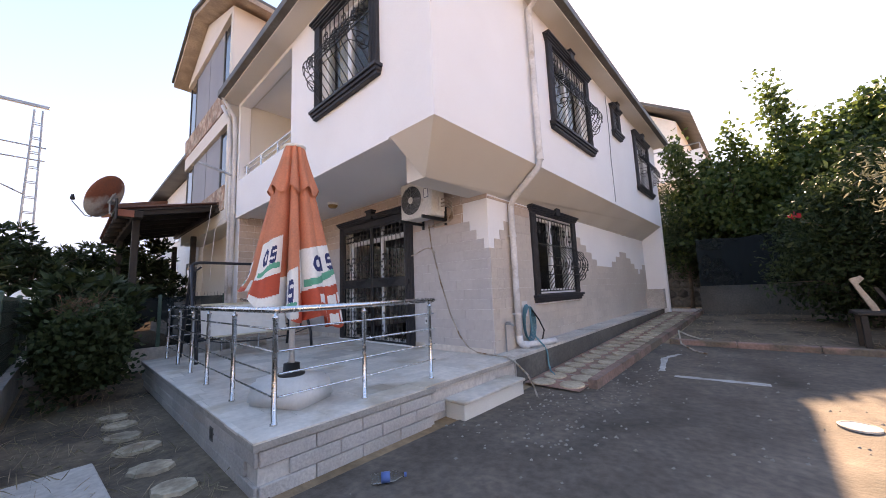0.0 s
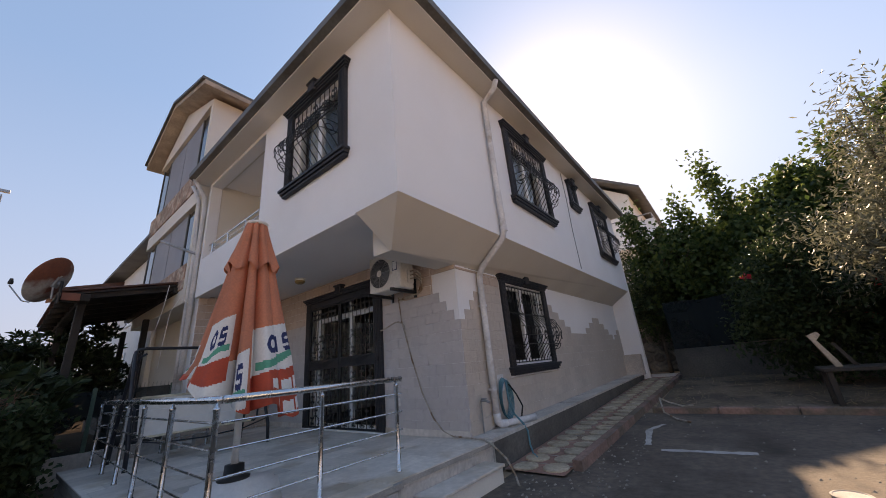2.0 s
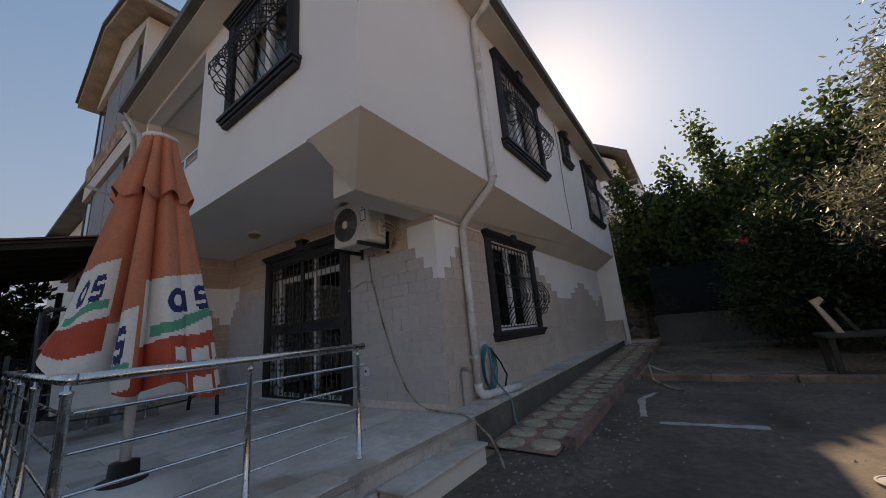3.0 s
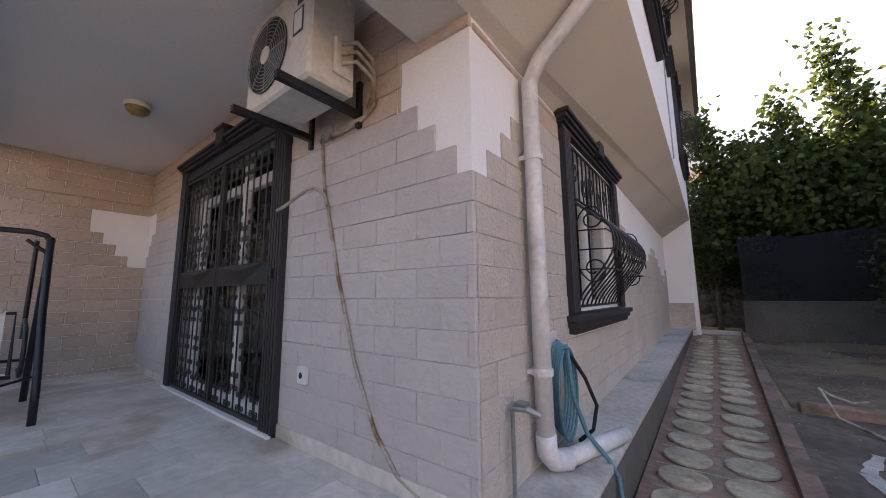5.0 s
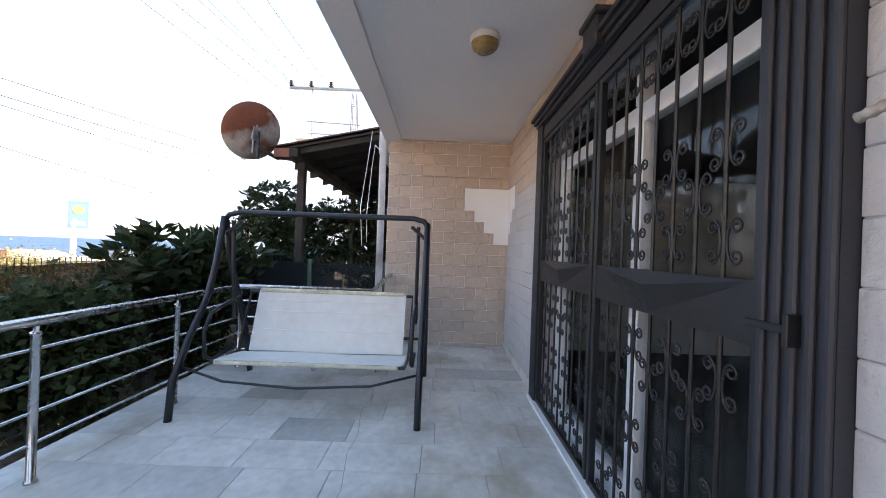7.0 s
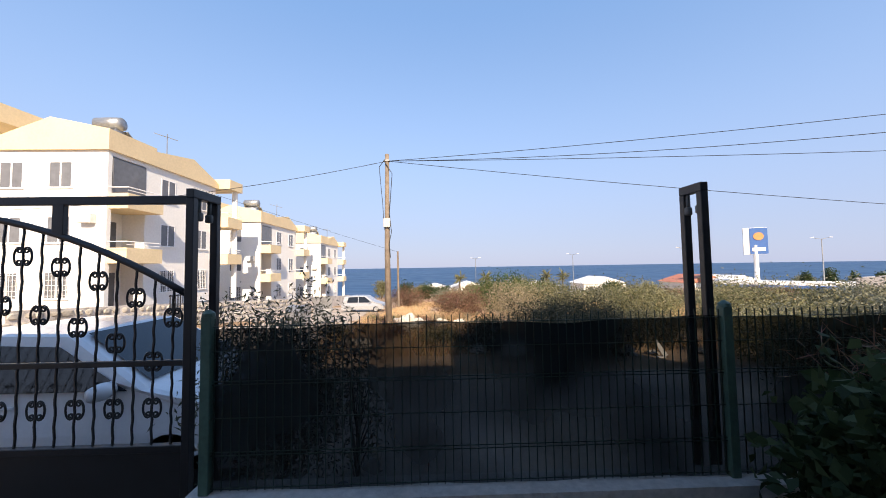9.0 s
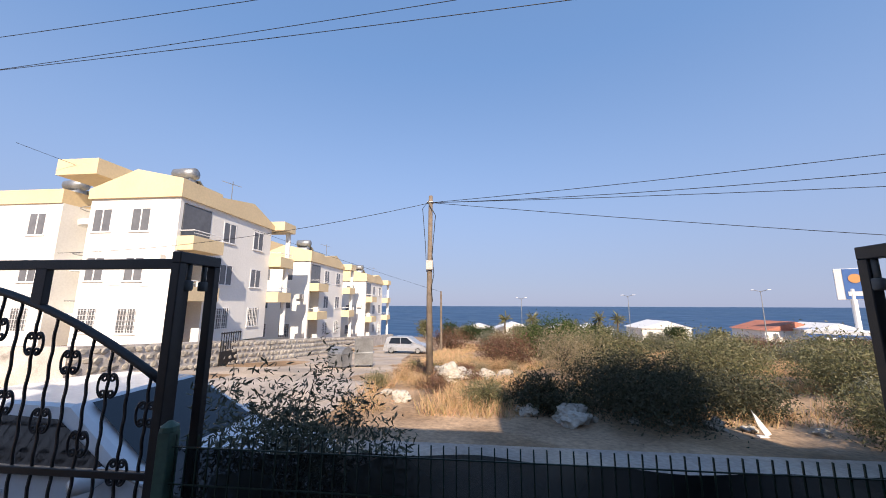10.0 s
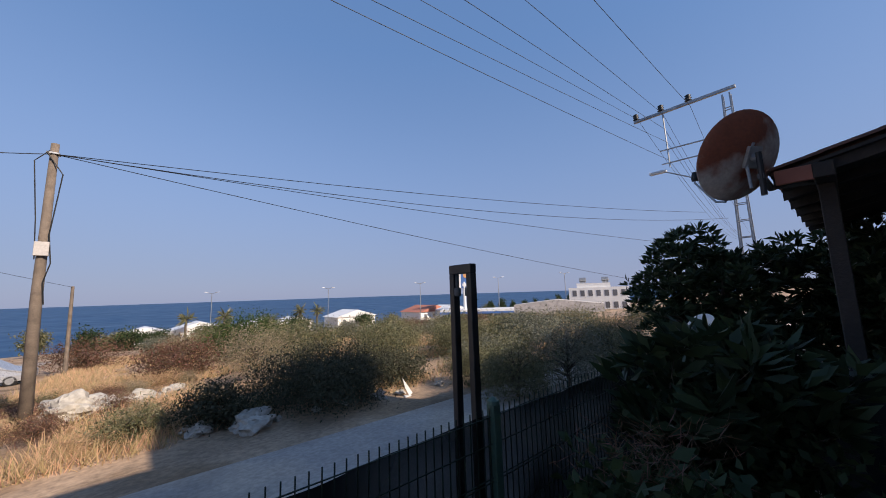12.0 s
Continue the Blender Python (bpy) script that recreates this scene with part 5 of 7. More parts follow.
for i in range(700):
    r = rng.uniform(0.006, 0.02)
    x, y = rng.uniform(0.6, 6.5), rng.uniform(-4.1, 3.6)
    if rng.random() < 0.4:
        x, y = rng.uniform(0.5, 1.8), rng.uniform(-1.6, 1.6)
    if 0.3 < x < 0.72 and -1.4 < y < 0:
        continue
    z = gz(x, y) + 0.008
    c = rng.uniform(0, 6.28)
    st.add([(x + r * math.cos(c + k * 1.57), y + r * math.sin(c + k * 1.57), z) for k in range(4)] + [(x + r * 0.3, y, z + r * 0.9)], [(0, 1, 4), (1, 2, 4), (2, 3, 4), (3, 0, 4)])
tagged(solid("gravel", st, GRAVEL, "scattered pale gravel and chips on the yard", "gravel"), kind="stuff")

# work bench with broken boards at the edge of the yard
wb = thing("work_bench", "dark wooden work bench standing at the kerb", "bench", pose(4.35, 4.35, gz(0, 4.3)))
part("top", MB().cbox((-0.45, -0.35, 0.55), (1.35, 0.35, 0.60), 0.006), WOOD_K, wb)
for x in (-0.38, 1.25):
    for y in (-0.28, 0.28):
        part("leg", MB().cbox((x - 0.035, y - 0.035, 0.0), (x + 0.035, y + 0.035, 0.55), 0.004), WOOD_K, wb)
bd = thing("broken_board", "pale broken boards leaning across the work bench", "board", pose(4.05, 4.30, gz(0, 4.3) + 0.60, 0, 0, 20))
part("plank", MB().prism([(-0.16, 0.50), (-0.02, 0.55), (0.02, 0.50), (-0.06, 0.42), (0.10, 0.10), (0.14, 0.0), (0.05, 0.0), (-0.04, 0.22), (-0.12, 0.42)], "y", -0.012, 0.012), WOOD_L, bd)
part("plank", MB().prism([(0.12, 0.36), (0.17, 0.36), (0.36, 0.0), (0.30, 0.0)], "y", 0.02, 0.04), WOOD_K, bd)


# ---- plants ----
def leaves(tips, per, spread, size, seed, droop=0.2, ratio=0.42, rosette=False):
    """Bent leaves scattered round branch tips, as arrays."""
    r = np.random.RandomState(seed)
    tips = np.asarray(tips, dtype=float)
    n = len(tips) * per
    c = np.repeat(tips, per, axis=0)
    if rosette:
        d = r.normal(size=(n, 3))
        d[:, 2] = np.abs(d[:, 2]) * 0.6 + 0.15
        d /= np.linalg.norm(d, axis=1)[:, None]
        c = c + d * size * 0.2 + r.normal(size=(n, 3)) * 0.02
    else:
        c = c + r.normal(size=(n, 3)) * np.asarray(spread)
        d = r.normal(size=(n, 3))
        d[:, 2] -= droop
        d /= np.linalg.norm(d, axis=1)[:, None]
    s = np.cross(d, r.normal(size=(n, 3)))
    s /= np.linalg.norm(s, axis=1)[:, None] + 1e-9
    up = np.cross(s, d)
    L = size * r.uniform(0.65, 1.25, size=(n, 1))
    w = L * ratio * 0.5
    v = np.stack([c, c + d * L * 0.5 + s * w + up * w * 0.35, c + d * L - up * L * 0.12, c + d * L * 0.5 - s * w + up * w * 0.35], axis=1)
    f = np.arange(n * 4).reshape(n, 4)
    return v.reshape(-1, 3), f


def plant(name, label, category, loc, h, r, n_tips, per, size, leaf_mat, seed, trunk=0.08, base=0.25, squash=1.0, spread=0.16, rosette=False, flowers=None, ratio=0.42, stem=0.5, group="", hollow=0.35, shoots=0):
    """Trunk, limbs and an uneven crown of small leaves."""
    rg = random.Random(seed)
    t = thing(name, label, category, pose(*loc), group)
    cz, rz = h * (base + (1 - base) / 2), h * (1 - base) / 2 * squash
    tips = []
    while len(tips) < n_tips:
        d = Vector((rg.gauss(0, 1), rg.gauss(0, 1), rg.gauss(0, 1))).normalized()
        k = 0.72 + 0.55 * noise.noise(d * 1.7 + Vector((seed * 3.7, 0, 0))) + 0.14 * noise.noise(d * 4.1 + Vector((0, seed * 1.3, 0)))
        q = k * (hollow + (1 - hollow) * rg.random() ** 0.45)
        p = Vector((d.x * r * q, d.y * r * q, cz + d.z * rz * q * 1.15))
        if p.z > 0.08:
            tips.append(p)
    for i in range(shoots):
        p = max((rg.choice(tips) for _ in range(5)), key=lambda q: q.z)
        d = Vector((rg.uniform(-0.25, 0.25), rg.uniform(-0.25, 0.25), 1))
        for j in range(8):
            tips.append(p + d * (0.13 * j * rg.uniform(0.7, 1.2)))
    mb = MB()
    top = Vector((0.05 * h * rg.uniform(-1, 1), 0.05 * h * rg.uniform(-1, 1), h * stem))
    mb.tube([(0, 0, -0.05), (top.x * 0.3, top.y * 0.6, h * stem * 0.4), top, (top.x, top.y, h * 0.75)], [trunk, trunk * 0.8, trunk * 0.6, trunk * 0.2], 8)
    for p in tips[:: max(len(tips) // 46, 1)]:
        a = Vector((top.x * 0.5, top.y * 0.5, max(h * 0.12, min(p.z * 0.6, h * stem))))
        m = a.lerp(p, 0.5) + Vector((rg.uniform(-0.1, 0.1) * r, rg.uniform(-0.1, 0.1) * r, 0.06 * h))
        mb.tube([a, m, p], [trunk * 0.34, trunk * 0.2, trunk * 0.06], 5)
    part("trunk", mb, BARK, t, smooth=True)
    v, f = leaves(tips, per, spread, size, seed, rosette=rosette, ratio=ratio)
    low = v[:, 2].reshape(-1, 4).min(axis=1)
    keep = low > 0.01
    part("crown", np_mesh("crown", v.reshape(-1, 4, 3)[keep], np.arange(keep.sum() * 4).reshape(-1, 4), leaf_mat), None, t)
    if flowers:
        v, f = leaves([p for p in tips if p.y < 0][: flowers], 7, 0.03, 0.09, seed + 1, ratio=0.8)
        part("flower", np_mesh("flower", v, f, L_RED), None, t, "red flowers")
    return t


G9 = 0.36
plant("garden_tree", "leafy tree behind the dark net of the back fence", "tree", (2.2, 11.0, G9), 5.3, 2.0, 330, 30, 0.17, L_GREEN, 3, 0.12, 0.12, spread=0.2, shoots=12, ratio=0.7)
plant("garden_tree", "tall leafy tree overhanging the garden wall", "tree", (3.9, 10.7, G9), 4.9, 2.1, 360, 30, 0.17, L_GREEN, 4, 0.14, 0.15, spread=0.2, shoots=16, ratio=0.7)
plant("garden_tree", "broad-leaved tree overhanging the garden wall", "tree", (5.6, 10.4, G9), 5.6, 2.3, 400, 32, 0.17, L_GREEN, 41, 0.14, 0.12, spread=0.2, shoots=14, ratio=0.7)
plant("garden_tree", "tall tree with loose upright shoots", "tree", (7.3, 9.9, G9), 5.8, 2.2, 380, 32, 0.17, L_GREEN, 6, 0.15, 0.15, spread=0.2, shoots=20, ratio=0.7)
plant("garden_tree", "broad leafy tree by the boundary wall", "tree", (9.4, 8.6, G9), 5.5, 2.5, 400, 32, 0.17, L_GREEN, 19, 0.15, 0.1, spread=0.2, shoots=16, ratio=0.7)
plant("garden_tree", "thick shrubby tree with a few red flowers", "tree", (4.5, 6.9, 0.26), 3.4, 1.75, 460, 34, 0.12, L_DARK, 5, 0.08, 0.0, spread=0.18, flowers=5, shoots=6)
plant("hedge_shrub", "dark dense shrub at the yard edge", "shrub", (6.6, 6.4, 0.22), 3.0, 1.7, 320, 34, 0.12, L_DARK, 18, 0.08, 0.0, spread=0.2)
plant("hedge_shrub", "dark shrub hanging over the end of the path", "shrub", (1.0, 10.6, G9), 3.4, 1.0, 220, 30, 0.13, L_DARK, 15, 0.07, 0.35, spread=0.2)
plant("olive_tree", "grey-green olive tree beside the yard", "tree", (5.75, 4.3, 0.17), 3.6, 1.6, 330, 46, 0.11, L_OLIVE, 7, 0.11, 0.36, spread=0.2, ratio=0.24, shoots=8)
plant("hedge_shrub", "dark shrub filling the gap behind the house", "shrub", (0.4, 12.6, 0.43), 5.0, 2.1, 260, 36, 0.14, L_DARK, 8, 0.1, 0.08, spread=0.22)
plant("garden_shrub", "dark leafy shrub growing in the front garden", "shrub", (-3.75, -4.02, 0.0), 1.3, 0.60, 220, 36, 0.085, L_DARK, 9, 0.03, 0.1, spread=0.09, ratio=0.6)
plant("garden_shrub", "tall dark shrub at the garden corner", "shrub", (-5.15, -3.95, 0.0), 1.5, 0.62, 130, 30, 0.09, L_DARK, 10, 0.03, 0.1, spread=0.1, ratio=0.55)
dry = np.array([(-3.75, -4.0, 1.30)])
v, f = leaves(np.repeat(dry, 20, axis=0) + np.random.RandomState(2).normal(size=(20, 3)) * (0.16, 0.14, 0.04), 22, 0.05, 0.14, 3, ratio=0.035)
tagged(new("dry_vine", np_mesh("dry_vine", v, f, L_BROWN)), "dry brown vine tangled on top of the shrub", "vine")
for k, (x, y, h, r, s) in enumerate(((-4.75, -4.2, 1.80, 0.55, 21), (-5.6, -4.1, 1.85, 0.62, 22), (-5.25, -3.7, 1.88, 0.52, 24))):
    plant("loquat_shrub", "young loquat with large ribbed dark leaves by the fence", "shrub", (x, y, 0.0), h, r, 46, 17, 0.21, L_LOQ, s, 0.03, 0.35, spread=0.1, rosette=True, ratio=0.34, group="loquat shrubs")
plant("loquat_tree", "large loquat tree with rosettes of dark leaves", "tree", (-10.4, -5.0, -0.3), 3.8, 1.7, 560, 20, 0.19, L_LOQ, 31, 0.12, 0.05, rosette=True, ratio=0.32)
plant("loquat_tree", "large loquat tree with rosettes of dark leaves", "tree", (-11.2, -3.0, -0.0), 3.5, 1.8, 560, 20, 0.19, L_LOQ, 32, 0.12, 0.05, rosette=True, ratio=0.32)
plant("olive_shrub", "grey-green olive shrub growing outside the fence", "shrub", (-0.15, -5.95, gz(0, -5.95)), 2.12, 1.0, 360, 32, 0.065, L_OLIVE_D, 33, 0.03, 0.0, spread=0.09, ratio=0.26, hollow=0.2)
plant("olive_shrub", "thin olive sprouts outside the fence", "shrub", (-0.95, -5.6, gz(0, -5.6)), 1.66, 0.35, 30, 20, 0.055, L_OLIVE, 34, 0.02, 0.1, spread=0.07, ratio=0.26)

# dry litter and weeds in the front garden
r = np.random.RandomState(8)
pts = np.stack([r.uniform(-6.0, 0.2, 260), r.uniform(-4.55, -3.42, 260), np.full(260, 0.03)], -1)
v, f = leaves(pts, 6, (0.08, 0.06, 0.012), 0.13, 9, ratio=0.05)
tagged(new("dry_litter", np_mesh("dry_litter", v, f, L_DRY)), "dry stalks and leaf litter on the garden soil", "litter", kind="stuff")
pts = np.stack([r.uniform(1.5, 7.0, 300), r.uniform(3.95, 8.8, 300), np.zeros(300)], -1)
pts[:, 2] = 0.036 * pts[:, 1] + 0.03
v, f = leaves(pts, 6, (0.1, 0.1, 0.012), 0.12, 10, ratio=0.06)
tagged(new("dry_litter", np_mesh("dry_litter", v, f, L_DRY)), "dry grass and leaf litter on the back garden soil", "litter", kind="stuff")

# ---- the neighbour: pergola, dish, taller house ----
pg = thing("pergola", "dark wooden pergola with an old tiled roof", "pergola", pose(0, 0, 0))
PX0, PX1, PY0, PY1 = -11.2, -6.42, -3.62, -1.76
for x, y in ((-6.75, -3.30), (-10.15, -3.30), (-8.4, -1.95), (-10.9, -1.95)):
    part("post", MB().cbox((x - 0.06, y - 0.06, 0.0), (x + 0.06, y + 0.06, 3.06), 0.008), WOOD_K, pg)
part("beam", MB().cbox((PX0, -3.37, 3.06), (PX1 + 0.05, -3.23, 3.2), 0.008), WOOD_K, pg)
part("beam", MB().cbox((PX0, -1.95, 3.36), (PX1 + 0.05, -1.82, 3.48), 0.008), WOOD_K, pg)


def pz(y):
    return 3.15 + (y - PY0) * (3.56 - 3.15) / (PY1 - PY0)


part("boarding", MB().prism([(PY0, pz(PY0)), (PY1, pz(PY1)), (PY1, pz(PY1) + 0.03), (PY0, pz(PY0) + 0.03)], "x", PX0, PX1), WOOD_K, pg)
for i in range(7):
    x = PX1 - 0.06 - i * 0.75
    part("rafter", MB().prism([(PY0 - 0.02, pz(PY0) - 0.1), (PY1, pz(PY1) - 0.1), (PY1, pz(PY1)), (PY0 - 0.02, pz(PY0))], "x", x - 0.06, x), WOOD_K, pg)
tile = MB()
prof = [(0.09 * math.cos(a), 0.045 * math.sin(a)) for a in np.linspace(0, math.pi, 7)]
for i in range(6):
    p, q = prof[i], prof[i + 1]
    tile.add([(p[0], 0, p[1]), (q[0], 0, q[1]), (q[0] * 0.85, 0.40, q[1] + 0.012), (p[0] * 0.85, 0.40, p[1] + 0.012)], [(0, 1, 2, 3)])
    tile.add([(p[0], 0, p[1]), (q[0], 0, q[1]), (q[0], 0, q[1] - 0.018), (p[0], 0, p[1] - 0.018)], [(0, 1, 2, 3)])
tile = tile.mesh("roof_tile", ROOFTILE)
slope = math.degrees(math.atan2(3.56 - 3.15, PY1 - PY0))
for j in range(5):
    y = PY0 - 0.05 + j * 0.36
    for i in range(24):
        part("roof_tile", tile, None, pg, at=pose(PX1 - 0.06 - i * 0.2, y, pz(y) + 0.045 + 0.02, slope - 2, 0, 0))
part("fascia", MB().cbox((PX1 - 0.01, PY0, 3.06), (PX1 + 0.03, PY0 + 0.35, 3.2), 0.006), TERRA, pg, "faded red end board")

dish = thing("satellite_dish", "rusty satellite dish on a steel arm at the pergola", "satellite dish", pose(-6.12, -3.79, 3.34))
nrm = Vector((-0.50, -0.76, 0.42)).normalized()
rot = nrm.to_track_quat("Z", "Y").to_matrix().to_4x4()
R = 0.42
bowl = MB().lathe([(0.02, -0.0), (0.15, 0.012), (0.28, 0.045), (0.36, 0.078), (R, 0.11), (R + 0.012, 0.115), (R + 0.008, 0.10), (0.36, 0.068), (0.28, 0.035), (0.15, 0.002), (0.02, -0.01)], n=40)
part("reflector", bowl, RUST, dish, "rust-stained round reflector", True, at=rot @ Matrix.Translation((0, 0, -0.06)))
part("mount", MB().tube([(0, 0, -0.07), (0, 0, -0.16)], 0.04, 10).cbox((-0.07, -0.10, -0.11), (0.07, 0.10, -0.075), 0.005), GALV, dish, at=rot)
part("strut", MB().tube([(0.05, 0.02, -0.02), (0.10, 0.04, -0.34)], 0.014, 8).tube([(0.10, 0.10, 0.08), (0.05, 0.05, -0.02)], 0.012, 8), GALV, dish)
part("mast", MB().tube([(0.10, 0.12, -0.42), (0.10, 0.12, -0.02)], 0.024, 10), IRON, dish)
part("arm", MB().cbox((-0.55, 0.09, -0.27), (0.12, 0.14, -0.22), 0.004).tube([(-0.5, 0.115, -0.245), (-0.64, 0.5, -0.245)], 0.024, 8), GUTTER, dish, "dark steel carrying arm")
part("feed_arm", MB().tube([tuple(rot @ Vector(p)) for p in ((0.0, -0.44, 0.05), (0.0, -0.46, 0.16), (0, -0.30, 0.48))], 0.011, 8), GALV, dish)
part("receiver", MB().lathe([(0.03, 0), (0.035, 0.03), (0.02, 0.1)], tuple(rot @ Vector((0, -0.28, 0.48))), 12), PLASTIC_K, dish, "black receiver head")

dish2 = thing("satellite_dish", "small white satellite dish on the neighbouring terrace", "satellite dish", pose(-8.2, -4.75, 0.0))
rot2 = Vector((0.75, -0.55, 0.36)).normalized().to_track_quat("Z", "Y").to_matrix().to_4x4()
part("reflector", MB().lathe([(0.01, 0.0), (0.14, 0.012), (0.26, 0.045), (0.34, 0.085), (0.346, 0.08), (0.27, 0.036), (0.14, 0.002), (0.01, -0.01)], n=32), PLASTIC_W, dish2, "white round reflector", True, at=pose(0, 0, 1.36) @ rot2)
part("mast", MB().tube([(-0.03, 0.03, 0.0), (-0.03, 0.03, 1.36)], 0.022, 8), GALV, dish2)

for pts in ([(-6.32, -2.05, 3.5), (-6.28, -2.1, 3.0), (-6.34, -2.2, 2.3), (-6.30, -2.15, 1.7)], [(X0 - 0.10, -1.80, 3.02), (X0 - 0.30, -1.92, 3.16), (X0 - 0.52, -2.0, 2.9), (X0 - 0.50, -2.05, 2.2), (X0 - 0.56, -2.05, 1.75)]):
    lc = thing("loose_cable", "thin white cable hanging loose beside the pergola", "cable", None, "loose cables")
    part("strand", MB().tube(pts, 0.006, 6), PVC, lc, smooth=True)

nb = thing("row_house", "three-storey neighbouring house with stone bands and glazed balconies", "house", pose(0, 0, 0))
NX0, NX1, NY = -10.55, -5.90, -1.88
for lo_, hi_ in (((NX0, -1.28, 0), (NX1, 8.8, 8.4)), ((NX0, NY + 0.02, 5.50), (NX1, -1.28, 5.90)), ((NX0, NY + 0.02, 3.05), (NX1, -1.28, 3.39)), ((NX1 - 0.16, NY + 0.02, 3.39), (NX1, -1.28, 5.50)), ((NX1 - 0.16, NY + 0.02, 5.90), (NX1, -1.28, 8.4))):
    part("wall", MB().box(lo_, hi_), CREAM, nb)
RXM = -8.3
part("gable", MB().prism([(NX0, 8.4), (NX1, 8.4), (NX1, 8.5), (RXM, 9.38), (NX0, 8.5)], "y", NY + 0.02, 8.8), CREAM, nb)
mb, md = MB(), MB()
for xe in (-5.46, -10.9):
    mb.prism([(RXM, 9.42), (xe, 8.46), (xe, 8.59), (RXM, 9.55)], "y", -2.22, 9.0)
    md.prism([(RXM, 9.555), (xe, 8.595), (xe, 8.67), (RXM, 9.64)], "y", -2.28, 9.05)
part("roof", mb, WOOD_L, nb, "tan boarded underside of the wide eaves")
part("roof", md, GUTTER, nb, "dark roof covering")
for z in (3.40, 5.91):
    part("stone_band", MB().box((NX0, NY, z), (NX1 - 0.17, NY + 0.3, z + 0.58)), BRICK_R, nb, "reddish rubble stone parapet")
    k = MB()
    top = 5.49 if z < 4 else 8.38
    for i, (a, b) in enumerate(((NX1 - 0.95, NX1 - 0.18), (-8.2, NX1 - 1.0), (-9.7, -8.25), (NX0, -9.75))):
        if i in (1, 2):
            k.box((a, NY + 0.10, z + 0.63), (b, NY + 0.14, top))
        else:
            part("pane", MB().box((a, NY + 0.11, z + 0.66), (b, NY + 0.12, top - 0.03)), CARGLASS, nb, "dark balcony glazing")
            for x in (a, b - 0.05):
                part("frame", MB().box((x, NY + 0.09, z + 0.63), (x + 0.05, NY + 0.14, top)), GUTTER, nb)
    part("shutter", k, GREYGLAZE, nb, "grey drawn balcony blinds")
dp2 = thing("downpipe", "white rainwater pipes between the two houses", "pipe", pose(0, 0, 0))
part("pipe", MB().tube([(X0 - 0.12, -2.05, 5.95), (X0 - 0.12, -1.9, 5.7), (X0 - 0.12, -1.80, 5.55), (X0 - 0.12, -1.77, 5.3), (X0 - 0.12, -1.76, 0.02)], 0.045, 12), PIPE, dp2, smooth=True)
part("pipe", MB().tube([(X0 - 0.35, -2.0, 5.85), (X0 - 0.3, -1.85, 5.5), (X0 - 0.25, -1.80, 4.2), (X0 - 0.24, -1.80, 0.02)], 0.04, 12), PIPE, dp2, smooth=True)
part("bracket", MB().tube([(X0 - 0.9, -2.3, 4.55), (X0 - 0.1, -1.72, 4.1)], 0.03, 8), GALV, dp2, "grey slanting bar")
nb2 = thing("row_house", "low white neighbouring house with a tiled awning", "house", pose(0, 0, 0))
part("wall", MB().box((-19.0, -1.4, 0), (-10.4, 8.5, 5.9)), APT_W, nb2)
part("roof", MB().prism([(-1.9, 5.95), (8.9, 5.95), (8.9, 6.05), (3.5, 7.3), (-1.9, 6.05)], "x", -19.3, -10.3), GUTTER, nb2)
for x in (-11.9, -14.4):
    for z in (3.7, 1.3):
        w = part("window", MB().box((x, -1.42, z), (x + 0.9, -1.38, z + 1.3)), CARGLASS, nb2)
        part("frame", MB().box((x - 0.08, -1.44, z - 0.08), (x, -1.38, z + 1.38)).box((x + 0.9, -1.44, z - 0.08), (x + 0.98, -1.38, z + 1.38)).box((x, -1.44, z + 1.3), (x + 0.9, -1.38, z + 1.38)).box((x, -1.44, z - 0.08), (x + 0.9, -1.38, z)), PVC, w)
part("awning", MB().prism([(-3.4, 5.2), (-1.4, 5.7), (-1.4, 5.85), (-3.4, 5.35)], "x", -18.8, -16.4), ROOFTILE, nb2)
part("balcony", MB().box((-18.8, -3.0, 2.9), (-16.2, -1.4, 3.05)).box((-18.8, -3.0, 3.05), (-16.2, -2.9, 3.9)), APT_W, nb2)
rb = thing("rear_house", "white house with a gabled roof beyond the trees", "house", pose(0, 0, 0))
part("wall", MB().box((-6.5, 17.5, 0.4), (0.35, 26, 9.9)), APT_W, rb)
part("gable", MB().prism([(-6.5, 9.9), (0.35, 9.9), (-3.0, 12.2)], "y", 17.5, 26), APT_W, rb)
part("roof", MB().prism([(-7.2, 9.75), (-3.0, 12.35), (1.1, 9.75), (1.1, 9.9), (-3.0, 12.55), (-7.2, 9.9)], "y", 16.6, 26.6), GUTTER, rb)
part("balcony", MB().box((-0.9, 15.8, 6.3), (1.4, 17.49, 6.5)).box((-0.9, 15.8, 6.5), (1.4, 15.9, 7.6)).box((1.3, 15.9, 6.5), (1.4, 17.49, 7.6)), APT_W, rb)
part("balcony_rail", MB().tube([(-0.9, 15.85, 7.9), (1.35, 15.85, 7.9), (1.35, 17.4, 7.9)], 0.03, 6).tube([(1.35, 15.85, 7.6), (1.35, 15.85, 7.9)], 0.02, 6).tube([(-0.1, 15.85, 7.6), (-0.1, 15.85, 7.9)], 0.02, 6), GALV, rb)

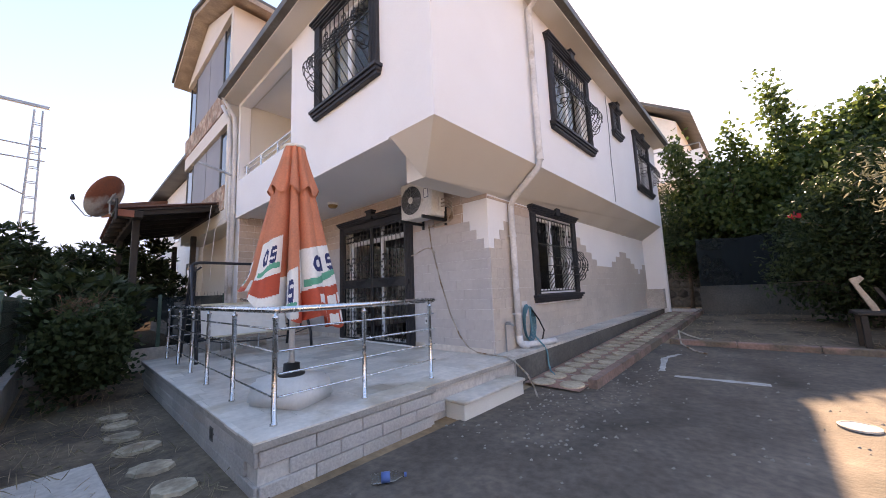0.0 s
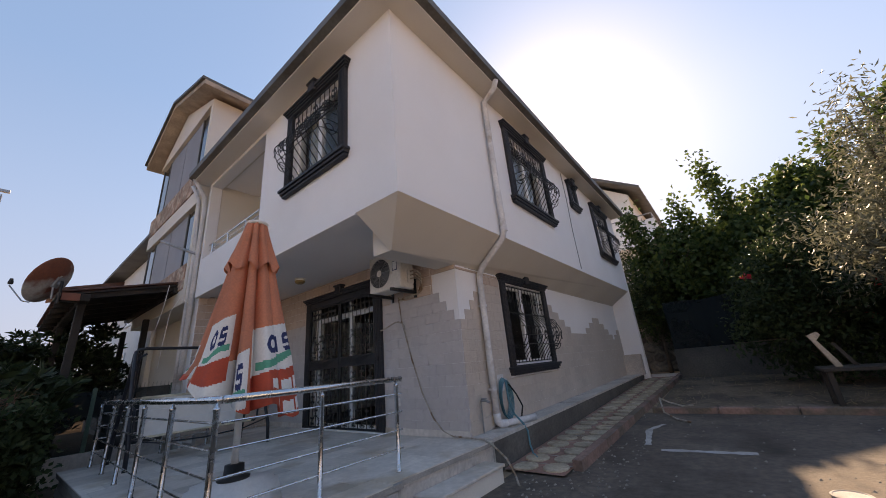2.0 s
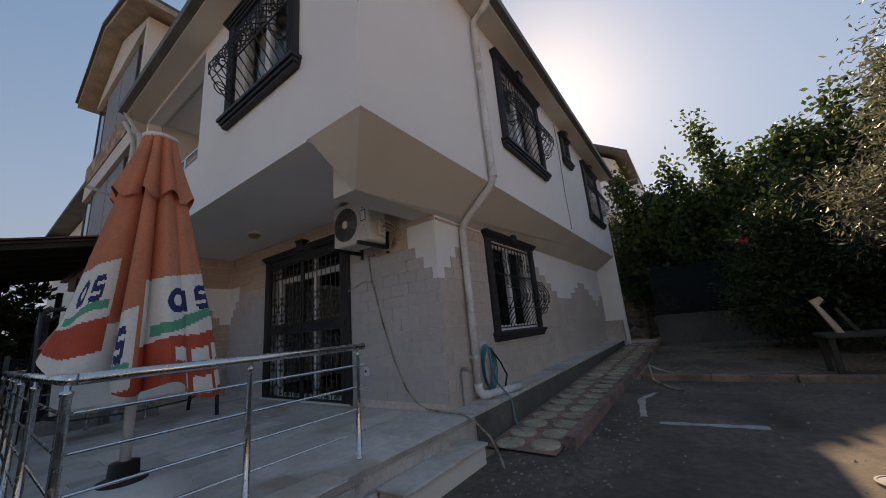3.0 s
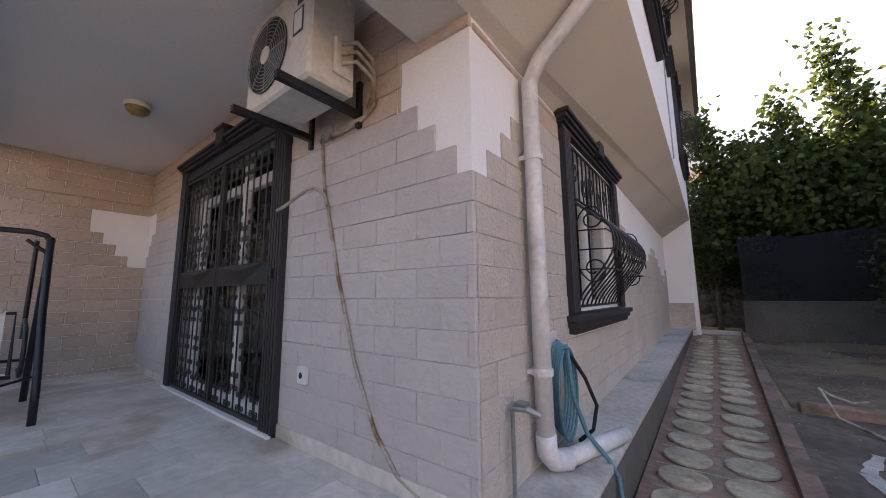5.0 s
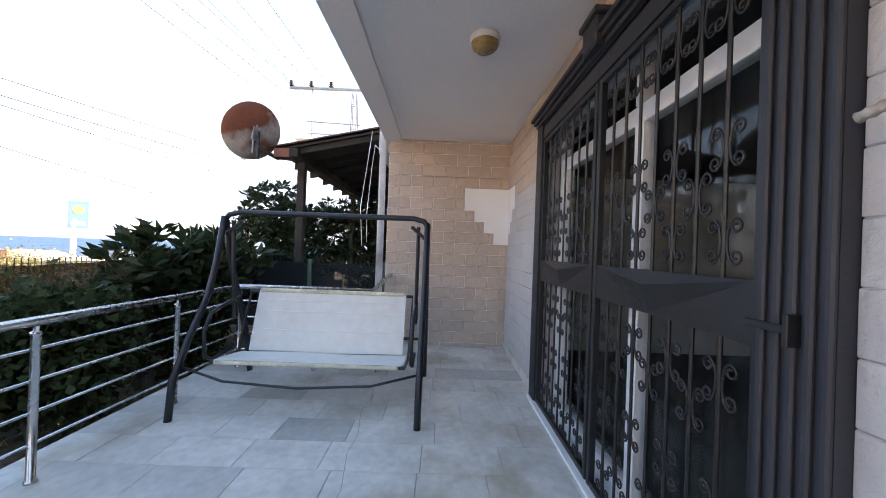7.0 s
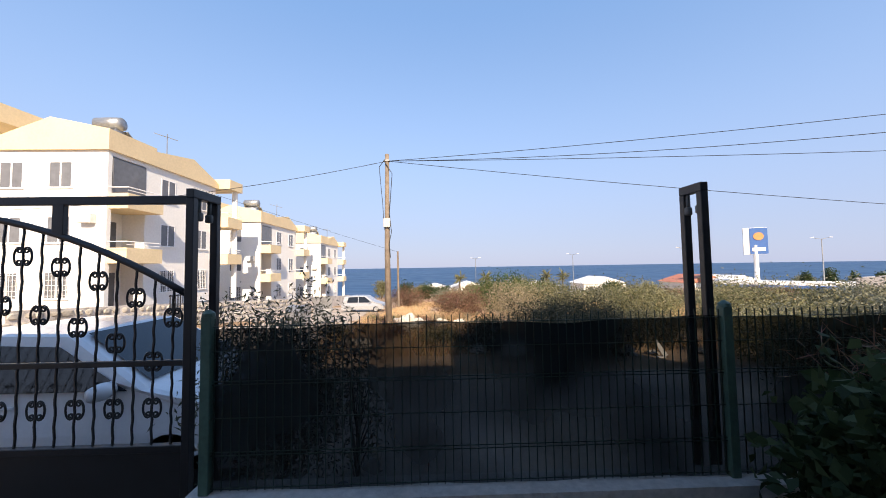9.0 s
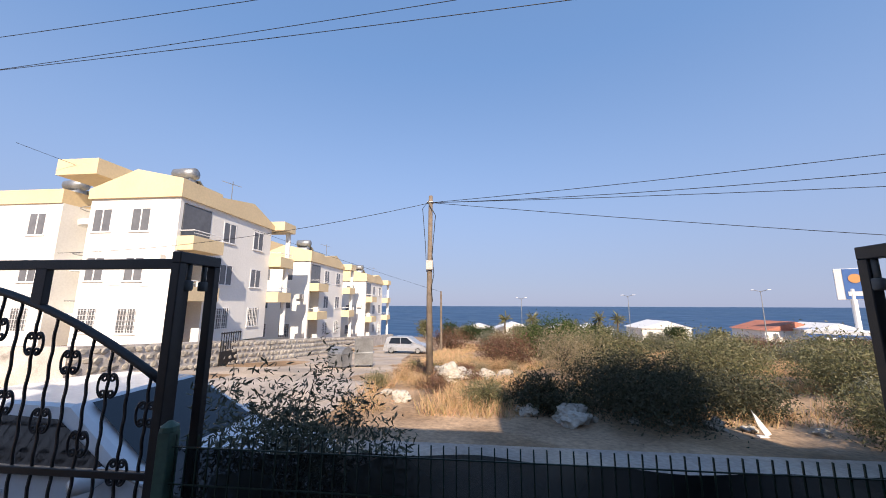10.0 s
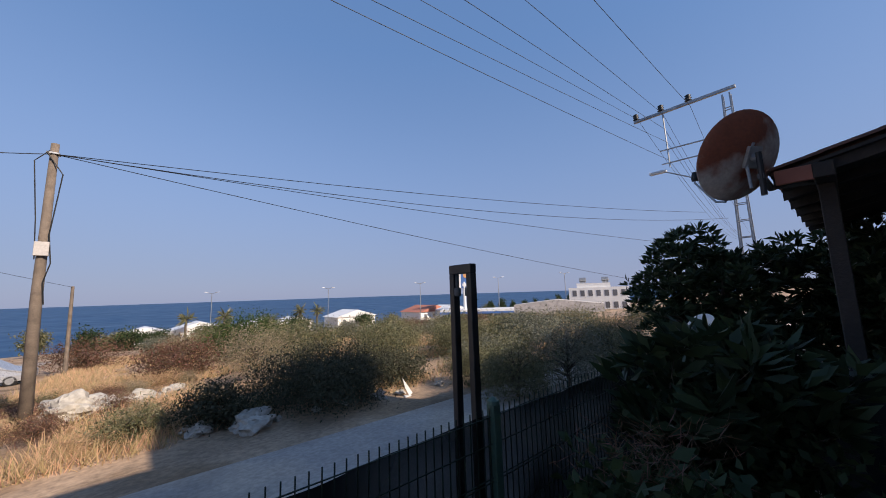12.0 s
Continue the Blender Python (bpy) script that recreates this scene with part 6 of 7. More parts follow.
# ---- street: cars, poles, wires ----
def car(label, m, paint, van=False):
    """A hatchback; local x forwards, origin on the ground at its middle."""
    c = thing("parked_car", label, "car", m)
    L, W, H = 4.2, 1.72, 1.46 if not van else 1.62
    top = [(-1.75, 0.92), (-1.45, H - 0.08), (-0.7, H), (0.25, H - 0.02), (1.05, 0.98)] if not van else [(-1.95, 0.95), (-1.85, H - 0.1), (-0.9, H), (0.35, H - 0.03), (1.15, 1.02)]
    low = [(-2.1, 0.28), (-2.12, 0.6), (-2.02, 0.90)]
    nose = [(1.95, 0.80), (2.1, 0.62), (2.1, 0.30)]
    outline = low + top + nose
    secs = [(-1.0, 0.93, 0.0), (-0.93, 1.0, 0.0), (0.0, 1.0, 0.02), (0.93, 1.0, 0.0), (1.0, 0.93, 0.0)]
    vs, k = [], len(outline)
    for s, sc, crown in secs:
        for x, z in outline:
            tumble = 1.0 - 0.17 * max(z - 0.92, 0) / (H - 0.92)
            vs.append((x * (1 if abs(s) < 0.99 else 0.985), s * W / 2 * tumble, 0.28 + (z - 0.28) * (1 if abs(s) < 0.99 else 0.985) + crown * (z > 0.6)))
    fs = [(j * k + i, j * k + (i + 1) % k, (j + 1) * k + (i + 1) % k, (j + 1) * k + i) for j in range(len(secs) - 1) for i in range(k)]
    fs += [tuple(range(k))[::-1], tuple((len(secs) - 1) * k + i for i in range(k))]
    part("body", MB().add(vs, fs), paint, c, smooth=False)
    for s in (-1, 1):
        def sidept(x, z):
            tumble = 1.0 - 0.17 * max(z - 0.92, 0) / (H - 0.92)
            return (x, s * (W / 2 * tumble + 0.006), z)
        for q in ([(-1.55, 0.97), (-1.38, H - 0.14), (-0.45, H - 0.10), (-0.45, 0.97)], [(-0.38, 0.97), (-0.38, H - 0.10), (0.2, H - 0.12), (0.92, 0.97)]):
            part("side_window", MB().add([sidept(*p) for p in q], [(0, 1, 2, 3)]), CARGLASS, c)
        mr = part("wing_mirror", MB().lathe([(0.01, -0.12), (0.06, -0.10), (0.075, 0.0), (0.06, 0.10), (0.01, 0.12)], (0.78, s * (W / 2 + 0.10), 1.0), 12, axis="y"), paint, c, smooth=True)
        part("headlight", MB().cbox((1.88, s * 0.72 - 0.16, 0.62), (2.09, s * 0.72 + 0.12, 0.76), 0.03), GLASS, c)
        part("door_handle", MB().cbox((0.0 - 0.25, s * (W / 2 + 0.012) - 0.012, 0.84), (-0.07, s * (W / 2 + 0.012) + 0.012, 0.87), 0.006), paint, c)
        for x in (-1.3, 1.32):
            wh = part("wheel", MB().lathe([(0.18, -0.10), (0.29, -0.10), (0.31, -0.06), (0.31, 0.06), (0.29, 0.10), (0.18, 0.10)], (x, s * (W / 2 - 0.10), 0.31), 24, axis="y"), TYRE, c, smooth=True)
            part("rim", MB().lathe([(0.19, -0.112), (0.17, -0.118), (0.05, -0.10), (0.19, 0.112)], (x, s * (W / 2 - 0.10), 0.31), 16, axis="y"), GALV, wh)
    part("windscreen", MB().add([(1.0, -0.70, 1.0), (1.0, 0.70, 1.0), (0.30, 0.60, H - 0.045), (0.30, -0.60, H - 0.045)], [(0, 1, 2, 3)]), CARGLASS, c, at=pose(0.018, 0, 0.022))
    return c


car("white hatchback parked along the road outside the gate", pose(2.33, -6.86, gz(0, -6.86) + 0.012, 0, 0, 180) @ Matrix.Diagonal((1.04, 1.0, 1.11, 1)), CARW)
car("silver estate car parked on the side street", pose(5.35, -37.6, gz(0, -37.6) + 0.05, 0, 0, 176), CARS, True)

wp = thing("wooden_pole", "weathered wooden utility pole with a cable box", "utility pole", pose(0.38, -17.4, gz(0, -17.4)))
PT = 7.8
part("pole", MB().tube([(-0.05, 0, -0.1), (0.0, 0, 3.5), (-0.02, 0, PT)], [0.14, 0.115, 0.085], 12), POLE, wp, smooth=True)
part("cable_box", MB().cbox((-0.15, 0.09, 4.6), (0.13, 0.20, 4.98), 0.01), CONC_L, wp, "grey cable box")
part("clamp", MB().cbox((-0.14, -0.12, PT - 0.32), (0.12, 0.12, PT - 0.26), 0.01), GALV, wp)
part("lead", MB().tube([(0.1, 0.12, PT - 0.3), (-0.25, 0.15, PT - 0.9), (-0.12, 0.14, 5.2), (-0.2, 0.14, 4.4), (-0.1, 0.14, 3.9), (-0.15, 0.1, 3.3)], 0.016, 5), PLASTIC_K, wp, "black hanging lead")
part("lead", MB().tube([(0.05, 0.12, PT - 0.25), (0.3, 0.15, PT - 0.6), (0.16, 0.14, 5.6), (0.1, 0.14, 4.5)], 0.014, 5), PLASTIC_K, wp, "black hanging lead")
wp2 = thing("wooden_pole", "distant wooden utility pole by the side street", "utility pole", pose(2.2, -40.0, gz(0, -40) - 0.2))
part("pole", MB().tube([(0, 0, 0), (0.05, 0, 6.5)], [0.13, 0.09], 8), POLE, wp2)


def wire(label, a, b, sag, r=0.012):
    a, b = Vector(a), Vector(b)
    t = thing("overhead_wire", label, "cable", None, "overhead wires")
    k = 24
    part("strand", MB().tube([a.lerp(b, i / k) - Vector((0, 0, 4 * sag * (i / k) * (1 - i / k))) for i in range(k + 1)], r, 5), PLASTIC_K, t)


ptop = Vector((0.36, -17.4, gz(0, -17.4) + PT - 0.3))
wire("black cable from the wooden pole along the road", ptop, (-34, -9.76, 7.65), 0.35)
wire("black cable from the wooden pole along the road", ptop, (-34, -8.47, 6.96), 0.8)
wire("black cable from the wooden pole along the road", ptop, (-34, -11.83, 5.48), 0.2)
wire("black cable from the wooden pole along the road", ptop, (-34, -13.56, 2.4), 0.25)
wire("black cable from the wooden pole to the apartments", ptop, (20.1, -18.9, 4.63), 0.45)
wire("black cable sloping to the distant pole", (24.5, -19.2, 11.1), (2.2, -40.0, 3.4), 0.3)
for a, b in (((-18.3, -7.6, 7.4), (-4.5, -8.8, 7.8)), ((-18.3, -7.6, 8.2), (-5.4, -8.9, 8.4)), ((-18.5, -8.7, 9.75), (-6.7, -9.15, 9.4)),
             ((-18.5, -7.7, 8.9), (-7.2, -8.2, 9.0)), ((-18.5, -7.7, 9.6), (-8.55, -7.6, 9.4)), ((-18.5, -6.7, 9.5), (-9.7, -6.5, 9.3))):
    a, b = Vector(a), Vector(b)
    wire("thin overhead power line above the road", a, a + (b - a) * (40 / (b.x - a.x)), 0.3, 0.008)
    wire("thin overhead power line running on", a, (-70, a.y - 5, 9.0), 1.2, 0.008)
for k in range(3):
    wire("thin overhead line beyond the yard", (16, 9 + k * 1.2, 11.5), (-2, 40 + k * 2.0, 12), 1.0, 0.012)

py = thing("power_pylon", "galvanised lattice power pylon with insulators and a street lamp", "pylon", pose(-18.3, -5.5, -0.4))
mb = MB()
for dx in (-0.16, 0.16):
    for dy in (-0.16, 0.16):
        mb.tube([(dx * 1.5, dy * 1.5, 0), (dx * 0.7, dy * 0.7, 9.75)], 0.035, 4)
part("mast", mb, GALV, py)
mb = MB()
for i in range(15):
    z = 0.5 + i * 0.62
    s = 0.24 - 0.13 * z / 9.75
    mb.tube([(s, -s, z), (s, s, z)], 0.022, 4).tube([(-s, -s, z), (-s, s, z)], 0.022, 4).tube([(s, -s, z), (-s, -s, z)], 0.022, 4)
tagged(part("lattice", mb, GALV, py), kind="stuff")
part("crossarm", MB().cbox((-0.06, -3.3, 9.9), (0.06, 0.3, 10.02), 0.01), GALV, py)
part("hanger", MB().tube([(0, -2.15, 9.9), (0, -2.1, 7.5)], 0.03, 5).tube([(0, -2.4, 8.3), (0, 0.3, 8.2)], 0.03, 5).tube([(0, -2.4, 7.7), (0, 0.3, 7.65)], 0.03, 5), GALV, py)
ins = MB().lathe([(0.05, 0), (0.13, 0.05), (0.07, 0.1), (0.13, 0.15), (0.07, 0.2), (0.12, 0.25), (0.05, 0.3)], n=12).mesh("insulator", PLASTIC_K, True)
for y in (-3.2, -2.2, -1.2):
    part("insulator", ins, None, py, "black ribbed insulator", at=pose(0, y, 10.02))
part("lamp_arm", MB().tube([(0, -0.2, 6.2), (0, -2.3, 7.35)], 0.03, 6), GALV, py)
part("lamp_head", MB().cbox((-0.1, -2.9, 7.33), (0.1, -2.25, 7.45), 0.03), PLASTIC_W, py, "pale street lamp head")

# ---- apartment blocks across the street ----
def apartment(label, m):
    b = thing("apartment_block", label, "apartment building", m)
    W, L, S = 5.8, 10.0, 2.9
    # corner balconies are recessed at the near end of the street side
    for lo_, hi_ in (((0.0, -9.0, 0), (W, -2.4, 3 * S)), ((1.3, -2.4, 0), (W, 0, 3 * S)), ((0, -0.25, 0), (1.3, 0, 3 * S)), ((0, -2.4, 3 * S - 0.25), (1.3, -0.25, 3 * S))):
        part("wall", MB().box(lo_, hi_), APT_W, b)
    part("stair_tower", MB().box((W + 2.6, -7, 0), (W + 12, -0.5, 3 * S)).box((W, -6.5, 0), (W + 2.6, -3.0, 3 * S + 1.6)), APT_W, b, "white stair tower and rear wing")
    part("tower_top", MB().box((W - 0.1, -6.6, 3 * S + 1.6), (W + 2.7, 0.1, 3 * S + 2.6)).box((W + 2.6, -7.1, 3 * S), (W + 12, -0.4, 3 * S + 0.9)), YELLOW, b, "yellow top of the stair tower")
    for k in range(1, 4):
        z = k * S - 1.3
        part("spiral_stair", MB().lathe([(1.15, 0.0), (1.2, 0.25), (1.2, 0.32), (1.15, 0.36)], (W + 1.3, -1.9, z), 20), APT_W, b, "white curved stair flight")
        part("stair_rail", MB().tube([(W + 1.3 + 1.15 * math.cos(a), -1.9 + 1.15 * math.sin(a), z + 1.1) for a in np.linspace(-0.5, 3.6, 12)], 0.03, 5), GALV, b)
    # yellow parapet with gables
    z = 3 * S
    part("parapet", MB().prism([(-0.15, z), (W + 0.1, z), (W + 0.1, z + 0.6), (W * 0.5, z + 1.75), (-0.15, z + 1.1)], "y", -3.0, 0.15), YELLOW, b, "yellow gabled parapet")
    part("parapet", MB().prism([(-3.0, z), (-9.2, z), (-9.2, z + 0.35), (-6.3, z + 1.45), (-3.0, z + 0.9)], "x", -0.15, W - 0.2), YELLOW, b, "yellow gabled parapet")
    part("balcony_canopy", MB().box((-1.0, -11.0, z), (1.4, -9.2, z + 0.75)), YELLOW, b)
    # street-side balconies
    for k in range(3):
        fz = k * S
        for y0, y1, d in ((-2.5, -0.1, 1.0), (-11.0, -9.02, 1.0)):
            if k == 0:
                continue
            part("balcony", MB().box((-d, y0, fz - 0.2), (1.25, y1, fz)).box((-d, y0, fz), (-d + 0.12, y1, fz + 0.62)).box((-d + 0.12, y1 - 0.12, fz), (0, y1, fz + 0.62)).box((-d + 0.12, y0, fz), (0, y0 + 0.12, fz + 0.62)), YELLOW, b, "yellow balcony parapet")
            part("balcony_rail", MB().tube([(-d + 0.06, y0 + 0.1, fz + 0.95), (-d + 0.06, y1 - 0.06, fz + 0.95), (0, y1 - 0.06, fz + 0.95)], 0.03, 5).tube([(-d + 0.06, y0 + 0.1, fz + 0.78), (-d + 0.06, y1 - 0.06, fz + 0.78)], 0.02, 5), PVC, b)
        part("balcony_door", MB().box((1.27, -2.0, fz + 0.1), (1.295, -1.1, fz + 2.2)), APT_GL, b)
        if k == 2:
            part("glazing", MB().box((-0.02, -2.4, fz + 0.65), (0.02, -0.3, fz + 2.6)), APT_GL, b, "glazed upper balcony")
    part("column", MB().lathe([(0.2, 0), (0.2, 3 * S)], (-0.6, -10.6, 0), 12), APT_W, b)
    corners = [(-0.62, -0.05), (0.62, -0.05), (0.62, 1.36), (-0.62, 1.36), (-0.55, 0.0), (0.55, 0.0), (0.55, 1.3), (-0.55, 1.3)]
    ring = MB().add([(-0.02, u, w) for u, w in corners] + [(0.0, u, w) for u, w in corners],
                    [q for i in range(4) for j in [(i + 1) % 4] for q in ((i, j, j + 4, i + 4), (i, i + 8, j + 8, j), (i + 4, j + 4, j + 12, i + 12))])
    frame_x = ring.mesh("window", PVC)
    mull_x = MB().box((-0.018, -0.04, 0.0), (0.0, 0.04, 1.3)).mesh("mullion", PVC)
    sill_x = MB().box((-0.07, -0.68, -0.1), (0, 0.68, -0.052)).mesh("window_sill", APT_W)
    pane_x = MB().box((-0.008, -0.55, 0.0), (-0.001, 0.55, 1.3)).mesh("pane", APT_GL)
    spots = [pose(0, y, k * S + 0.95) for k in range(3) for y in (-4.2, -7.4)] + [pose(x, 0, k * S + 0.95, 0, 0, -90) for k in range(3) for x in (2.4, 4.9)] + [pose(W + x, -0.5, k * S + 0.95, 0, 0, -90) for k in range(3) for x in (4.2, 7.5)]
    bars = MB()
    for i in range(7):
        bars.box((-0.06, -0.55 + i * 0.18, 0.0), (-0.04, -0.53 + i * 0.18, 1.3))
    for i in range(5):
        bars.box((-0.06, -0.6, 0.1 + i * 0.27), (-0.04, 0.6, 0.12 + i * 0.27))
    bars = bars.mesh("window_grille", PVC)
    for q in spots:
        w = part("window", frame_x, None, b, "white window frame", at=q)
        part("pane", pane_x, None, w)
        part("mullion", mull_x, None, w)
        part("window_sill", sill_x, None, w)
        if q.translation.z < 1.5:
            part("window_grille", bars, None, w)
    for x, y in ((2.0, -2.2), (W + 6, -3.5)):
        part("water_tank", MB().lathe([(0.05, -0.75), (0.38, -0.7), (0.40, 0.0), (0.38, 0.7), (0.05, 0.75)], (x, y, 3 * S + 2.3), 16, axis="x"), GALV, b, "dull steel rooftop water tank", True)
        part("water_tank", MB().lathe([(0.05, -0.75), (0.36, -0.7), (0.38, 0.0), (0.36, 0.7), (0.05, 0.75)], (x, y + 0.25, 3 * S + 1.5), 16, axis="x"), GALV, b, "dull steel rooftop water tank", True)
        part("tank_stand", MB().box((x - 0.6, y - 0.3, 3 * S + 0.8), (x - 0.55, y + 0.3, 3 * S + 1.95)).box((x + 0.55, y - 0.3, 3 * S + 0.8), (x + 0.6, y + 0.3, 3 * S + 1.95)).prism([(y - 1.6, 3 * S + 0.9), (y - 0.3, 3 * S + 1.9), (y - 0.3, 3 * S + 1.97), (y - 1.6, 3 * S + 0.97)], "x", x - 0.8, x + 0.8), GALV, b)
    part("aerial", MB().tube([(0.4, -4.5, 3 * S + 0.9), (0.4, -4.5, 3 * S + 2.6)], 0.03, 5).tube([(0.0, -4.9, 3 * S + 2.3), (0.9, -4.0, 3 * S + 2.5)], 0.025, 5), GALV, b)
    part("outdoor_unit", MB().cbox((0.5, -0.05 + 0.06, S + 1.9), (1.2, 0.35, S + 2.4), 0.03), AC_W, b)
    return b


apt = apartment("white three-storey apartment block with yellow balconies and parapets", pose(15.5, -21.0, -0.5))
copy_thing(apt, pose(15.7, -37.5, -2.2))
copy_thing(apt, pose(14.9, -53.5, -3.2))
sw2 = thing("street_wall", "rough stone boundary wall along the side street", "wall", pose(0, 0, 0))
mb = MB()
pos = [(18.5, -14.4, -1.0), (14.0, -15.5, -1.05), (13.6, -22, -1.5), (13.0, -30, -2.1), (12.8, -45, -3.2), (12.8, -62, -4.3)]
for a, b in zip(pos, pos[1:]):
    d = (Vector(b) - Vector(a)).normalized()
    s = Vector((-d.y, d.x, 0)) * 0.18
    a, b = Vector(a), Vector(b)
    h = Vector((0, 0, 1.45))
    mb.add([a - s, a + s, b + s, b - s, a - s + h, a + s + h, b + s + h, b - s + h], [(4, 5, 6, 7), (0, 3, 7, 4), (1, 2, 6, 5), (0, 1, 5, 4), (3, 2, 6, 7)])
part("core", mb, CONC_L, sw2)
wallrock = [rock_mesh("stone", 20 + i, STONE, 1, 0.3, 0.8) for i in range(4)]
rng = random.Random(3)
n = 0
for a, b in zip(pos[1:4], pos[2:5]):
    a, b = Vector(a), Vector(b)
    cnt = int((b - a).length / 0.42)
    for i in range(cnt):
        for j in range(4):
            if n < 290:
                p = a.lerp(b, (i + 0.5 * (j % 2) + rng.uniform(-0.1, 0.1)) / cnt)
                part("stone", wallrock[rng.randrange(4)], None, sw2, at=pose(p.x - 0.17, p.y, p.z + 0.16 + j * 0.36, 0, 0, rng.uniform(-20, 20)) @ Matrix.Diagonal((0.07, 0.24 * rng.uniform(0.65, 1.25), 0.21 * rng.uniform(0.7, 1.15), 1)))
                n += 1
yg = thing("yard_gate", "dark iron gate in the stone street wall", "gate", pose(13.28, -23.4, -1.6))
for i in range(9):
    part("bar", MB().cbox((0, -0.8 + i * 0.2, 0.0), (0.04, -0.76 + i * 0.2, 2.0), 0.004), IRON, yg)
part("kick_panel", MB().cbox((-0.01, -0.84, 0.1), (0.05, 0.88, 0.9), 0.004), IRON, yg)
part("rail", MB().cbox((-0.01, -0.84, 1.9), (0.05, 0.88, 1.97), 0.004), IRON, yg)


def dumpster(m, open_lid):
    d = thing("waste_container", "grey galvanised waste container with a rounded lid", "container", m, "waste containers")
    part("body", MB().prism([(-0.45, 0.16), (0.45, 0.16), (0.55, 1.0), (-0.55, 1.0)], "x", -0.65, 0.65), GALV, d)
    part("rim", MB().cbox((-0.70, -0.60, 0.98), (0.70, 0.60, 1.05), 0.01), GALV, d)
    part("lid", MB().prism([(0.55 * math.cos(a), 0.40 * math.sin(a)) for a in np.linspace(0, math.pi, 10)], "x", -0.66, 0.66), GALV, d, at=pose(0, 0.5, 1.05, 80, 0, 0) @ Matrix.Translation((0, 0.5, 0)) if open_lid else pose(0, 0, 1.05))
    d.scale = (0.82, 0.82, 0.82)
    for x in (-0.5, 0.5):
        for y in (-0.35, 0.35):
            part("wheel", MB().lathe([(0.08, -0.03), (0.08, 0.03)], (x, y, 0.08), 12, axis="y").cbox((x - 0.02, y - 0.02, 0.08), (x + 0.02, y + 0.02, 0.18), 0.003), TYRE, d)


dumpster(pose(5.28, -24.3, gz(0, -24.3) + 0.03, 0, 0, 15), True)
dumpster(pose(6.35, -23.2, gz(0, -23.2) + 0.03, 0, 0, -20), False)

# ---- open field, rocks and scrub ----
r = np.random.RandomState(4)
n = 42000
gxp = r.uniform(-46, 2.6, n)
gyp = -13.2 - r.uniform(0, 1, n) ** 1.5 * 45
keep = np.array([noise.noise(Vector((a * 0.28, b * 0.28, 3.0))) > -0.10 for a, b in zip(gxp, gyp)]) & ~((gxp < -4) & (gyp > -16) & (r.uniform(size=n) < 0.6))
gxp, gyp = gxp[keep], gyp[keep]
zz = np.array([gz(a, b) for a, b in zip(gxp, gyp)])
m = len(gxp)
k = 5
c = np.repeat(np.stack([gxp, gyp, zz - 0.05], -1), k, axis=0) + r.normal(size=(m * k, 3)) * (0.10, 0.10, 0.0)
hgt = r.uniform(0.12, 0.55, m * k)
lean = r.normal(size=(m * k, 2)) * 0.45
wd = 0.003 + 0.0007 * np.abs(c[:, 1])
ang = r.uniform(0, 6.28, m * k)
sx, sy = np.cos(ang) * wd, np.sin(ang) * wd
tip = c + np.stack([lean[:, 0] * hgt, lean[:, 1] * hgt, hgt], -1)
v = np.stack([c + np.stack([sx, sy, 0 * sx], -1), c - np.stack([sx, sy, 0 * sx], -1), tip], axis=1).reshape(-1, 3)
tagged(new("dry_grass", np_mesh("dry_grass", v, np.arange(len(v)).reshape(-1, 3), L_STRAW)), "tall dry straw-coloured grass across the field", "grass", kind="stuff")


def scrub(label, x, y, h, rr, leaf, seed, tips=150, per=26, size=0.10, ratio=0.4):
    plant("field_shrub", label, "shrub", (x, y, gz(x, y) - 0.05), h, rr, tips, per, size, leaf, seed, 0.05, 0.0, spread=0.16 * rr / 1.2, ratio=ratio, group="field shrubs", hollow=0.55)


scrub("low dark green rounded shrub at the roadside", -6.3, -14.2, 1.38, 2.5, L_BRUSH, 51, 640, 46, 0.085)
scrub("low dark green rounded shrub at the roadside", -8.9, -14.3, 1.1, 1.3, L_BRUSH, 52, 220, 34, 0.09)
scrub("small dark shrub beside the rock", -3.3, -14.0, 1.1, 1.0, L_BRUSH, 53, 160, 30, 0.09)
scrub("pale dry twiggy shrub in the field", -5.6, -20.0, 2.3, 1.9, L_DRY, 54, 260, 34, 0.14, 0.12)
scrub("reddish brown shrub in the field", -3.6, -27.0, 1.9, 2.4, L_BROWN, 55, 240, 30, 0.13)
scrub("olive green shrub in the field", -11.0, -18.8, 2.1, 2.4, L_SCRUB, 56, 300, 32, 0.11)
scrub("olive green shrub in the field", -15.0, -16.5, 2.0, 2.6, L_SCRUB, 57, 300, 32, 0.10)
scrub("grey-green shrub close to the road", -12.5, -12.9, 1.4, 1.6, L_OLIVE, 58, 220, 30, 0.09)
scrub("grey-green shrub close to the road", -17.5, -11.8, 1.7, 2.2, L_OLIVE, 59, 260, 30, 0.09)
scrub("green shrub in the field", -8.0, -24.5, 2.4, 2.2, L_SCRUB, 60, 260, 30, 0.12)
scrub("broad green bush in the field", -8.0, -32.6, 3.0, 3.2, L_GREEN, 62, 380, 34, 0.17, 0.5)
scrub("tall olive green bush in the field", -11.5, -30.0, 2.4, 2.6, L_SCRUB, 63, 300, 34, 0.14)
scrub("green weeds at the foot of the bank", -1.8, -14.4, 0.8, 0.9, L_SCRUB, 61, 110, 26, 0.10, 0.2)
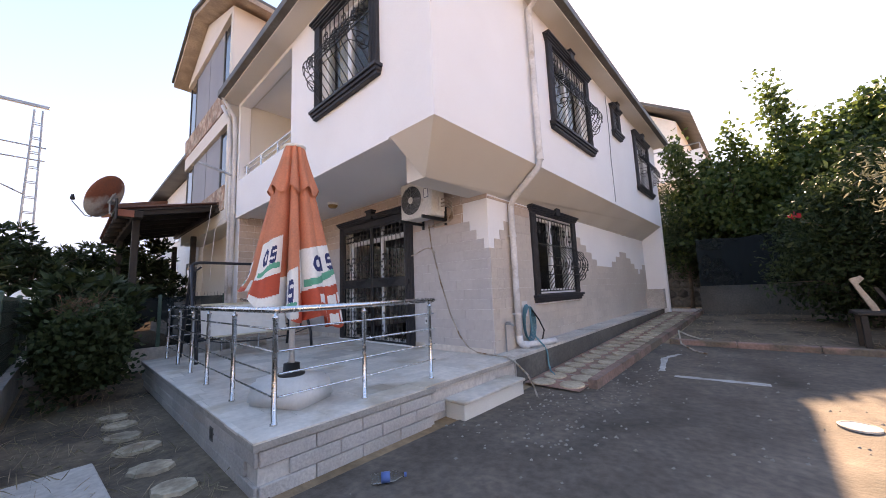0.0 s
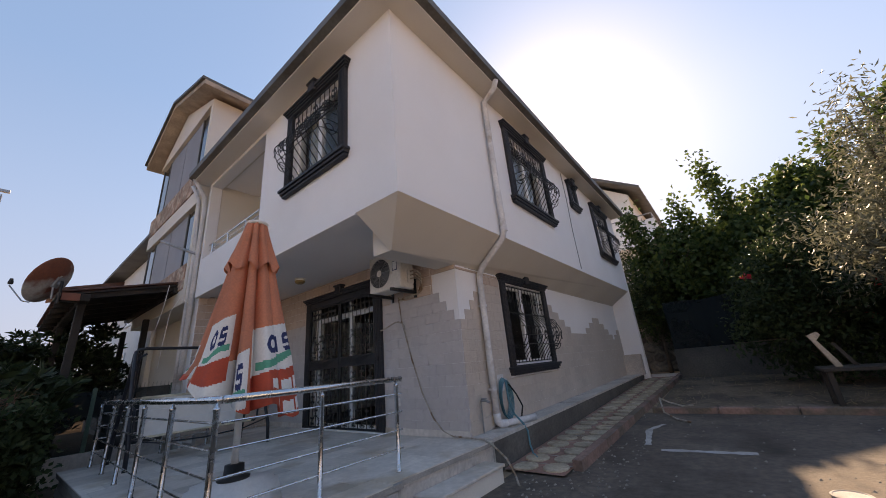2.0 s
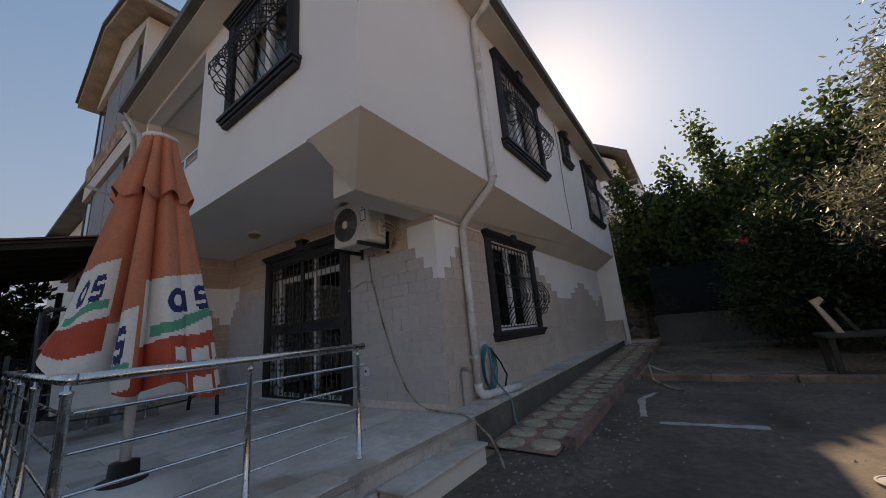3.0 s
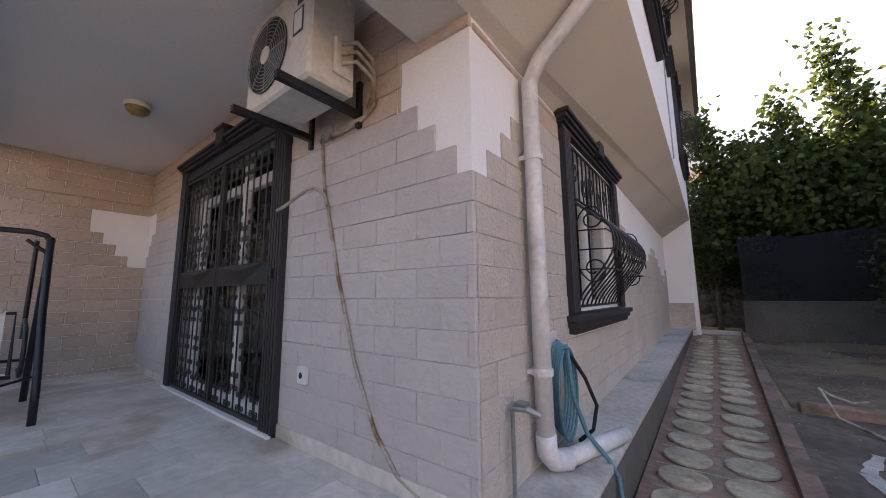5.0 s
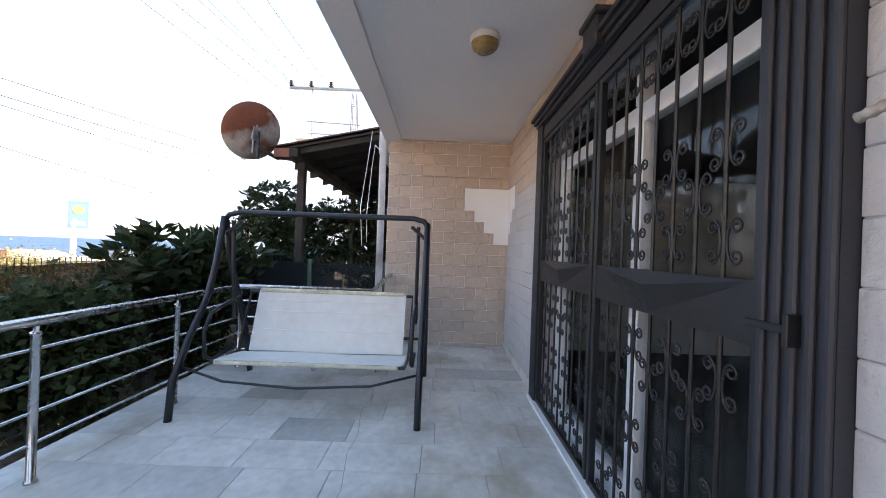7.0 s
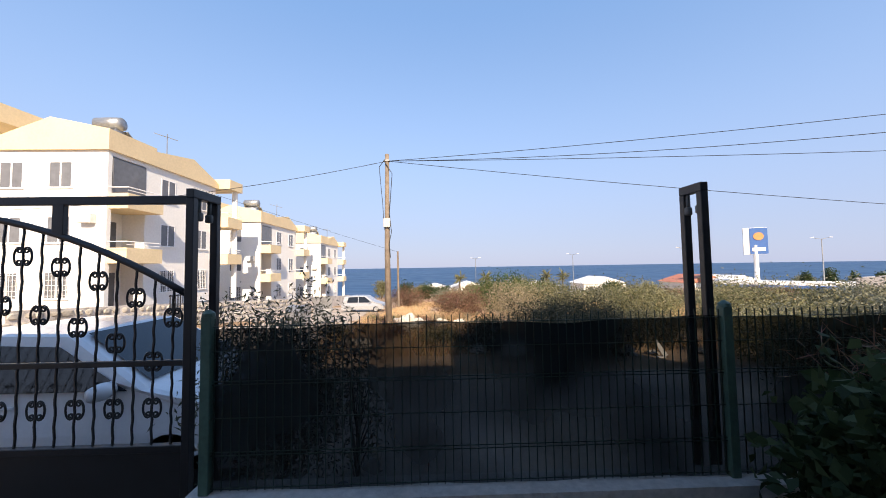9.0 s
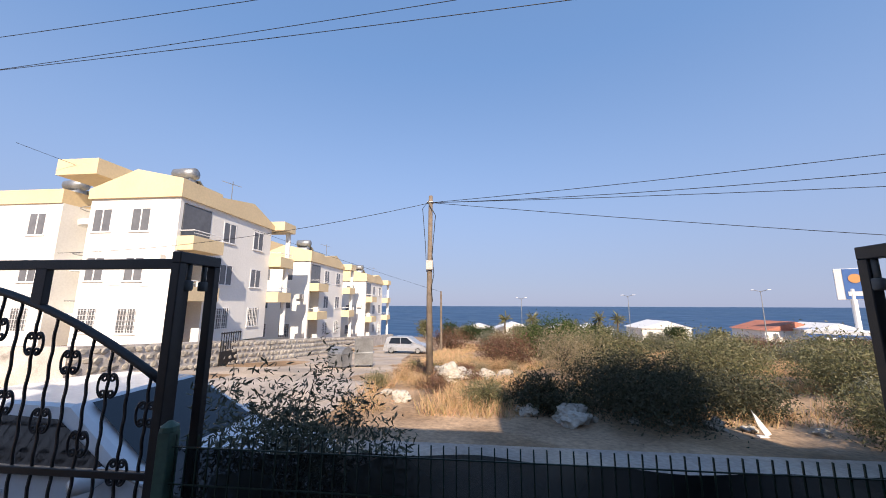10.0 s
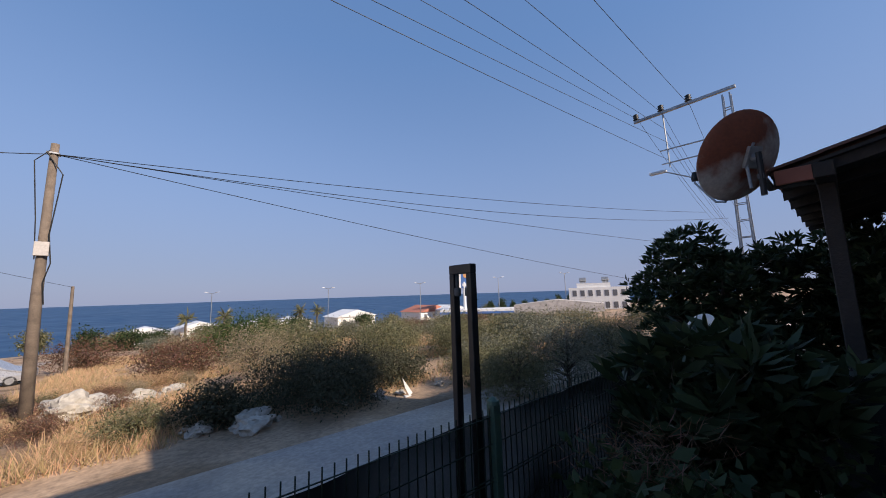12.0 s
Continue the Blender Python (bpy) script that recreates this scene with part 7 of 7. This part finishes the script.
for k, (x, y, h, rr) in enumerate(((-9.6, -9.4, 1.5, 1.2), (-11.2, -8.8, 1.9, 1.5), (-13.4, -8.6, 2.0, 1.6), (-15.8, -9.2, 1.8, 1.7), (-10.4, -11.6, 1.3, 1.3))):
    scrub("dense grey-green shrub crowding the road edge", x, y, h, rr, L_OLIVE if k % 2 else L_SCRUB, 70 + k, 260, 34, 0.085, 0.28)
rs = random.Random(77)
for i in range(34):
    x, y = rs.uniform(-60, 1.5), -rs.uniform(27, 62)
    scrub("green scrub bush on the slope above the shore", x, y, rs.uniform(1.4, 2.6) if x > -24 else rs.uniform(0.8, 1.5), rs.uniform(1.8, 3.2), rs.choice([L_SCRUB, L_DARK, L_SCRUB, L_OLIVE, L_BROWN, L_DRY]), 100 + i, 200, 26, 0.16)
for i in range(14):
    x, y = rs.uniform(-34, -13), -rs.uniform(14, 27)
    scrub("olive green shrub in the field", x, y, rs.uniform(1.2, 2.2), rs.uniform(1.3, 2.4), rs.choice([L_SCRUB, L_OLIVE, L_SCRUB]), 160 + i, 150, 24, 0.14)
for i in range(44):
    x, y = rs.uniform(-4.2, 2.4), -rs.uniform(13.4, 25)
    plant("dry_weed", "low dry tangled weeds on the stony bank", "weed", (x, y, gz(x, y) - 0.03), rs.uniform(0.3, 0.7), rs.uniform(0.5, 1.0), 110, 24, 0.10, rs.choice([L_BROWN, L_STRAW, L_DRY, L_BROWN, L_STRAW, L_SCRUB]), 500 + i, 0.012, 0.0, spread=0.10, ratio=0.12, group="dry weeds")
stones = [rock_mesh("rock", i, STONE, 4, 0.6, 0.62) for i in range(4)]
for k, (x, y, s) in enumerate(((-3.95, -13.1, 0.42), (-3.0, -13.6, 0.25), (-2.8, -13.9, 0.18), (-7.4, -12.95, 0.22), (-8.1, -12.8, 0.14), (-5.6, -13.2, 0.12), (0.9, -14.8, 0.30), (-0.5, -18.4, 0.75), (-0.1, -19.2, 0.6), (-1.9, -19.0, 0.5), (-2.8, -19.6, 0.45), (-6.4, -13.1, 0.1), (1.6, -15.6, 0.16), (2.0, -13.6, 0.12), (-9.6, -12.7, 0.16), (-4.6, -13.2, 0.1))):
    o = tagged(new("field_rock", stones[k % 4]), "pale grey limestone rock lying at the field edge", "rock", "field rocks")
    o.matrix_basis = pose(x, y, gz(x, y) + s * 0.30, 0, 0, 57 * k) @ Matrix.Diagonal((s, s, s, 1))
bag = thing("torn_sheet", "torn white plastic sheet caught in the shrub", "litter", pose(-8.15, -12.4, gz(0, -12.4) + 0.012) @ Matrix.Diagonal((0.6, 0.6, 0.6, 1)))
part("sheet", MB().prism([(0, 0), (-0.2, 0.1), (0.12, 0.55), (0.42, 0.95), (0.25, 0.4)], "y", -0.015, 0.015).box((-0.06, -0.1, -0.02), (0.3, 0.12, 0.03)), PLASTIC_W, bag)

# ---- far shore: houses, lamps, filling station ----
def far_house(label, x, y, w, d, h, red):
    z = gz(x, y) - 0.3
    b = thing("shore_house", label, "house", pose(x, y, z))
    part("wall", MB().box((-w / 2, -d / 2, 0), (w / 2, d / 2, h)), APT_W, b)
    part("roof", MB().prism([(-w / 2 - 0.5, h), (w / 2 + 0.5, h), (0, h + w * 0.16)], "y", -d / 2 - 0.4, d / 2 + 0.4), TERRA if red else PLASTIC_W, b)
    for i in range(3):
        part("window", MB().box((-w / 2 + w * (i + 0.5) / 3 - 0.5, d / 2, h * 0.4), (-w / 2 + w * (i + 0.5) / 3 + 0.5, d / 2 + 0.03, h * 0.8)), APT_GL, b)


for x, y, w, d, h, red in ((-46, -96, 11, 9, 3.6, False), (-70, -92, 12, 10, 3.4, True), (-74, -86, 9, 8, 3.4, False), (-12, -108, 12, 8, 3.0, False), (-26, -104, 10, 8, 3.0, False), (-2, -110, 9, 7, 3.0, False), (-34, -108, 9, 7, 3.2, False)):
    far_house("low white house with a pitched roof near the shore", x, y, w, d, h, red)
for i, (x, y) in enumerate(((-39.6, -95.8), (-14, -104), (-62, -84), (-80, -70), (-96, -58))):
    z = gz(x, y)
    l = thing("street_lamp", "tall thin twin-arm street lamp along the coast road", "street lamp", pose(x, y, z), "coast road lamps")
    H = 4.25 - (-39.6 + 39.6) - gz(-39.6, -95.8) + 0.2
    part("column", MB().tube([(0, 0, -0.3), (0, 0, H)], [0.12, 0.07], 8), GALV, l)
    part("arm", MB().tube([(-1.0, 0.7, H + 0.25), (0, 0, H - 0.1), (1.0, -0.7, H + 0.25)], 0.06, 6), GALV, l)
    for s in (-1, 1):
        part("lamp_head", MB().cbox((s * 1.1 - 0.35, -s * 0.75 - 0.15, H + 0.2), (s * 1.1 + 0.35, -s * 0.75 + 0.15, H + 0.32), 0.04), PLASTIC_W, l)
fs = thing("filling_station", "filling station canopy with a blue and white edge", "filling station", pose(-75.0, -70.0, gz(0, -70), 0, 0, -46.5))
HB = -3.0 - gz(0, -70)
part("canopy", MB().box((-17, -4, HB), (13, 4, HB + 0.6)), PLASTIC_W, fs)
part("edge_band", MB().box((-17.05, 4.0, HB - 0.6), (13, 4.1, HB)), SIGNBLUE, fs, "blue canopy edge")
for x in (-13, -5, 3, 10):
    part("column", MB().box((x - 0.2, -0.2, -1), (x + 0.2, 0.2, HB)), PLASTIC_W, fs)
part("kiosk", MB().box((-14, -9, -1), (-2, -5, HB + 0.4)), APT_W, fs)
sg = thing("station_sign", "tall filling station sign with an orange emblem", "sign", pose(-71.2, -75.2, gz(0, -75.8), 0, 0, -38))
ZS = 6.27 - gz(0, -75.8)
part("post", MB().tube([(0, 0, -1), (0, 0, ZS - 1)], 0.45, 10), PLASTIC_W, sg)
part("board", MB().cbox((-2.0, -0.3, ZS - 3.0), (2.0, 0.3, ZS + 2.8), 0.05), PLASTIC_W, sg)
part("board_face", MB().box((-2.0, 0.31, ZS - 2.9), (0.9, 0.36, ZS + 2.7)), SIGNBLUE, sg, "blue sign face")
part("emblem", MB().lathe([(0.85, 0.37), (0.85, 0.42)], (-0.55, 0, ZS + 0.9), 20, axis="y"), SIGNORANGE, sg, "orange emblem shape")
part("lettering_bar", MB().box((-1.6, 0.37, ZS - 2.3), (0.55, 0.42, ZS - 1.5)), PLASTIC_W, sg)
tb = thing("seafront_block", "white flat-roofed building with roof tanks", "building", pose(-93, -47, gz(0, -47) - 1.4, 0, 0, -63))
part("wall", MB().box((-7, -4, 0), (7, 4, 7.2)).box((-3, -3.5, 7.2), (5, 3.5, 8.3)), APT_W, tb)
for i in range(7):
    for z in (2.0, 5.0):
        part("window", MB().box((-6.3 + i * 1.9, 4.0, z), (-5.3 + i * 1.9, 4.05, z + 1.5)), APT_GL, tb)
for x in (-2, 3.5):
    part("roof_tank", MB().lathe([(0.1, -0.9), (0.6, -0.8), (0.6, 0.8), (0.1, 0.9)], (x, 0, 9.3), 12, axis="x").box((x - 0.7, -0.5, 8.3), (x + 0.7, 0.5, 8.8)), GALV, tb)
sh = solid("seafront_shed", MB().prism([(-9, 0), (9, 0), (9, 2.6), (0, 3.6), (-9, 2.6)], "y", -3, 3), CONC_L, "long pale shed near the shore", "shed")
sh.matrix_basis = pose(-70, -45, gz(0, -45) - 0.3, 0, 0, -60)
for i, (x, y) in enumerate(((-31, -92), (-36, -94), (-16, -98), (-9, -100))):
    t = thing("palm_tree", "palm tree with a ragged crown near the shore", "tree", pose(x, y, gz(x, y)), "shore palms")
    part("trunk", MB().tube([(0, 0, 0), (0.1, 0, 3.0), (0, 0, 5.2)], [0.3, 0.22, 0.2], 8), BARK, t)
    v, f = leaves(np.array([(0, 0, 5.3)] * 3), 26, 0.25, 2.0, 300 + i, droop=0.1, ratio=0.14)
    part("crown", np_mesh("crown", v, f, L_SCRUB), None, t)
for i in range(26):
    x, y = rs.uniform(-120, 12), -rs.uniform(72, 112)
    if x < -50 and y > -96:
        x += 55
    plant("shore_tree", "leafy tree among the houses by the shore", "tree", (x, y, gz(x, y) - 0.3), rs.uniform(2.6, 5.4), rs.uniform(1.8, 3.4), 90, 22, 0.42, rs.choice([L_DARK, L_SCRUB, L_DARK]), 400 + i, 0.15, 0.1, spread=0.4, group="shore trees")


for i in range(9):
    x, y = -84 - i * 2.6, -77 + i * 2.4
    plant("shore_conifer", "dark pointed conifer by the shore", "tree", (x, y, gz(x, y) - 0.2), rs.uniform(4.2, 6.0), rs.uniform(0.8, 1.3), 70, 22, 0.4, L_DARK, 440 + i, 0.12, 0.1, spread=0.25, group="shore trees")

# ---- small pieces: blocks, tiles, paving ----
BW, BH, BZ = 0.31, 0.1505, 1.925   # block width, course height, one bed joint
cut = {}


def block_of(w, hgt, skin):
    key = (round(w, 2), round(hgt, 3), skin.name)
    if key not in cut:
        g, c = (0.0022, 0.0065) if skin is BLOCK_P else (0.0008, 0.0036)
        cut[key] = MB().cbox((-key[0] / 2 + g, -0.015, g), (key[0] / 2 - g, 0.012, key[1] - g), c).mesh("block", skin)
    return cut[key]


def lay(wall, place, u0, u1, z0, z1, skip, peach_from, as_part=lambda u, z: True, rest=None, skin=BLOCK):
    """Courses of blocks; place(u, z) gives the pose, skip(u0, u1, z0, z1) tells where none lie."""
    rg = random.Random(int(u1 * 100))
    z, row = z0, math.floor((z0 - BZ) / BH + 0.01)
    while z < z1 - 0.02:
        hgt = min(BZ + (row + 1) * BH, z1) - z
        u = u0 - (BW / 2 if row % 2 else 0)
        while u < u1:
            a, b = max(u, u0), min(u + BW, u1)
            spans = [(a, b)]
            for s0, s1 in skip(z + hgt / 2):
                nxt = []
                for p, q in spans:
                    if s1 <= p or s0 >= q:
                        nxt.append((p, q))
                    else:
                        if s0 - p > 0.03:
                            nxt.append((p, s0))
                        if q - s1 > 0.03:
                            nxt.append((s1, q))
                spans = nxt
            for p, q in spans:
                if q - p < 0.03:
                    continue
                c = (p + q) / 2
                peach = z > peach_from + rg.uniform(-0.1, 0.1)
                m = place(c, z) @ Matrix.Translation((0, rg.uniform(-0.0025, 0.0015), 0))
                me = block_of(q - p, hgt, BLOCK_P if peach else skin)
                if as_part(c, z) or rest is None:
                    part("block", me, None, wall, at=m)
                else:
                    rest.append((me, m))
            u += BW
        z += hgt
        row += 1


def stairs_skip(c, widths, z_top, sign):
    """A stepped patch left bare beside a corner at c."""
    def f(z):
        k = int((z_top - z) / BH)
        if 0 <= k < len(widths):
            w = widths[k]
            return [(c - w, c + w)] if sign == 0 else ([(c - w, c)] if sign < 0 else [(c, c + w)])
        return []
    return f


patch_r = stairs_skip(0.02, (0.48, 0.355, 0.23, 0.10), BZ + 4 * BH, -1)
patch_l = stairs_skip(X0, (0.41, 0.27, 0.17, 0.08), BZ + 3 * BH, 1)


def skip_front(z):
    out = patch_r(z) + patch_l(z)
    if z < DOOR[3] + 0.1:
        out.append((DOOR[0], DOOR[1]))
    return out


lay(wall_front, lambda u, z: pose(u, 0.0, z), X0 + 0.012, 0.012, F + 0.004, CE - 0.002, skip_front, 2.3)
lay(wall_party, lambda u, z: pose(X0, u, z, 0, 0, 90), -1.66, -0.013, F + 0.004, CE - 0.002, stairs_skip(-0.0, (0.61, 0.47, 0.335, 0.20), BZ + 3 * BH, -1), 0.2)
side_patch = stairs_skip(0.0, (0.55, 0.42, 0.29, 0.13), BZ + 4 * BH, 1)


def skip_side(z):
    out = side_patch(z)
    if GW[2] - 0.2 < z < GW[3] + 0.2:
        out.append((GW[0] - 0.16, GW[1] + 0.16))
    # bare zigzag above the blocks further along
    if z > 1.66:
        v2 = (6.6 + (2.27 - z) / 0.61 * 1.6, 8.2 + (z - 1.66) / 0.34 * 0.78)
        if z > 2.27:
            out.append((3.2 + max(2.45 - z, 0) * 2.0, 9.0))
        else:
            out.append(v2)
            if z > 1.74:
                out.append((3.2 + (2.45 - z) / 0.71 * 1.45, 5.3 + (z - 1.74) / 0.53 * 1.3))
    return out


rest = []
lay(wall_side, lambda u, z: pose(0.0, u, z, 0, 0, 90), 0.0125, YB, 0.39, 2.72, skip_side, 2.45, lambda u, z: u < 5.2, rest, BLOCK_S)
mb = MB()
for me, m in rest:
    vs = [m @ v.co for v in me.vertices]
    mb.add(vs, [tuple(p.vertices) for p in me.polygons])
tagged(part("block_course", mb, BLOCK_S, wall_side), kind="stuff")
vent = thing("drain_vent", "small dark drain opening in the terrace edge", "vent", pose(-0.62, -3.292, 0.14))
part("frame", MB().box((-0.05, -0.006, 0.0), (0.05, 0.02, 0.012)).box((-0.05, -0.006, 0.098), (0.05, 0.02, 0.11)).box((-0.05, -0.006, 0.012), (-0.038, 0.02, 0.098)).box((0.038, -0.006, 0.012), (0.05, 0.02, 0.098)), GUTTER, vent)
part("grate", MB().box((-0.038, -0.003, 0.012), (0.038, 0.018, 0.098)), PLASTIC_K, vent)
# skirting along the terrace wall
solid("baseboard", MB().cbox((DOOR[1] + 0.005, -0.03, F), (-0.0, -0.013, F + 0.09), 0.003).cbox((X0 + 0.02, -0.03, F), (DOOR[0] - 0.005, -0.013, F + 0.09), 0.003), TILE, "pale marble skirting along the terrace wall", "skirting", "structure")

# terrace edge blocks and slab
tblock = MB().cbox((-0.2 + 0.003, -0.014, 0.003), (0.2 - 0.003, 0.014, 0.104), 0.006).mesh("block", BLOCK_T)
for r_ in range(4):
    z = F - 0.062 - 0.107 * (r_ + 1)
    for i in range(5):
        y = -3.07 + i * 0.4 + (0.2 if r_ % 2 else 0)
        if y + 0.2 < -1.3:
            part("block", tblock, None, terrace, at=pose(0.37, y, z, 0, 0, 90))
    for i in range(13):
        x = 0.17 - i * 0.4 - (0.2 if r_ % 2 else 0)
        if x - 0.2 > -4.65:
            part("block", tblock, None, terrace, at=pose(x, -3.28, z))
rg = random.Random(21)
tiles = {}


def tile_of(w, d, dark):
    key = (round(w, 2), round(d, 2), dark)
    if key not in tiles:
        tiles[key] = MB().cbox((-w / 2 + 0.0015, -d / 2 + 0.0015, -0.02), (w / 2 - 0.0015, d / 2 - 0.0015, 0.0), 0.0015).mesh("tile", TILE_D if dark else TILE)
    return tiles[key]


solid("floor_bed", MB().box((-4.62, -3.31, F - 0.056), (0.39, -1.61, F - 0.012)).box((X0, -1.61, F - 0.056), (0.34, 0.0, F - 0.012)), GROUT, "mortar bed under the terrace tiles", "floor", "structure")
TD = 0.30
x, row = X0, 0
while x < 0.385:
    d = min(TD, 0.39 - x)
    xm = x + d / 2
    y_lo = -3.31 if xm > -4.62 else -1.61
    y = y_lo - rg.uniform(0, 0.4)
    while y < -0.02:
        w = rg.choice((0.4, 0.5, 0.6, 0.5))
        lo_, hi_ = max(y, y_lo), min(y + w, -0.001)
        xe = min(x + d, 0.39 if (lo_ + hi_) / 2 < -1.62 else 0.34)
        if hi_ - lo_ > 0.03 and xe - x > 0.03:
            part("tile", tile_of(xe - x, hi_ - lo_, rg.random() < 0.10), None, terrace, at=pose((x + xe) / 2, (lo_ + hi_) / 2, F + rg.uniform(-0.0008, 0.0008)))
        y += w
    x += d
    row += 1
cr = MB()
pts = [(-2.2, -1.35), (-2.6, -1.42), (-2.75, -1.40), (-3.1, -1.46), (-3.3, -1.44), (-3.65, -1.50), (-3.9, -1.47), (-4.3, -1.52)]
for (xa, ya), (xb, yb3) in zip(pts, pts[1:]):
    cr.add([(xa, ya - 0.002, F + 0.002), (xb, yb3 - 0.002, F + 0.002), (xb, yb3 + 0.002, F + 0.002), (xa, ya + 0.002, F + 0.002)], [(0, 1, 2, 3)])
solid("floor_crack", cr, GROUT, "thin crack across the terrace tiles", "floor", "structure")

# paving discs on the path
disc = MB().lathe([(0.155, 0.0), (0.155, 0.016), (0.145, 0.022)], n=20).mesh("disc", PAVE_O)
for j in range(26):
    for i in range(2):
        y = 0.28 + j * 0.345 + i * 0.05
        x = 0.58 + i * 0.37 + 0.010 * y
        part("disc", disc, None, path, at=pose(x, y, path_z(y) - 0.004, 1.9, 0, rg.uniform(0, 360)))
sl = MB()
for i in range(1, 26):
    y = 0.1 + i * 0.345
    sl.box((0.42, y - 0.004, path_z(y) - 0.01), (1.13, y + 0.004, path_z(y) + 0.003))
part("joint", sl, GROUT, path)
